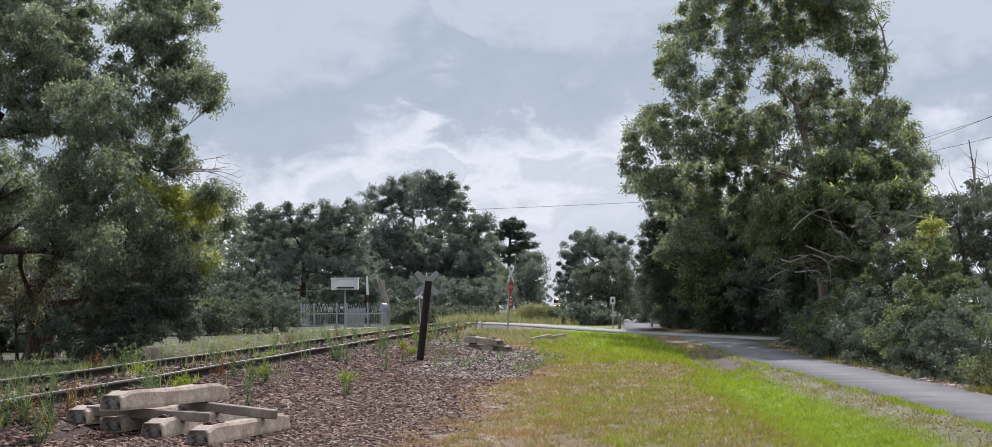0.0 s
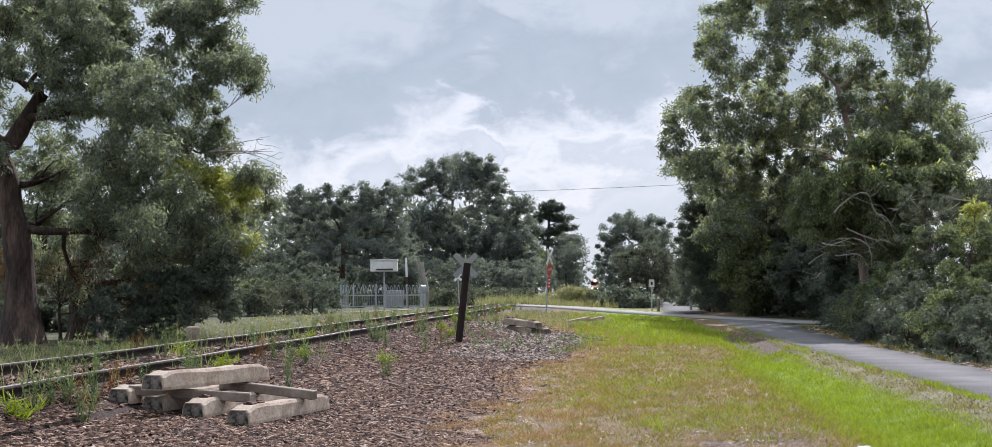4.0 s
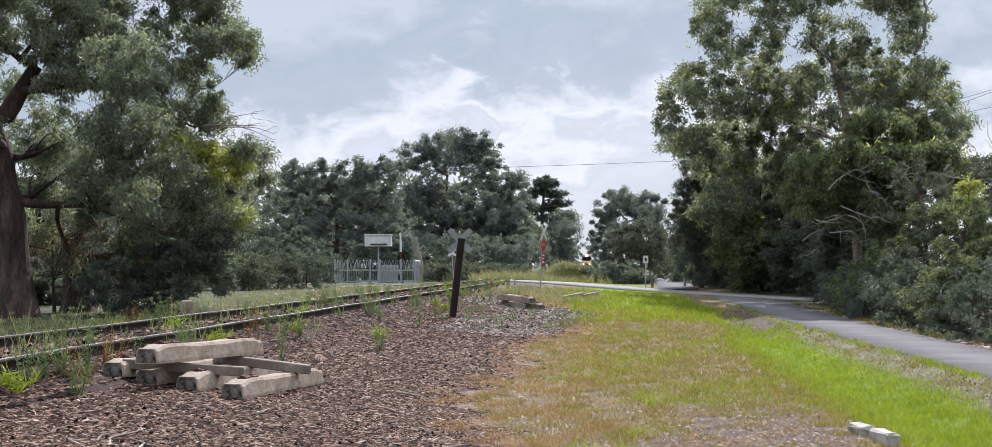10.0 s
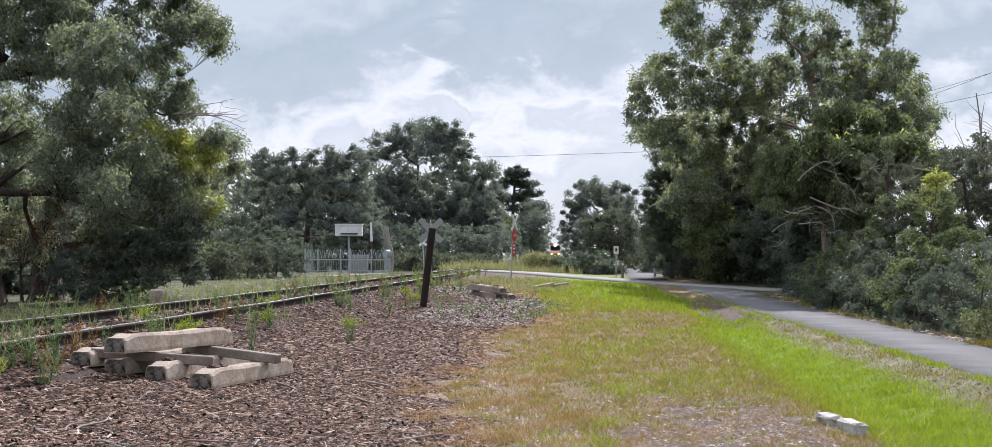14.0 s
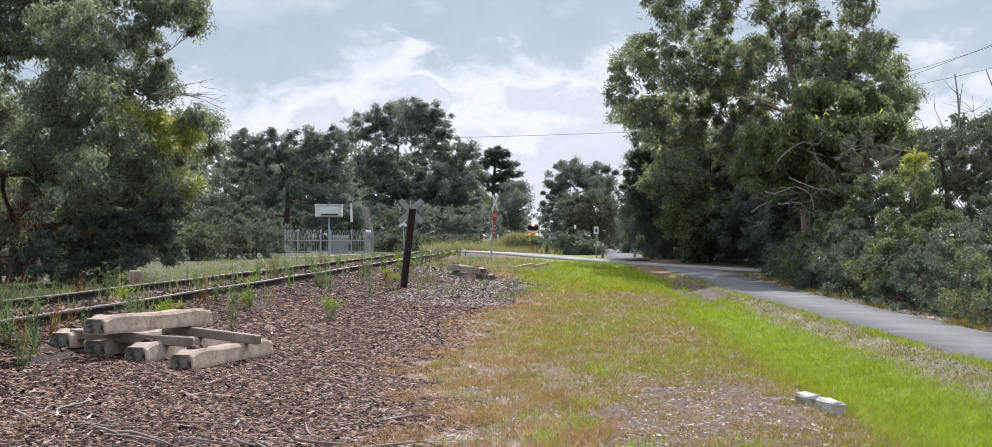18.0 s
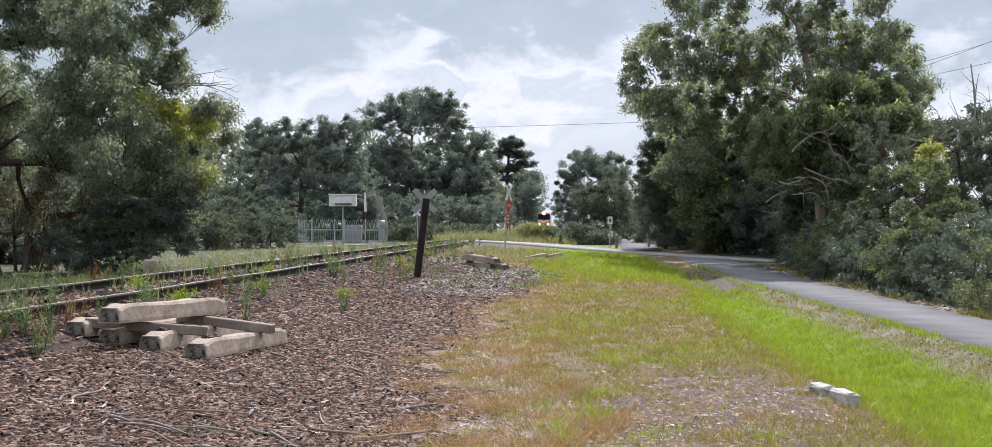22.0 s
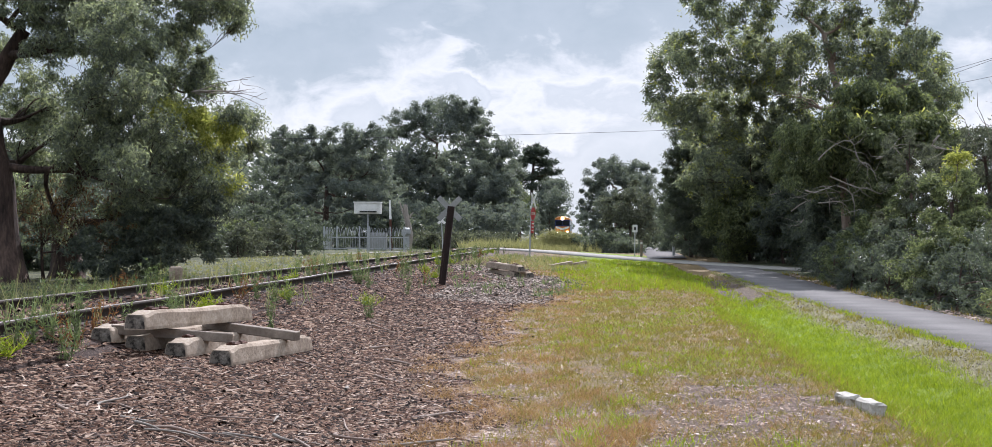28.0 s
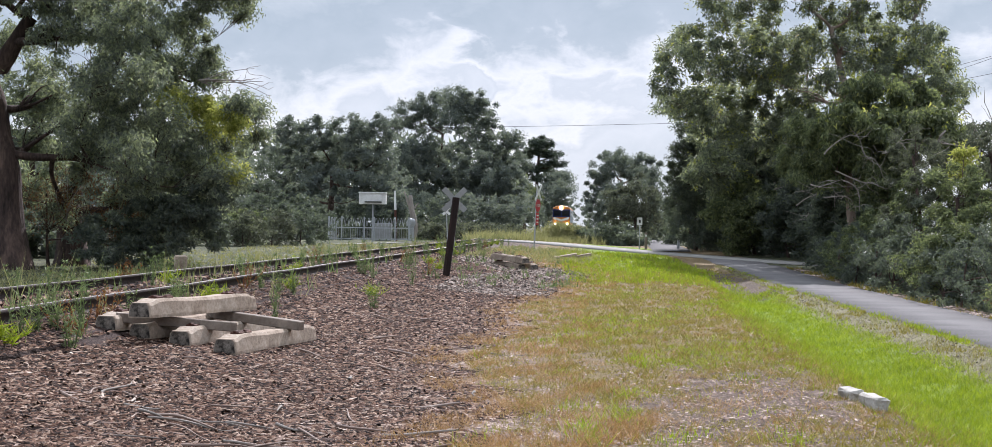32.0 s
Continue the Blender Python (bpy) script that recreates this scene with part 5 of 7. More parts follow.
UNDER_TALL = ((6.54, 68.0, 7.75, 0.68, 0.57), (7.33, 63.8, 7.62, 0.79, 0.67), (8.93, 66.2, 6.19, 1.32, 1.12), (10.41, 65.0, 6.27, 1.22, 1.04), (11.86, 64.2, 6.36, 1.37, 1.16), (13.83, 65.1, 6.60, 1.38, 1.17), (15.85, 65.4, 6.30, 1.39, 1.18), (17.79, 66.6, 6.87, 1.24, 1.06), (19.67, 67.3, 7.60, 1.01, 0.85), (8.17, 63.0, 4.38, 1.10, 0.94), (10.28, 64.4, 4.46, 1.37, 1.16), (12.79, 66.5, 4.87, 1.42, 1.20), (14.08, 63.3, 4.25, 1.34, 1.15), (17.03, 68.9, 5.16, 1.12, 0.95))
DARK_SPIRE = ((7.67, 69.8, 6.60, 0.70, 0.59), (8.09, 70.4, 5.95, 0.70, 0.60), (7.30, 69.6, 5.20, 0.61, 0.52), (8.12, 69.2, 4.83, 0.78, 0.66), (7.62, 70.9, 4.38, 0.71, 0.60), (8.06, 70.1, 3.65, 0.79, 0.67), (7.37, 70.3, 2.95, 0.79, 0.67), (8.41, 70.2, 2.43, 0.79, 0.67), (7.68, 70.0, 1.55, 0.79, 0.67), (8.47, 69.2, 1.03, 0.60, 0.51))
TALL_INNER = ((10.20, 65.5, 10.92, 0.78, 0.66), (10.28, 62.5, 11.86, 0.68, 0.57), (12.60, 64.7, 10.78, 0.77, 0.66), (13.58, 63.9, 11.36, 0.67, 0.56), (13.21, 64.7, 13.04, 0.59, 0.50), (14.35, 62.3, 11.65, 0.61, 0.51), (13.77, 62.3, 9.88, 0.67, 0.57), (9.48, 62.8, 9.17, 0.82, 0.70), (6.94, 65.8, 10.71, 0.57, 0.49), (13.54, 63.3, 15.03, 0.76, 0.65), (15.18, 64.4, 15.67, 0.70, 0.60))
TALL_SKIRT = ((8.67, 65.4, 7.93, 0.79, 0.67), (9.49, 64.8, 7.36, 0.84, 0.72), (7.45, 63.0, 6.97, 0.76, 0.65), (10.43, 65.0, 8.09, 0.78, 0.67), (11.66, 65.0, 8.63, 0.78, 0.67), (6.65, 63.6, 7.34, 0.65, 0.55), (12.52, 64.0, 7.92, 0.72, 0.61))
tree("eucalyptus_tree", (13.9, 62.2, 0.2), (13.2, 62.4, 10.8), 0.29, TALL_INNER + TALL_SKIRT + TALL_UP + TALL_LEFT + TALL_RIGHT + TALL_CROWN, 205000,
     "very tall eucalyptus with pale upper limbs and an airy crown", 50, GUM_LEAF, PALE_BARK, 0.18, 0.032, 0.55, 0.42, young=0.05, twigs=12, limb_r=0.55, hub=0.5, fill=0.75, via=((13.9, 62.2, 7.6),))
tree("eucalyptus_tree", (13.2, 68.0, 0.2), (12.7, 67.2, 4.6), 0.2, UNDER_TALL, 84000,
     "leafy lower eucalyptus crowding round the tall one", 54, GUM_LEAF, BARK, 0.18, 0.036, 0.4, 0.48, twigs=8, hub=0.3, fill=0.9, young=0.03)
tree("she_oak", (8.2, 70.5, 0.25), (8.0, 70.5, 5.6), 0.10, DARK_SPIRE, 30000,
     "dark narrow she-oak at the wood's edge", 53, DARK_LEAF, BARK, 0.2, 0.02, 0.4, 0.36, twigs=8, hub=0.2, fill=0.9)
# hedge of shrubs and small trees along the path
tree("she_oak", (*(9.94, 70.00, 0.25)[:2], 0.25), (8.97, 70.00, 6.59), 0.22,
     ((7.51, 70.00, 4.15, 0.84, 1.10), (8.32, 70.00, 5.61, 1.10, 1.10), (9.94, 70.00, 6.43, 1.43, 1.10), (11.40, 69.00, 5.72, 1.41, 1.15), (9.29, 70.00, 4.31, 1.43, 1.17), (11.08, 69.00, 4.28, 1.41, 1.15)),
     46000, "dark feathery tree standing before the tall eucalyptus", 55, DARK_LEAF, BARK, 0.2, 0.024, 0.5, 0.36, fill=1.3)
tree("eucalyptus_tree", (*(10.82, 47.00, 0.28)[:2], 0.2), (10.71, 47.00, 5.40), 0.2,
     ((9.30, 47.00, 4.42, 1.05, 0.79), (11.04, 47.00, 4.64, 1.05, 0.74), (12.09, 46.00, 4.79, 0.85, 0.73), (10.06, 46.50, 3.74, 1.08, 0.78), (11.32, 45.50, 3.80, 0.93, 0.76)),
     46000, "young eucalyptus with green leaves behind the hedge", 56, BUSH_LEAF, PALE_BARK, 0.17, 0.02, 0.7, 0.36, fill=1.2)
tree("eucalyptus_tree", (*(12.42, 49.00, 0.22)[:2], 0.2), (12.24, 49.00, 6.02), 0.24,
     ((11.50, 48.00, 6.04, 1.07, 0.85), (12.95, 48.00, 5.71, 0.98, 0.80), (10.38, 46.00, 5.11, 0.98, 0.68), (13.16, 46.00, 5.00, 0.77, 0.73), (11.41, 45.00, 4.72, 0.92, 0.63)),
     44000, "leafy green eucalyptus standing between hedge and tall tree", 58, BUSH_LEAF, PALE_BARK, 0.19, 0.034, 0.7, 0.4, young=0.015, fill=0.9, depth=1.2)
HEDGE = (
    ((9.29, 72.00, 0.31), ((8.79, 74.00, 1.20, 0.76, 0.69), (9.55, 74.00, 2.06, 0.89, 1.17), (9.59, 71.00, 0.92, 0.79, 0.46)), DARK_LEAF, 15000, 0.18, 0.036, "dark shrub behind the road's edge"),
    ((10.45, 67.00, 0.31), ((10.35, 68.00, 1.40, 0.88, 0.82), (10.75, 66.00, 1.04, 0.80, 0.55), (9.82, 68.00, 0.83, 0.63, 0.41), (11.08, 69.00, 2.35, 1.09, 1.09)), DARK_LEAF, 17000, 0.17, 0.034, "dark shrub with hanging branches behind the road"),
    ((11.40, 62.00, 0.27), ((11.25, 62.00, 0.99, 0.81, 0.58), (11.00, 63.00, 2.00, 0.99, 0.99), (11.78, 61.00, 1.28, 0.62, 0.74), (12.12, 62.00, 2.57, 0.98, 1.15)), DARK_LEAF, 19000, 0.17, 0.032, "dark shrub crowding the road's edge"),
    ((10.37, 49.00, 0.24), ((10.48, 49.50, 1.12, 0.46, 0.69), (10.49, 50.00, 2.16, 0.70, 0.84), (10.33, 49.00, 0.51, 0.50, 0.30)), DARK_LEAF, 13000, 0.14, 0.028, "dark shrub at the foot of the tall eucalyptus"),
    ((11.19, 98.00, 0.29), ((10.51, 98.00, 2.42, 1.27, 1.82), (11.63, 96.00, 4.41, 1.52, 2.45), (10.51, 92.00, 1.52, 1.54, 1.20), (10.03, 100.00, 1.28, 0.93, 0.93)), DARK_LEAF, 20000, 0.26, 0.05, "dark shrubs beside the far path"),
    ((10.44, 76.00, 0.31), ((10.27, 76.00, 5.07, 1.06, 1.41), (9.91, 76.00, 3.13, 1.20, 1.76), (11.03, 74.00, 2.75, 1.44, 1.72), (9.63, 78.00, 1.29, 1.23, 0.72), (11.15, 76.00, 1.09, 1.27, 0.64)), BUSH_LEAF, 26000, 0.2, 0.036, "sunlit green shrub at the edge of the trees"),
    ((11.17, 64.00, 0.28), ((10.13, 64.00, 3.20, 1.34, 1.63), (11.77, 64.00, 3.79, 1.49, 1.34), (11.38, 67.00, 1.56, 1.56, 1.06), (12.40, 65.00, 0.96, 1.03, 0.54), (12.75, 66.00, 2.32, 1.38, 1.38)), DARK_LEAF, 32000, 0.17, 0.032, "dense dark shrub below the tall eucalyptus"),
    ((10.74, 48.00, 0.22), ((11.73, 56.00, 3.78, 1.30, 1.04), (12.69, 54.00, 3.46, 1.25, 1.13), (11.10, 50.00, 2.11, 1.07, 0.97), (10.87, 48.00, 0.89, 0.58, 0.53), (11.26, 47.00, 0.93, 0.92, 0.76)), DARK_LEAF, 34000, 0.16, 0.03, "dense dark shrub with dead branches in it"),
    ((11.46, 44.00, 0.06), ((11.55, 46.00, 3.51, 0.73, 0.77), (11.26, 44.00, 2.10, 0.92, 0.86), (10.54, 44.00, 0.87, 0.86, 0.69), (11.04, 42.00, 0.62, 0.82, 0.66)), BUSH_LEAF, 28000, 0.14, 0.026, "green shrub at the path's edge"),
    ((10.69, 38.00, 0.01), ((10.61, 39.00, 3.77, 0.80, 0.65), (11.13, 38.00, 2.92, 0.78, 0.71), (10.51, 38.00, 2.04, 0.81, 0.81), (10.58, 37.00, 0.65, 0.79, 0.76)), GREY_LEAF, 34000, 0.10, 0.017, "rounded grey-green shrub with fine foliage"),
    ((10.51, 33.00, -0.08), ((10.05, 33.00, 2.45, 0.64, 0.77), (10.66, 33.00, 1.53, 0.70, 0.77), (9.60, 32.00, 0.94, 0.62, 0.74), (10.02, 31.00, 0.38, 0.72, 0.52)), BUSH_LEAF, 36000, 0.11, 0.02, "tall green shrub with sunlit leaf sprays"),
    ((12.30, 36.00, -0.32), ((12.13, 37.00, 3.83, 0.89, 0.62), (13.16, 37.00, 3.57, 0.86, 0.86), (11.97, 36.00, 2.69, 0.84, 0.74), (13.14, 36.00, 2.18, 0.84, 1.00)), GREY_LEAF, 36000, 0.10, 0.017, "tall olive-grey shrub behind the path's edge"),
    ((11.23, 30.00, -0.27), ((10.74, 30.00, 1.12, 0.64, 0.84), (11.64, 30.00, 1.82, 0.84, 1.11), (10.45, 29.00, 0.26, 0.62, 0.46), (11.39, 29.00, 0.33, 0.81, 0.67)), DARK_LEAF, 30000, 0.11, 0.02, "dark shrub close to the path"),
    ((10.4, 65.0, 0.3), ((9.56, 64.9, 3.18, 1.13, 0.96), (10.64, 63.6, 2.51, 0.95, 0.81), (9.83, 63.5, 1.72, 0.79, 0.67), (8.71, 63.5, 2.19, 0.79, 0.67), (9.35, 64.6, 1.07, 0.64, 0.55)), BUSH_LEAF, 24000, 0.17, 0.036, "green leafy shrub below the tall eucalyptus"),
    ((12.6, 64.0, 0.3), ((12.16, 63.2, 3.14, 1.10, 0.94), (13.40, 63.1, 2.98, 0.95, 0.80), (11.49, 63.0, 2.03, 0.87, 0.74), (12.69, 62.0, 1.87, 0.85, 0.72), (12.44, 63.1, 0.93, 0.63, 0.54), (14.20, 63.9, 1.24, 0.80, 0.68)), BUSH_LEAF, 28000, 0.17, 0.036, "green leafy shrub below the tall eucalyptus"),
    ((14.2, 59.0, 0.3), ((13.24, 57.0, 3.13, 0.85, 0.73), (14.44, 58.4, 2.59, 0.88, 0.74), (13.53, 57.7, 1.86, 0.86, 0.73), (15.14, 58.9, 1.57, 0.81, 0.69), (14.00, 57.2, 0.85, 0.64, 0.55)), BUSH_LEAF, 22000, 0.16, 0.034, "green leafy shrub below the tall eucalyptus"),
    ((15.96, 48.00, 0.36), ((17.29, 48.00, 5.15, 1.11, 0.67), (15.51, 48.00, 4.77, 0.98, 0.62), (14.62, 48.00, 3.48, 1.03, 1.34), (16.28, 47.00, 3.00, 1.09, 1.31), (17.64, 46.00, 3.83, 1.07, 1.49)), DARK_LEAF, 26000, 0.16, 0.03, "shrub mass behind the hedge"),
)
for i, (b, lobes, lf, n, ll, lw, lab) in enumerate(HEDGE):
    z = GX(b[0], b[1])
    clump = 2.2 * ll
    if b[1] < 46:
        ll, lw, n = ll * 0.72, lw * 0.8, int(n * 1.3)
    tree("shrub", (b[0], b[1], z), (lobes[0][0], lobes[0][1], lobes[0][2]), 0.09, lobes, n, lab, 70 + i, lf, BARK, ll, lw, 0.2, clump, category="shrub", group="hedge along the path", hollow=0.35, twigs=7, limb_r=0.7, hub=0.1, fill=1.3, depth=0.9)
tree("shrub", (-13.6, 37.6, GX(-13.6, 37.6)), (-13.7, 37.6, 2.3), 0.05,
     ((-14.6, 37.6, 2.4, 0.7, 0.6), (-13.4, 37.4, 1.6, 0.7, 0.6), (-12.6, 37.4, 2.0, 0.6, 0.5), (-12.0, 37.6, 1.3, 0.6, 0.45)), 1800,
     "tangle of dead brown twigs and hanging leaves under the eucalyptus", 59, DEAD_LEAF, BARK, 0.10, 0.012, 0.6, 0.3, category="shrub", twigs=22, limb_r=0.5, hub=0.1, fill=1.0)
rng_edge = np.random.default_rng(61)
for k in range(12):
    y = 19.5 + 2.15 * k
    x = path_edges(y)[1] + 0.5 + rng_edge.uniform(0, 0.25)
    z = GX(x, y)
    s = 0.55 + 0.2 * rng_edge.random() + 0.008 * y
    tree("low_shrub", (x, y, z), (x + 0.1, y, z + s), 0.04, ((x, y, z + 0.5 * s, 0.62 * s, 0.6 * s), (x + 0.5, y + 0.7, z + 0.75 * s, 0.8 * s, 0.8 * s), (x + 0.9, y - 0.4, z + 1.1 * s, 0.8 * s, 0.9 * s)), 7600,
         "low dark shrub spilling to the path's edge", 300 + k, (DARK_LEAF, DARK_LEAF, BUSH_LEAF, DARK_LEAF)[k % 4], BARK, 0.05 + 0.0012 * y, 0.008 + 0.0003 * y, 0.2, 0.2, category="shrub", group="low shrubs along the path", twigs=4, limb_r=0.7, hub=0.1, fill=0.8)
# undergrowth on the far side of the line
UNDER = (
    ((-11.26, 36.00, 0.35), ((-11.41, 37.00, 0.91, 1.03, 0.69), (-10.38, 37.00, 1.25, 0.79, 1.03), (-9.34, 37.00, 1.86, 0.79, 0.86)), DARK_LEAF, 26000, 0.14, 0.026, "dark undergrowth beneath the eucalyptus"),
    ((-17.24, 44.00, 0.26), ((-17.85, 44.00, 0.87, 1.43, 0.82), (-16.42, 44.00, 0.77, 1.23, 0.69)), DARK_LEAF, 16000, 0.18, 0.035, "dark undergrowth behind the trunk"),
    ((-18.69, 74.00, 0.17), ((-20.23, 74.00, 0.76, 1.17, 0.76), (-18.86, 74.00, 1.17, 1.24, 0.96), (-17.61, 76.00, 1.30, 1.34, 1.06), (-16.19, 76.00, 1.01, 1.06, 0.78)), GREY_LEAF, 18000, 0.2, 0.042, "low grey-green shrub behind the line"),
    ((-18.13, 90.00, 0.06), ((-18.13, 90.00, 1.52, 1.84, 1.42), (-16.40, 92.00, 1.52, 1.88, 1.45), (-14.79, 94.00, 1.08, 1.75, 1.22)), DARK_LEAF, 17000, 0.24, 0.05, "low dark shrub behind the line"),
    ((-6.95, 104.00, 0.20), ((-8.40, 104.00, 0.78, 1.74, 0.58), (-5.50, 104.00, 0.97, 2.03, 0.63), (-2.66, 106.00, 0.96, 1.97, 0.59)), GREY_LEAF, 9000, 0.26, 0.06, "low scrub beyond the crossing"),
    ((1.54, 92.00, 0.71), ((0.50, 90.00, 0.85, 0.80, 0.38), (1.40, 88.00, 1.10, 0.75, 0.48), (2.30, 88.00, 1.05, 0.70, 0.42), (3.10, 88.00, 0.80, 0.65, 0.32), (3.90, 87.00, 0.60, 0.60, 0.26)), STRAW, 15000, 0.26, 0.02, "tall pale grass and weeds beyond the road"),
    ((4.33, 88.00, 0.42), ((3.43, 88.00, 0.91, 0.98, 0.61), (4.63, 86.00, 1.01, 1.20, 0.68), (5.69, 84.00, 0.71, 0.78, 0.51)), DARK_LEAF, 13000, 0.22, 0.045, "low spreading shrub beyond the road"),
    ((-22.8, 128.0, 0.3), ((-22.82, 128.0, 2.24, 1.90, 1.30), (-21.06, 130.0, 2.49, 1.90, 1.30), (-21.29, 126.0, 3.23, 1.90, 1.30), (-20.31, 131.0, 3.11, 1.90, 1.30)), HAZED_LEAF, 9000, 0.24, 0.06, "dark undergrowth below the wood behind the crossing"),
    ((-18.6, 132.0, 0.3), ((-18.63, 132.0, 2.26, 1.90, 1.30), (-16.73, 134.0, 2.52, 1.90, 1.30), (-17.14, 130.0, 3.28, 1.90, 1.30), (-15.92, 135.0, 3.15, 1.90, 1.30)), HAZED_LEAF, 9000, 0.24, 0.06, "dark undergrowth below the wood behind the crossing"),
    ((-14.1, 136.0, 0.3), ((-14.14, 136.0, 2.28, 1.90, 1.30), (-12.11, 138.0, 2.55, 1.90, 1.30), (-12.69, 134.0, 3.33, 1.90, 1.30), (-11.23, 139.0, 3.20, 1.90, 1.30)), HAZED_LEAF, 9000, 0.24, 0.06, "dark undergrowth below the wood behind the crossing"),
    ((-9.0, 134.0, 0.3), ((-8.96, 134.0, 2.27, 1.90, 1.30), (-6.88, 136.0, 2.53, 1.90, 1.30), (-7.60, 132.0, 3.30, 1.90, 1.30), (-5.98, 137.0, 3.18, 1.90, 1.30)), HAZED_LEAF, 9000, 0.24, 0.06, "dark undergrowth below the wood behind the crossing"),
    ((-4.1, 138.0, 0.3), ((-4.10, 138.0, 2.29, 1.90, 1.30), (-1.88, 140.0, 2.56, 1.90, 1.30), (-2.78, 136.0, 3.35, 1.90, 1.30), (-0.92, 141.0, 3.22, 1.90, 1.30)), HAZED_LEAF, 9000, 0.24, 0.06, "dark undergrowth below the wood behind the crossing"),
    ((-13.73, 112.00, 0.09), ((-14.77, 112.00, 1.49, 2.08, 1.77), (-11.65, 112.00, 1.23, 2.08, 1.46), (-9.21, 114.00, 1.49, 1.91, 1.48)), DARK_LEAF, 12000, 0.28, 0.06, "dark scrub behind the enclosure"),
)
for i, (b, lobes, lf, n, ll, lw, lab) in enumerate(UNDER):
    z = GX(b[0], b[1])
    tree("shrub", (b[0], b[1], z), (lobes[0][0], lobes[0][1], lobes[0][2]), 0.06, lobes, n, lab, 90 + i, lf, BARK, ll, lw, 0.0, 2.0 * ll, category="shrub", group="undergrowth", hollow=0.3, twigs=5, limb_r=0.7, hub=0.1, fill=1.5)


rng_left = np.random.default_rng(62)
for k in range(6):
    x0 = -16.2 + 0.85 * k
    y = 60 + 2.0 * (k % 3) + 0.9 * k
    z = GX(x0, y)
    s = 0.75 + 0.35 * rng_left.random()
    tree("low_shrub", (x0, y, z), (x0, y, z + s), 0.04, ((x0 - 0.4, y, z + 0.55 * s, 0.7 * s, 0.6 * s), (x0 + 0.4, y + 0.5, z + 0.7 * s, 0.8 * s, 0.75 * s), (x0, y + 0.8, z + 1.1 * s, 0.6 * s, 0.6 * s)), 3600,
         "low scrubby bush on the far side of the line", 340 + k, (GREY_LEAF, DARK_LEAF, BUSH_LEAF, GREY_LEAF)[k % 4], BARK, 0.17, 0.03, 0.2, 0.3, category="shrub", group="undergrowth", twigs=4, limb_r=0.7, hub=0.1, fill=0.7)
tree("shrub", (*(14.00, 150.00, 0.12)[:2], 0.3), (14.00, 150.00, 2.49), 0.1,
     ((12.60, 150.00, 2.14, 1.39, 1.81), (14.35, 150.00, 2.83, 1.53, 2.37), (15.67, 148.00, 2.47, 1.37, 2.20), (14.18, 152.00, 0.94, 1.83, 0.99)), 12000,
     "dark shrubs closing the view at the far path's end", 57, DARK_LEAF, BARK, 0.3, 0.06, 0.3, 0.6, category="shrub", fill=1.4)


# the yellow ones have sunlight painted into their leaf colour
SAPLINGS = (
    ((12.34, 63.00, 0.36), ((12.34, 63.00, 1.30, 0.38, 0.53), (12.17, 63.00, 0.77, 0.29, 0.29)), GUM_SUNLIT, 3000, 0.14, 0.03, "small bright green sapling at the hedge's foot"),
    ((10.87, 76.00, 0.31), ((9.66, 68.00, 4.81, 0.51, 0.76), (9.34, 68.00, 4.08, 0.38, 0.51)), GUM_SUNLIT, 3200, 0.2, 0.036, "yellow-green sprays coloured as sunlit among the dark trees"),
    ((10.68, 71.00, 0.33), ((9.82, 71.00, 1.98, 0.43, 1.19), (10.81, 71.00, 1.25, 0.49, 0.53)), GUM_SUNLIT, 3600, 0.17, 0.034, "yellowish sapling in front of the dark trees"),
    ((11.52, 66.00, 0.30), ((11.52, 66.00, 0.95, 0.43, 0.49),), BUSH_LEAF, 2600, 0.14, 0.03, "small green sapling at the hedge's foot"),
    ((9.99, 38.00, 0.13), ((10.37, 38.00, 2.74, 0.35, 0.53), (10.16, 38.00, 2.21, 0.28, 0.35)), BUSH_LEAF, 3600, 0.10, 0.02, "light green sapling in the hedge"),
    ((9.44, 31.00, 0.10), ((9.23, 31.00, 1.39, 0.23, 0.49), (9.44, 31.00, 0.82, 0.26, 0.43), (9.15, 31.00, 0.53, 0.20, 0.29)), BUSH_LEAF, 5200, 0.09, 0.02, "sunlit leafy sapling beside the path"),
    ((9.97, 32.00, 0.16), ((10.82, 35.00, 3.55, 0.23, 0.26), (10.66, 35.00, 3.27, 0.19, 0.19)), GUM_SUNLIT, 1600, 0.10, 0.02, "yellow tips of a shrub"),
)
for i, (b, lobes, lf, n, ll, lw, lab) in enumerate(SAPLINGS):
    tree("sapling", (b[0], b[1], GX(b[0], b[1])), lobes[0][:3], 0.03, lobes, n, lab, 120 + i, lf, BARK, ll, lw, 0.3, 0.22, category="sapling", group="saplings in the hedge", twigs=4, limb_r=0.7, hub=0.1, fill=0.6)


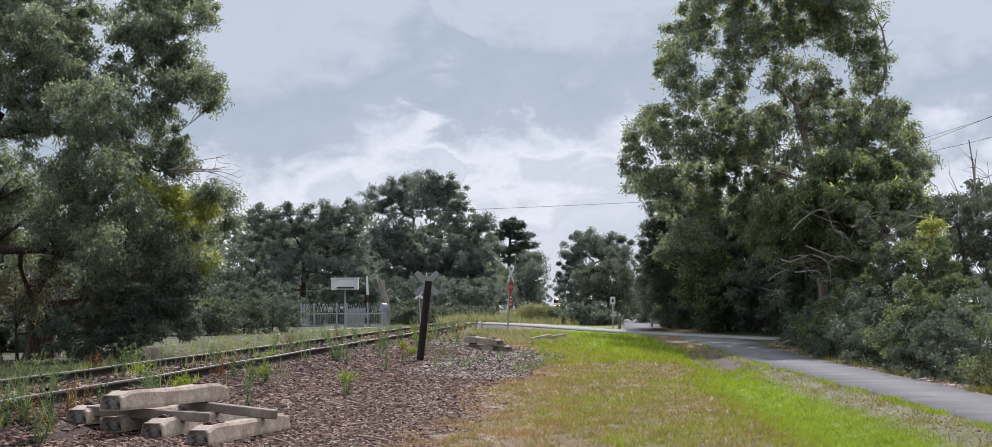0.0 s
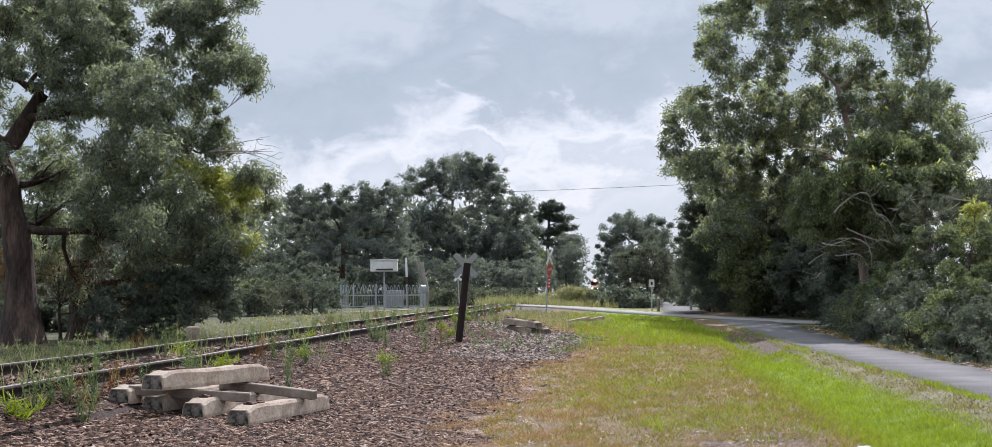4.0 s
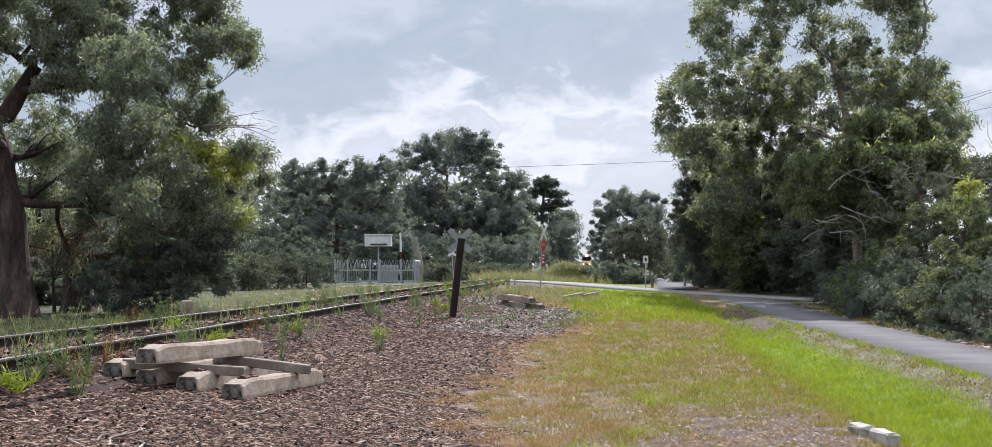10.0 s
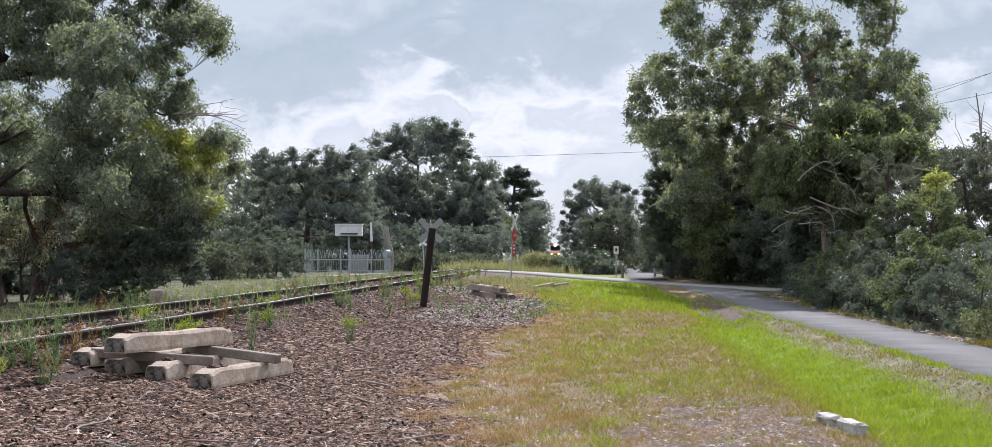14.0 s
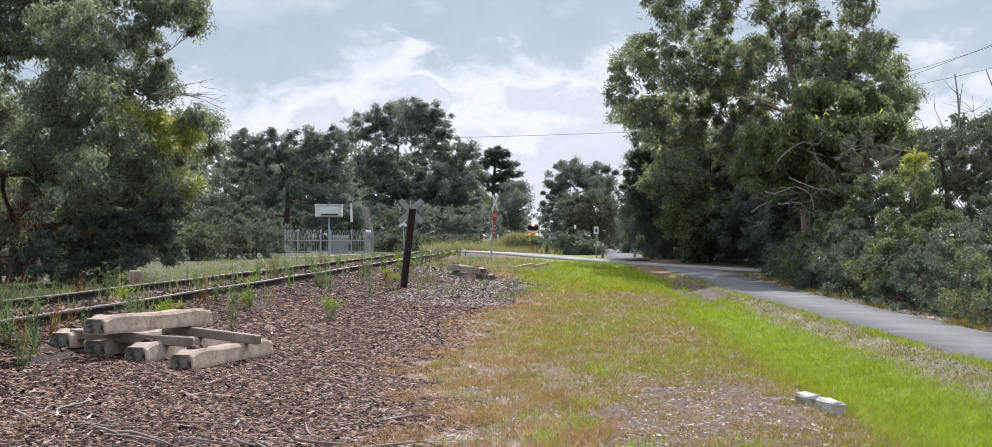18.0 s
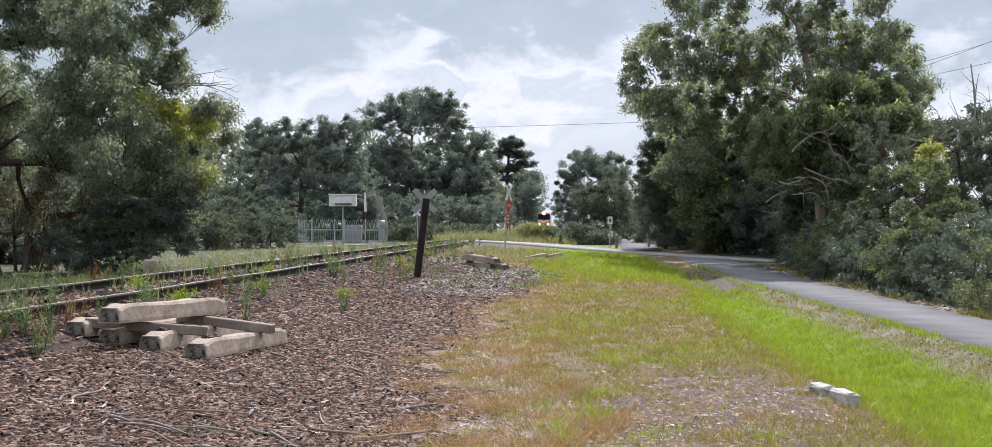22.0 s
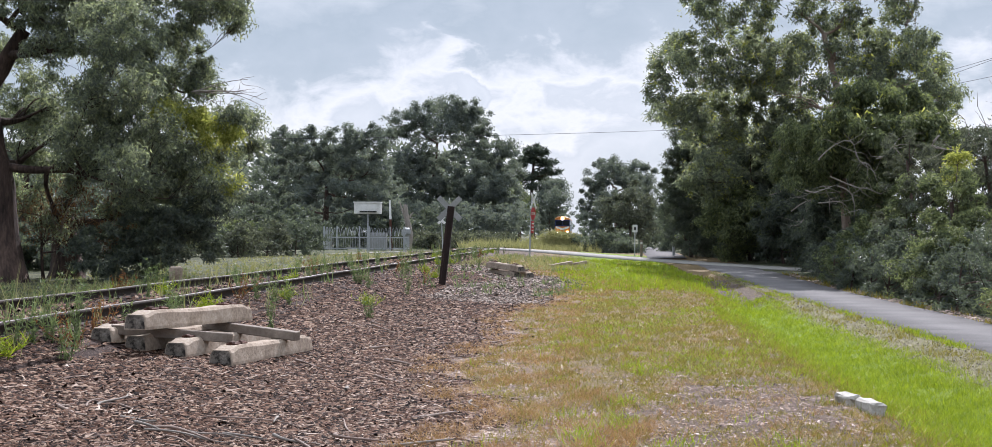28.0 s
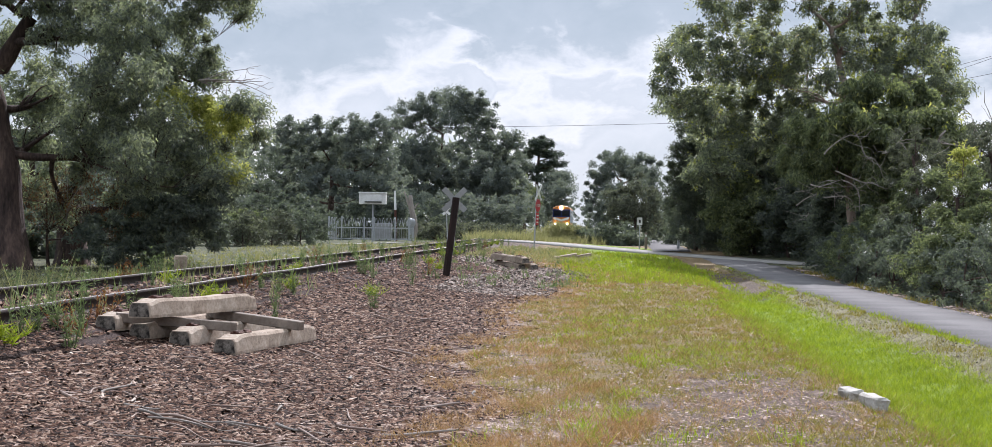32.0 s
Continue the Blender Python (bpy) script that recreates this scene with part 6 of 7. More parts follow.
def far_woods():
    """The wood's deeper rows, too far to tell tree from tree."""
    rng = np.random.default_rng(77)
    pieces = []
    rows = []
    for k in range(46):
        x = -95 + k * 2.0 + rng.uniform(-1, 1)
        rows.append((x, 175 + rng.uniform(-8, 25), 3.2 + 2.2 * rng.random(), 3.4, 3.4))
        rows.append((x, 178 + rng.uniform(-8, 25), 8.0 + 3.0 * rng.random(), 3.2, 3.4) if x < -7 else (x - 30, 190, 4.0, 3, 3))
    for k in range(40):
        y = 105 + 7 * k
        for s in range(2):
            rows.append((15.5 + 0.075 * (y - 100) + rng.uniform(0, 4) + s * 4, y, 3.0 + 3.0 * s + rng.uniform(-0.5, 1.0), 3.4, 3.2))
    for k in range(30):
        rows.append((-40 + k * 6.0 + rng.uniform(-2, 2), 760 + rng.uniform(0, 60), 6.5 + rng.uniform(-2, 3), 8.0, 8.5))
    for k in range(40):
        rows.append((-150 + 3.0 * k, 60 + 0.5 * k + rng.uniform(-5, 8) if k < 40 else 0, 4.0 + rng.uniform(-1, 4), 4.5, 4.5) if k < 22 else (60 + (k - 22) * 5.0, 70 + rng.uniform(-15, 15), 5.0, 6.0, 5.5))
    # the leaf colour carries the painted blue haze of distance
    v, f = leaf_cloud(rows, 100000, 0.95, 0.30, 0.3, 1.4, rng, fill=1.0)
    tagged(new("far_woods", mesh_np("far_woods", v, f, HAZED_LEAF)), "distant dark eucalyptus woods along the line", "woods", kind="stuff")


far_woods()


def dead_tree(name, base, tips, r, label, seed):
    """A bare grey tree: a stem and forked limbs to the tips."""
    rng = np.random.default_rng(seed)
    base = np.array(base, float)
    t = thing(name, tuple(base), label, "dead tree")
    stem = bent(base, tips[0], rng, 0, 0.05, 10)
    part("trunk", mesh_np("trunk", *tube(stem - base, r * np.linspace(1, 0.25, 10), 7), DEAD_WOOD, True), t)
    for tip in tips[1:]:
        s = stem[rng.integers(4, 8)]
        p = bent(s, tip, rng, -0.05, 0.09, 8)
        pieces = [tube(p - base, r * 0.45 * np.linspace(1, 0.2, 8), 6)]
        for _ in range(3):
            q = p[rng.integers(3, 8)]
            e = q + rng.normal(size=3) * (0.4, 0.3, 0.3) + (0, 0, 0.3)
            pieces.append(tube(bent(q, e, rng, 0, 0.1, 5) - base, r * 0.18 * np.linspace(1, 0.2, 5), 5))
        part("limb", mesh_np("limb", *gather(pieces), DEAD_WOOD, True), t)
    return t


dead_tree("dead_tree", (*(14.96, 45.00, 0.44)[:2], 0.1), [(15.21, 45.00, 7.02), (14.54, 45.00, 5.87), (15.79, 45.00, 5.77), (14.12, 45.00, 5.45), (15.48, 45.00, 6.71)], 0.075, "bare grey dead tree rising above the hedge", 1)
dead_tree("dead_tree", (*(17.59, 47.00, 0.17)[:2], 0.1), [(16.98, 47.00, 7.37), (17.48, 47.00, 6.71), (16.50, 47.00, 6.49), (18.02, 47.00, 6.28)], 0.07, "bare grey dead tree rising above the hedge", 2)


def dead_boughs():
    rng = np.random.default_rng(15)
    spots = (((10.44, 51.00, 2.05), (11.86, 49.50, 2.39)), ((11.22, 53.00, 4.11), (12.45, 51.00, 3.59)), ((10.37, 55.00, 2.59), (11.96, 53.00, 3.18)), ((10.63, 36.00, 4.27), (11.47, 36.00, 3.52)), ((11.51, 49.00, 2.38), (11.05, 48.00, 1.14)),
             ((9.98, 64.00, 2.90), (8.46, 66.00, 2.02)), ((10.39, 41.00, 0.93), (10.70, 40.00, -0.36)), ((10.44, 51.00, 3.12), (9.85, 51.00, 1.93)),
             ((9.03, 43.4, 4.01), (10.2, 43.4, 4.27)), ((9.39, 43.4, 3.5), (11.0, 43.4, 2.94)), ((8.62, 43.4, 3.06), (9.63, 43.4, 3.24)), ((9.63, 43.4, 3.2), (10.16, 43.4, 2.25)), ((9.03, 43.4, 2.66), (9.95, 43.4, 2.5)), ((10.2, 43.4, 4.27), (10.76, 43.4, 3.66)), ((10.62, 42.5, 4.02), (11.21, 42.5, 4.41)), ((10.68, 62.0, 3.43), (11.83, 62.0, 3.87)), ((10.93, 61.0, 5.39), (11.93, 61.0, 5.81)))
    for a, b in spots:
        a, b = np.array(a), np.array(b)
        p = bent(a, b, rng, 0.08, 0.2, 9) - a
        t = thing("dead_bough", tuple(a), "pale bare dead bough caught in the shrubs", "branch", "dead boughs in the hedge")
        part("stem", mesh_np("stem", *tube(p, 0.026 * np.linspace(1, 0.35, 9), 6), DEAD_WOOD, True), t)
        for _ in range(7):
            q = p[rng.integers(2, 9)]
            part("twig", mesh_np("twig", *tube(bent(q, q + rng.normal(size=3) * (0.5, 0.3, 0.35), rng, 0, 0.14, 6), 0.011 * np.linspace(1, 0.3, 6), 5), DEAD_WOOD, True), t)



dead_boughs()


def bare_twigs():
    rng = np.random.default_rng(16)
    a = np.array((-9.5, 38.0, 5.55))
    t = thing("bare_branch", tuple(a), "bare dead twigs reaching out of the eucalyptus crown", "branch")
    for e in ((-7.62, 38.0, 5.35), (-7.75, 38.0, 5.56), (-8.01, 38.0, 5.92), (-8.54, 38.0, 5.0), (-7.62, 38.0, 5.18)):
        p = bent(rng.normal(0, 0.05, 3), np.array(e) - a, rng, 0.05, 0.05, 9)
        stem = part("stem", mesh_np("stem", *tube(p, 0.022 * np.linspace(1, 0.25, 9), 5), DEAD_WOOD, True), t)
        for _ in range(4):
            q = p[rng.integers(4, 9)]
            part("twig", mesh_np("twig", *tube(bent(q, q + rng.normal(size=3) * (0.25, 0.15, 0.16) + (0.15, 0, 0.05), rng, 0, 0.1, 5), 0.008 * np.linspace(1, 0.4, 5), 4), DEAD_WOOD, True), stem)
    # a dead leader at the tall eucalyptus's side
    line = [np.array(p) for p in ((16.4, 60.5, 10.92), (16.82, 60.5, 11.82), (16.93, 60.5, 12.91), (16.73, 60.5, 13.91), (16.25, 60.5, 14.97))]
    base = line[0]
    t = thing("bare_branch", tuple(base), "bare dead leader beside the tall eucalyptus crown", "branch")
    spine = np.concatenate([bent(p, q, rng, 0, 0.05, 5)[:-1] for p, q in zip(line[:-1], line[1:])] + [line[-1:]])
    part("stem", mesh_np("stem", *tube(spine - base, np.linspace(0.10, 0.02, 17), 6), DEAD_WOOD, True), t)
    for p, e in ((line[1], (0.25, 0, 0.9)), (line[2], (0.3, 0, 0.5)), (line[3], (0.35, 0, 0.35))):
        part("twig", mesh_np("twig", *tube(bent(p - base, p - base + np.array(e), rng, 0, 0.08, 5), np.linspace(0.045, 0.012, 5), 5), DEAD_WOOD, True), t)


bare_twigs()


def dead_brush():
    rng = np.random.default_rng(18)
    for lobes in (((-13.1, 37.5, 2.3, 0.6, 0.6), (-12.2, 37.5, 2.8, 0.5, 0.45)), ((-15.0, 36.6, 2.5, 0.6, 0.5), (-14.5, 36.6, 1.6, 0.5, 0.4)), ((-11.9, 38.2, 1.5, 0.65, 0.5),)):
        v, f = leaf_cloud(lobes, 1200, 0.13, 0.014, 0.6, 0.4, rng, fill=0.9)
        pieces = []
        c = np.array(lobes[0][:3])
        for _ in range(9):
            e = c + rng.normal(size=3) * (0.5, 0.4, 0.5)
            pieces.append(tube(bent(c - (0, 0, 0.7), e, rng, 0, 0.1, 6), 0.014 * np.linspace(1, 0.3, 6), 5))
        t = thing("dead_brush", tuple(c), "reddish brown dead leaves and twigs hanging by the trunks", "dead branch", "dead brush by the trunks")
        part("twig_tangle", mesh_np("twig_tangle", gather(pieces)[0] - c, gather(pieces)[1], DEAD_WOOD), t)
        part("dead_foliage", mesh_np("dead_foliage", v - c, f, DEAD_LEAF), t, "withered brown leaves")


dead_brush()


def dead_fern():
    rng = np.random.default_rng(19)
    x, y, _ = (8.85, 24.50, 0.19)
    g = ground_at(x, y)
    t = thing("dead_fern", (x, y, g), "rust-red dead bracken at the hedge's foot beside the path", "fern", "dead bracken")
    for k in range(9):
        e = np.array((rng.normal(0, 0.28), rng.normal(0, 0.25), rng.uniform(0.3, 0.62)))
        p = bent((0, 0, -0.03), e, rng, 0.15, 0.05, 8)
        side = []
        for q in p[2:]:
            for s in (-1, 1):
                d = np.array((s * rng.uniform(0.08, 0.14), rng.normal(0, 0.04), -0.03))
                w = np.array((0.0, 0.012, 0.006))
                side.append(np.stack([q, q + d * 0.5 + w, q + d, q + d * 0.5 - w]))
        v = np.concatenate(side)
        v1, f1 = tube(p, 0.006 * np.linspace(1, 0.3, 8), 4)
        part("frond", mesh_np("frond", *gather([(v1, f1), (v, np.arange(len(v)).reshape(-1, 4))]), RED_WEED), t)
    for dx, dy in ((0.5, -0.9), (-0.25, 0.9)):
        copy_thing(t, pose(x + dx, y + dy, ground_at(x + dx, y + dy), 0, 0, 80 * dx + 40))


dead_fern()


# ---- weeds ----
def weed(name, mat, height, stems, leaf_l, leaf_w, n, spread, label, seed, stem_mat=None):
    rng = np.random.default_rng(seed)
    t = thing(name, (0, 0, 0), label, "weed", "weeds along the rails")
    pieces, lv = [], []
    for _ in range(stems):
        top = np.array((rng.normal(0, spread), rng.normal(0, spread), height * rng.uniform(0.6, 1.05)))
        p = bent((rng.normal(0, 0.02), rng.normal(0, 0.02), -0.05), top, rng, 0, 0.06, 7)
        pieces.append(tube(p, 0.006 * np.linspace(1, 0.4, 7), 4))
        k = rng.integers(1, 7, n // stems)
        c = p[k] + rng.normal(0, 0.012, (len(k), 3))
        a = rng.normal(size=(len(k), 3))
        a[:, 2] = np.abs(a[:, 2]) * 0.8 + 0.25
        a /= np.linalg.norm(a, axis=1)[:, None]
        w = np.cross(a, rng.normal(size=(len(k), 3)))
        w /= np.linalg.norm(w, axis=1)[:, None]
        ln = leaf_l * rng.uniform(0.5, 1.2, (len(k), 1))
        lv.append(np.stack([c, c + a * ln * 0.4 + w * leaf_w, c + a * ln, c + a * ln * 0.4 - w * leaf_w], 1).reshape(-1, 3))
    tagged(part("stem_growth", mesh_np("stem_growth", *gather(pieces), stem_mat or mat), t), kind="stuff")
    v = np.concatenate(lv)
    tagged(part("foliage", mesh_np("foliage", v, np.arange(len(v)).reshape(-1, 4), mat), t), kind="stuff")
    return t


def make_weeds():
    kinds = (
        (weed("tall_weed", WEED_LEAF, 0.55, 5, 0.07, 0.005, 200, 0.07, "tall grey-green feathery weed between the rails", 1), 0.40),
        (weed("tall_weed", WEED_LEAF, 0.36, 6, 0.07, 0.005, 200, 0.09, "grey-green weed beside the rail", 2), 0.30),
        (weed("rusty_weed", RED_WEED, 0.34, 6, 0.05, 0.006, 220, 0.10, "rusty brown dried weed beside the rail", 3), 0.14),
        (weed("grass_tuft", LIME_GRASS, 0.15, 14, 0.13, 0.005, 200, 0.11, "bright yellow-green grass tuft beside the rail", 4), 0.16),
    )
    rng = random.Random(12)
    spots = []
    for _ in range(100):
        y = 11.5 + 60 * rng.random() ** 1.2
        d = rng.choice((-1.25, -0.4, 0.0, 0.4, 1.15, 1.25, 1.3, 1.5)) + rng.uniform(-0.15, 0.15)
        spots.append((track_x(y) + d, y))
    spots += [(track_x(y) - rng.uniform(1.8, 3.4), y) for y in [13 + 0.9 * k for k in range(24)]]
    spots += [(track_x(y) + rng.uniform(1.8, 3.2), y) for y in (18, 21.5, 24, 28, 33, 36, 39, 44, 47, 50)]
    used = set()
    for x, y in spots:
        u = rng.random()
        for k, (w, p) in enumerate(kinds):
            u -= p
            if u < 0 or k == 3:
                break
        s = 1.0
        m = pose(x, y, ground_at(x, y) + 0.01, rng.uniform(-6, 6), rng.uniform(-6, 6), rng.uniform(0, 360))
        if k not in used:
            used.add(k)
            w.matrix_basis = m
        else:
            copy_thing(w, m)


make_weeds()


def fallen_sticks():
    rng = np.random.default_rng(25)
    for k in range(56):
        y = rng.uniform(8.3, 10.6) if k < 26 else rng.uniform(9, 22)
        x = rng.uniform(-4.0 + 0.04 * y, -0.5)
        n = rng.uniform(0.25, 0.8) if k < 26 else rng.uniform(0.2, 0.55)
        th = rng.normal(0, 0.9)
        p = bent((x, y, 0), (x + n * math.cos(th), y + n * math.sin(th), 0), rng, 0, 0.13, 9)
        p[:, 2] = ground_z(p[:, 0], p[:, 1]) + 0.03 + 0.02 * np.sin(np.linspace(0, 3, 9) + k)
        r = rng.uniform(0.006, 0.016)
        tagged(new("fallen_stick", mesh_np("fallen_stick", *tube(p, r * np.linspace(1, 0.4, 9), 6), (PALE_BARK, PALE_BARK, DEAD_WOOD)[k % 3], True)), "pale fallen eucalyptus stick lying on the ballast", "stick", "fallen sticks")


fallen_sticks()


# ---- loose ground cover ----
def stones(name, n, xfun, y0, y1, size, mat, label, seed, flat=0.55, longer=1.5):
    """Loose angular stones lying on the ground, thinning out with distance."""
    rng = np.random.default_rng(seed)
    y = 1 / (1 / y1 + (1 / y0 - 1 / y1) * rng.random(n))
    lo, hi = xfun(y)
    x = lo + (hi - lo) * rng.random(n)
    z = ground_z(x, y)
    s = size * (0.5 + 1.0 * rng.random(n)) * (0.75 + y / 45)
    base = np.array([(1, 0, 0), (0, 1, 0), (-1, 0, 0), (0, -1, 0), (0, 0, 1), (0, 0, -1)], float)
    v = np.repeat(base[None], n, 0) * (0.6 + 0.8 * rng.random((n, 6, 1))) + rng.normal(0, 0.18, (n, 6, 3))
    v *= np.stack([s * longer, s, s * flat], 1)[:, None] * 0.5
    th = rng.random(n) * 2 * np.pi
    tilt = rng.normal(0, 0.35 if longer < 2 else 0.13, n)
    c, si = np.cos(th)[:, None], np.sin(th)[:, None]
    zz = v[..., 2] + v[..., 0] * np.sin(tilt)[:, None]
    v = np.stack([v[..., 0] * c - v[..., 1] * si, v[..., 0] * si + v[..., 1] * c, zz], -1)
    v += np.stack([x, y, z + s * flat * 0.22 + 0.006], 1)[:, None]
    v = v[:, :5]
    tri = np.array([(0, 1, 4), (1, 2, 4), (2, 3, 4), (3, 0, 4)])
    f = (tri[None] + 5 * np.arange(n)[:, None, None]).reshape(-1, 3)
    tagged(new(name, mesh_np(name, v.reshape(-1, 3), f, mat)), label, "ballast", kind="stuff")


stones("ballast_stones", 40000, lambda y: (track_x(y) + 0.9, ballast_edge(y) + 0.2), 7.5, 75.0, 0.031, BALLAST, "dark brown loose ballast stones beside the track", 21)
stones("bark_chips", 86000, lambda y: (track_x(y) + 1.0, ballast_edge(y) + 0.25 + 0.45 * np.sin(y * 2.1) ** 2), 7.5, 50.0, 0.0145, BALLAST, "brown bark chips strewn over the ballast", 27, 1.05, 4.8)
stones("ballast_stones", 9000, lambda y: (track_x(y) - 2.2, track_x(y) + 0.9), 10.0, 90.0, 0.055, BALLAST, "ballast stones between and beyond the rails", 22)
stones("grey_gravel", 8000, lambda y: (ballast_edge(y) - 2.2, ballast_edge(y) + 0.3), 28.0, 48.0, 0.04, GREY_STONE, "pale grey crushed stones", 23)
stones("bark_litter", 9000, lambda y: (track_x(y) + 2.0, ballast_edge(y) + 0.5), 7.5, 24.0, 0.024, LITTER, "shed bark strips and leaf litter", 24, 0.3, 4.2)
stones("bark_strips", 1500, lambda y: (track_x(y) + 1.6, ballast_edge(y) + 0.3), 8.0, 15.0, 0.030, LITTER, "pale strips of shed bark lying on the dark chips", 49, 0.3, 6.5)
stones("pale_litter", 20000, lambda y: (ballast_edge(y) - 0.8, ballast_edge(y) + 1.3), 7.8, 26.0, 0.017, LITTER, "pale shed bark and dry leaf litter at the ballast's edge", 28, 0.4, 4.0)
stones("edge_litter", 4200, lambda y: (path_edges(y)[1] - 0.12, path_edges(y)[1] + 0.6), 16.0, 50.0, 0.03, LITTER, "brown leaf litter along the hedge's foot", 29, 0.35, 2.6)
stones("verge_gravel", 7000, lambda y: (path_edges(y)[0] - verge_width(y), path_edges(y)[0] - 0.02), 12.0, 48.0, 0.022, TAN_STONE, "fine tan grit along the path's edge", 25)
stones("leaf_litter", 5200, lambda y: (0.1 + 0 * y, 2.9 + 0 * y), 8.6, 16.0, 0.017, LITTER, "pale curled dry leaves and bark on bare soil in the turf", 26, 0.4, 3.2)
stones("leaf_litter", 9000, lambda y: (ballast_edge(y) - 0.2, path_edges(y)[0] - 2.4), 8.5, 34.0, 0.014, LITTER, "dry leaves and twigs scattered in the turf", 48, 0.3, 3.0)


def blades(name, n, xfun, y0, y1, length, width, mat, label, seed, tuft=6, keep=None, lean=0.45):
    """Grass blades in small tufts, thinning out with distance and growing broader there."""
    rng = np.random.default_rng(seed)
    m = n // tuft
    y = 1 / (1 / y1 + (1 / y0 - 1 / y1) * rng.random(m))
    lo, hi = xfun(y)
    x = lo + (hi - lo) * rng.random(m)
    if keep is not None:
        k = keep(x, y, rng)
        x, y = x[k], y[k]
    k = road_near(x, y)[0] > 1.9
    x, y = x[k], y[k]
    m = len(x)
    x, y = np.repeat(x, tuft) + rng.normal(0, 0.05, m * tuft), np.repeat(y, tuft) + rng.normal(0, 0.06, m * tuft)
    h = np.repeat(0.5 + rng.random(m), tuft) * (0.5 + rng.random(m * tuft)) * length
    wd = width * 1.25 * (0.7 + 0.6 * rng.random(m * tuft)) * np.clip(y / 16, 0.8, 3.0)
    z = ground_z(x, y)
    p = np.stack([x, y, z - 0.01], 1)
    th = rng.random(len(x)) * 2 * np.pi
    side = np.stack([np.cos(th), np.sin(th), 0 * th], 1) * wd[:, None]
    bend = rng.normal(0, lean, (len(x), 2)) * h[:, None]
    tip = p + np.concatenate([bend, h[:, None]], 1)
    v = np.stack([p - side, p + side, tip], 1).reshape(-1, 3)
    f = np.arange(len(v)).reshape(-1, 3)
    tagged(new(name, mesh_np(name, v, f, mat)), label, "grass", kind="stuff")


def patchy(scale, cut, seed):
    def keep(x, y, rng):
        w = np.sin(x * scale + seed) * np.sin(y * scale * 0.63 + 2 * seed) + 0.6 * np.sin(x * scale * 2.3 - y * scale * 1.1 + seed)
        return w + rng.normal(0, 0.35, len(x)) > cut
    return keep


def bare_soil(x, y):
    return np.exp(-((x - 1.5) / 1.2) ** 2 - ((y - 11.5) / 3.2) ** 2)


def turf_keep(x, y, rng):
    """Closed towards the road, patchy and thin near by, gone from the bare soil."""
    w = 0.5 * np.sin(x * 1.5 + 1) * np.sin(y * 0.95 + 2) + 0.5 * np.sin(x * 5.4 - y * 3.6 + 1) * np.sin(x * 2.9 + y * 4.4)
    return w + rng.normal(0, 0.4, len(x)) > -0.1 - 0.8 * sstep(10, 22, y) + 0.65 * bare_soil(x, y)


def tufted(x, y, rng):
    """A few dense green patches on the bare soil."""
    near = [np.exp(-((x - cx) / r) ** 2 - ((y - cy) / (2.2 * r)) ** 2) for cx, cy, r in ((1.15, 15.6, 0.22), (0.85, 12.5, 0.13), (0.66, 11.0, 0.17), (1.55, 15.4, 0.12), (0.35, 10.3, 0.2), (1.9, 10.1, 0.15))]
    return rng.random(len(x)) < np.max(near, axis=0)


def ditch(x, y, rng):
    """Dense in the ditch's bottom, thinner towards its sides."""
    c = path_edges(y)[0] - verge_width(y) - 0.58
    return rng.random(len(x)) < np.exp(-((x - c + 0.1) / 0.86) ** 6)


blades("bright_grass", 96000, lambda y: (path_edges(y)[0] - verge_width(y) - 1.9, path_edges(y)[0] - verge_width(y) + 0.25), 9.0, 36.0, 0.055, 0.0045, LIME_GRASS, "bright green grass in the shallow ditch", 31, tuft=9, keep=ditch, lean=0.75)
blades("bright_grass", 14000, lambda y: (0.8 + 0 * y, 5.8 + 0 * y), 34.0, 64.0, 0.09, 0.004, LIME_GRASS, "bright green grass before the road", 39)
blades("olive_grass", 130000, lambda y: (ballast_edge(y) + 0.5, path_edges(y)[0] - verge_width(y) - 1.0), 9.0, 62.0, 0.045, 0.0045, OLIVE_GRASS, "short olive-green turf", 32, keep=turf_keep, lean=0.9)
blades("dry_grass", 90000, lambda y: (ballast_edge(y) - 0.1, ballast_edge(y) + 1.7), 9.0, 60.0, 0.045, 0.004, DRY_GRASS, "dry orange-brown grass along the stones", 33, keep=patchy(3.9, 0.0, 2.0), lean=0.9)
blades("dry_grass", 40000, lambda y: (ballast_edge(y) + 1.0, path_edges(y)[0] - verge_width(y) - 1.2), 9.0, 40.0, 0.04, 0.004, DRY_GRASS, "dry red-brown grass among the turf", 34, keep=patchy(4.5, 0.1, 4.2), lean=1.0)
blades("bright_grass", 14000, lambda y: (ballast_edge(y) + 0.4, path_edges(y)[0] - 2.2), 9.0, 34.0, 0.07, 0.005, LIME_GRASS, "bright green tufts in the turf", 35, keep=patchy(3.6, 1.0, 0.4))
blades("green_tufts", 9000, lambda y: (0.3 + 0 * y, 2.0 + 0 * y), 9.6, 17.0, 0.085, 0.005, LIME_GRASS, "bright green tufts on the bare soil", 50, tuft=8, keep=tufted, lean=0.7)
blades("crossing_grass", 7000, lambda y: (-4.5 + 0 * y, 4.2 + 0 * y), 83.0, 93.0, 0.42, 0.006, STRAW, "pale rough grass beyond the crossing", 51, lean=0.35)
blades("verge_straw", 12000, lambda y: (path_edges(y)[0] - verge_width(y) - 0.2, path_edges(y)[0] + 0.02), 11.0, 52.0, 0.045, 0.004, STRAW, "dry pale grass on the path's verge", 38)
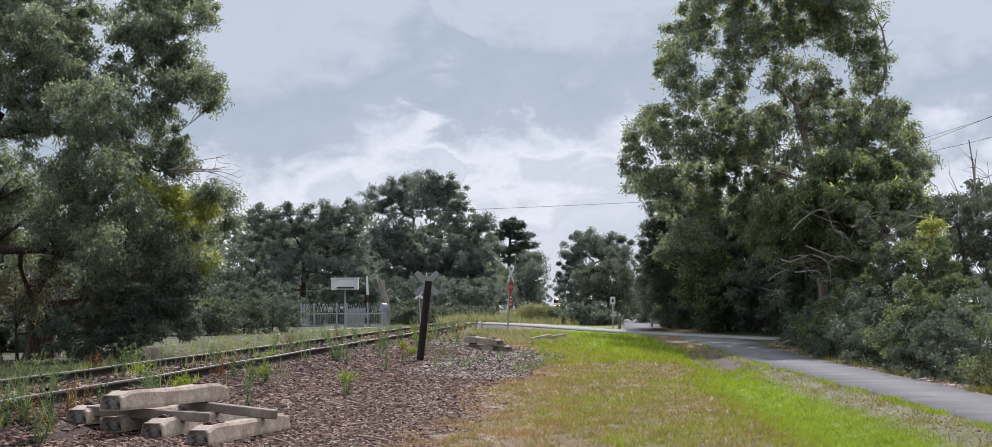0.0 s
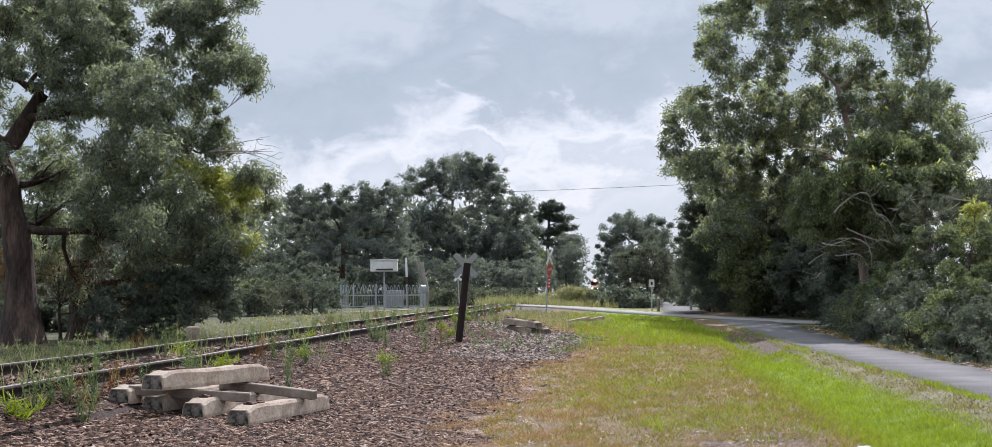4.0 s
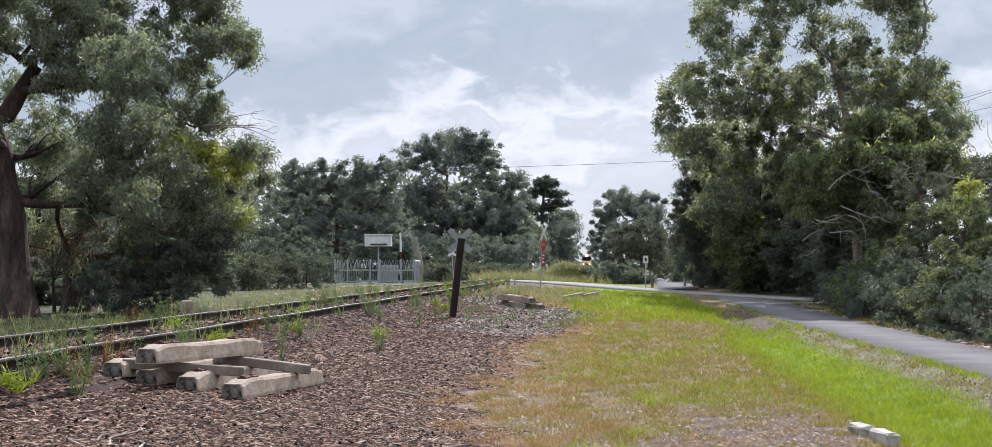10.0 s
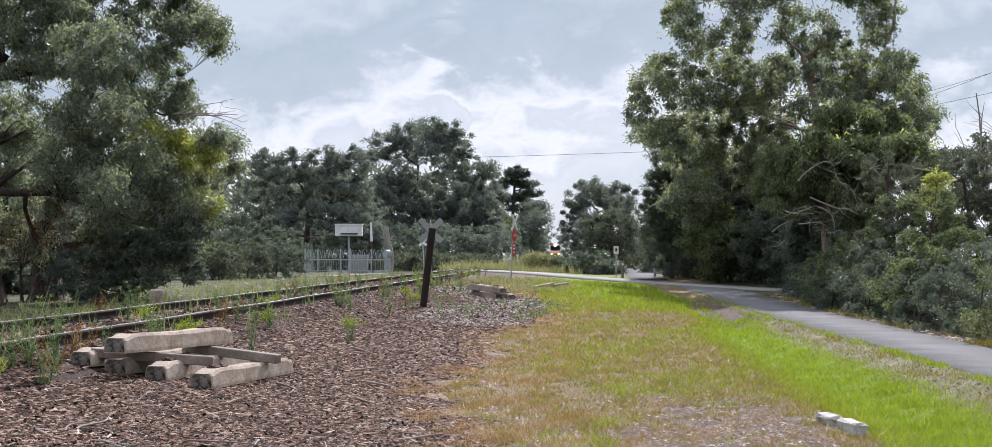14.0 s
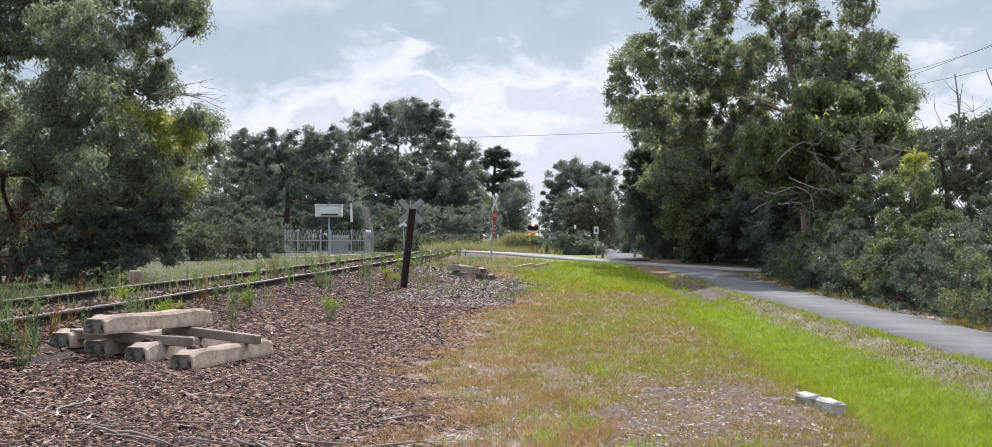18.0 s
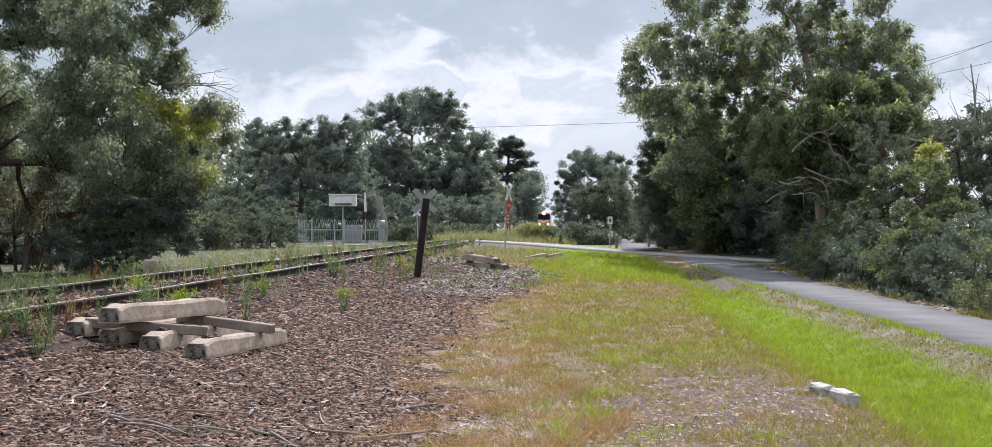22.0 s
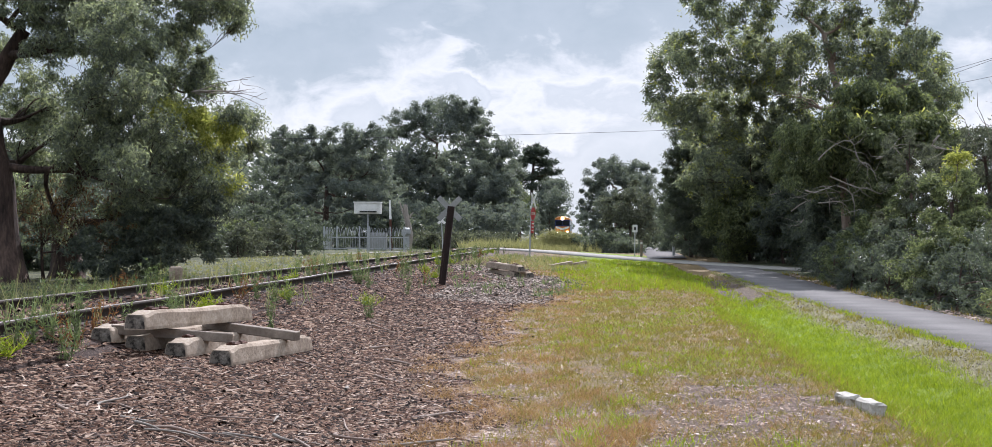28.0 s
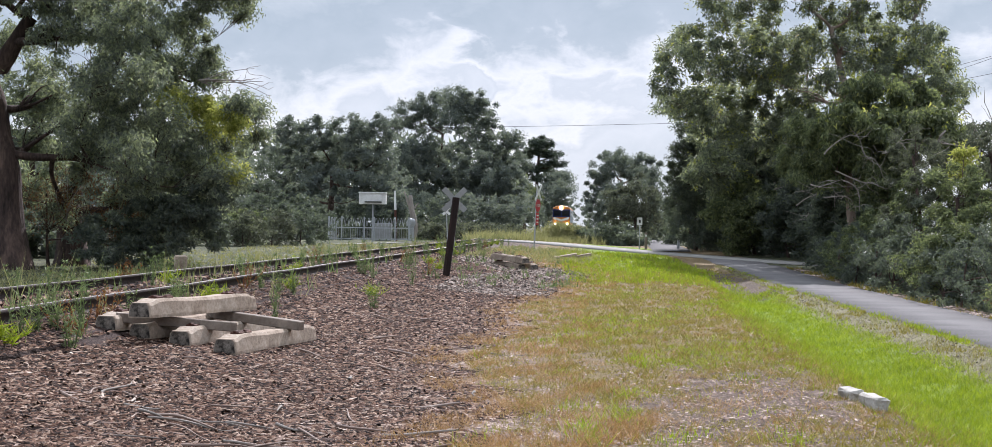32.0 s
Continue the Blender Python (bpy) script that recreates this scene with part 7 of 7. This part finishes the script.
blades("verge_grass", 9000, lambda y: (path_edges(y)[0] - 0.9, path_edges(y)[0] + 0.03), 12.0, 52.0, 0.05, 0.005, OLIVE_GRASS, "sparse grass on the path's verge", 36, keep=patchy(3.0, 0.0, 0.9))
blades("edge_grass", 5000, lambda y: (path_edges(y)[1] - 0.02, path_edges(y)[1] + 0.5), 16.0, 50.0, 0.10, 0.005, OLIVE_GRASS, "rough grass between the path and the hedge", 46, keep=patchy(1.7, 0.1, 0.6))
blades("path_fringe", 9000, lambda y: (path_edges(y)[0] - 0.18, path_edges(y)[0] + 0.05), 12.0, 50.0, 0.06, 0.005, LIME_GRASS, "green fringe of grass along the path's edge", 47, keep=patchy(2.4, -0.2, 0.8))
blades("rough_grass", 5000, lambda y: (track_x(y) + 1.6, 2.4 + 0 * y), 46.0, 68.0, 0.11, 0.005, STRAW, "rough pale grass and weeds before the crossing", 41, lean=0.5)
blades("rough_weeds", 4200, lambda y: (track_x(y) + 1.4, 1.2 + 0 * y), 30.0, 66.0, 0.18, 0.005, WEED_LEAF, "grey-green weeds among the gravel", 42, keep=patchy(2.2, 0.6, 0.7), lean=0.4)
blades("green_turf", 26000, lambda y: (ballast_edge(y) + 1.0, path_edges(y)[0] - verge_width(y) - 1.2), 15.0, 52.0, 0.05, 0.0045, LIME_GRASS, "yellow-green turf towards the road", 43, keep=patchy(0.9, 0.05, 1.3), lean=0.7)
blades("tall_weeds", 1500, lambda y: (track_x(y) - 2.2, track_x(y) + 1.5), 12.0, 70.0, 0.34, 0.0045, WEED_LEAF, "tall thin grey-green weeds along the rails", 44, tuft=5, keep=patchy(2.7, 0.2, 1.9), lean=0.22)
blades("tall_stalks", 900, lambda y: (track_x(y) - 2.6, track_x(y) + 1.6), 12.0, 76.0, 0.38, 0.004, STRAW, "tall dry stalks along the rails", 45, tuft=4, keep=patchy(2.1, 0.2, 0.2), lean=0.25)
blades("line_side_turf", 14000, lambda y: (track_x(y) - 9.5, track_x(y) - 2.2), 24.0, 84.0, 0.075, 0.006, STRAW, "yellow-green grass on the far side of the line", 40, lean=0.6)
blades("line_side_grass", 8000, lambda y: (track_x(y) - 6.5, track_x(y) - 1.5), 18.0, 78.0, 0.17, 0.006, STRAW, "pale rough grass on the far side of the line", 37, keep=patchy(1.4, 0.1, 0.3))



def loose_stones():
    """The nearest ballast stones, each a piece of its own."""
    rng = np.random.default_rng(91)
    shapes = []
    for k in range(10):
        bm = bmesh.new()
        bmesh.ops.create_icosphere(bm, subdivisions=1, radius=0.5)
        for v in bm.verts:
            v.co = Vector((v.co.x * 2.6, v.co.y * 0.9, v.co.z * 0.5)) * float(rng.uniform(0.6, 1.3))
        me = mesh_bm("stone", bm, BALLAST_PIECE)
        shapes.append(me)
    for k in range(290):
        y = 8.2 + 6 * rng.random() ** 1.3
        x = rng.uniform(-4.1 + 0.05 * y, -1.35)
        s = rng.uniform(0.024, 0.042)
        m = pose(x, y, ground_at(x, y) + s * 0.3, rng.uniform(-20, 20), rng.uniform(-20, 20), rng.uniform(0, 360)) @ Matrix.Diagonal((s, s, s, 1))
        part("stone", shapes[k % 10], GROUND, m=m)


BALLAST_PIECE = material("ballast_piece", ((0.2, (0.03, 0.017, 0.013)), (0.5, (0.13, 0.076, 0.056)), (0.8, (0.32, 0.23, 0.18))), 1.5, 0.9, bump=0.3, per_object=0.5)
loose_stones()


def motions():
    rows = []
    for t in (0, 4, 8, 12, 16, 20, 24, 28, 32):
        y = 223 + 10.0 * (32 - t)
        rows.append((t, pose(track_x(y), y, RAIL_TOP_Z, 0, 0, -2.63)))
    walk(TRAIN, rows)


motions()
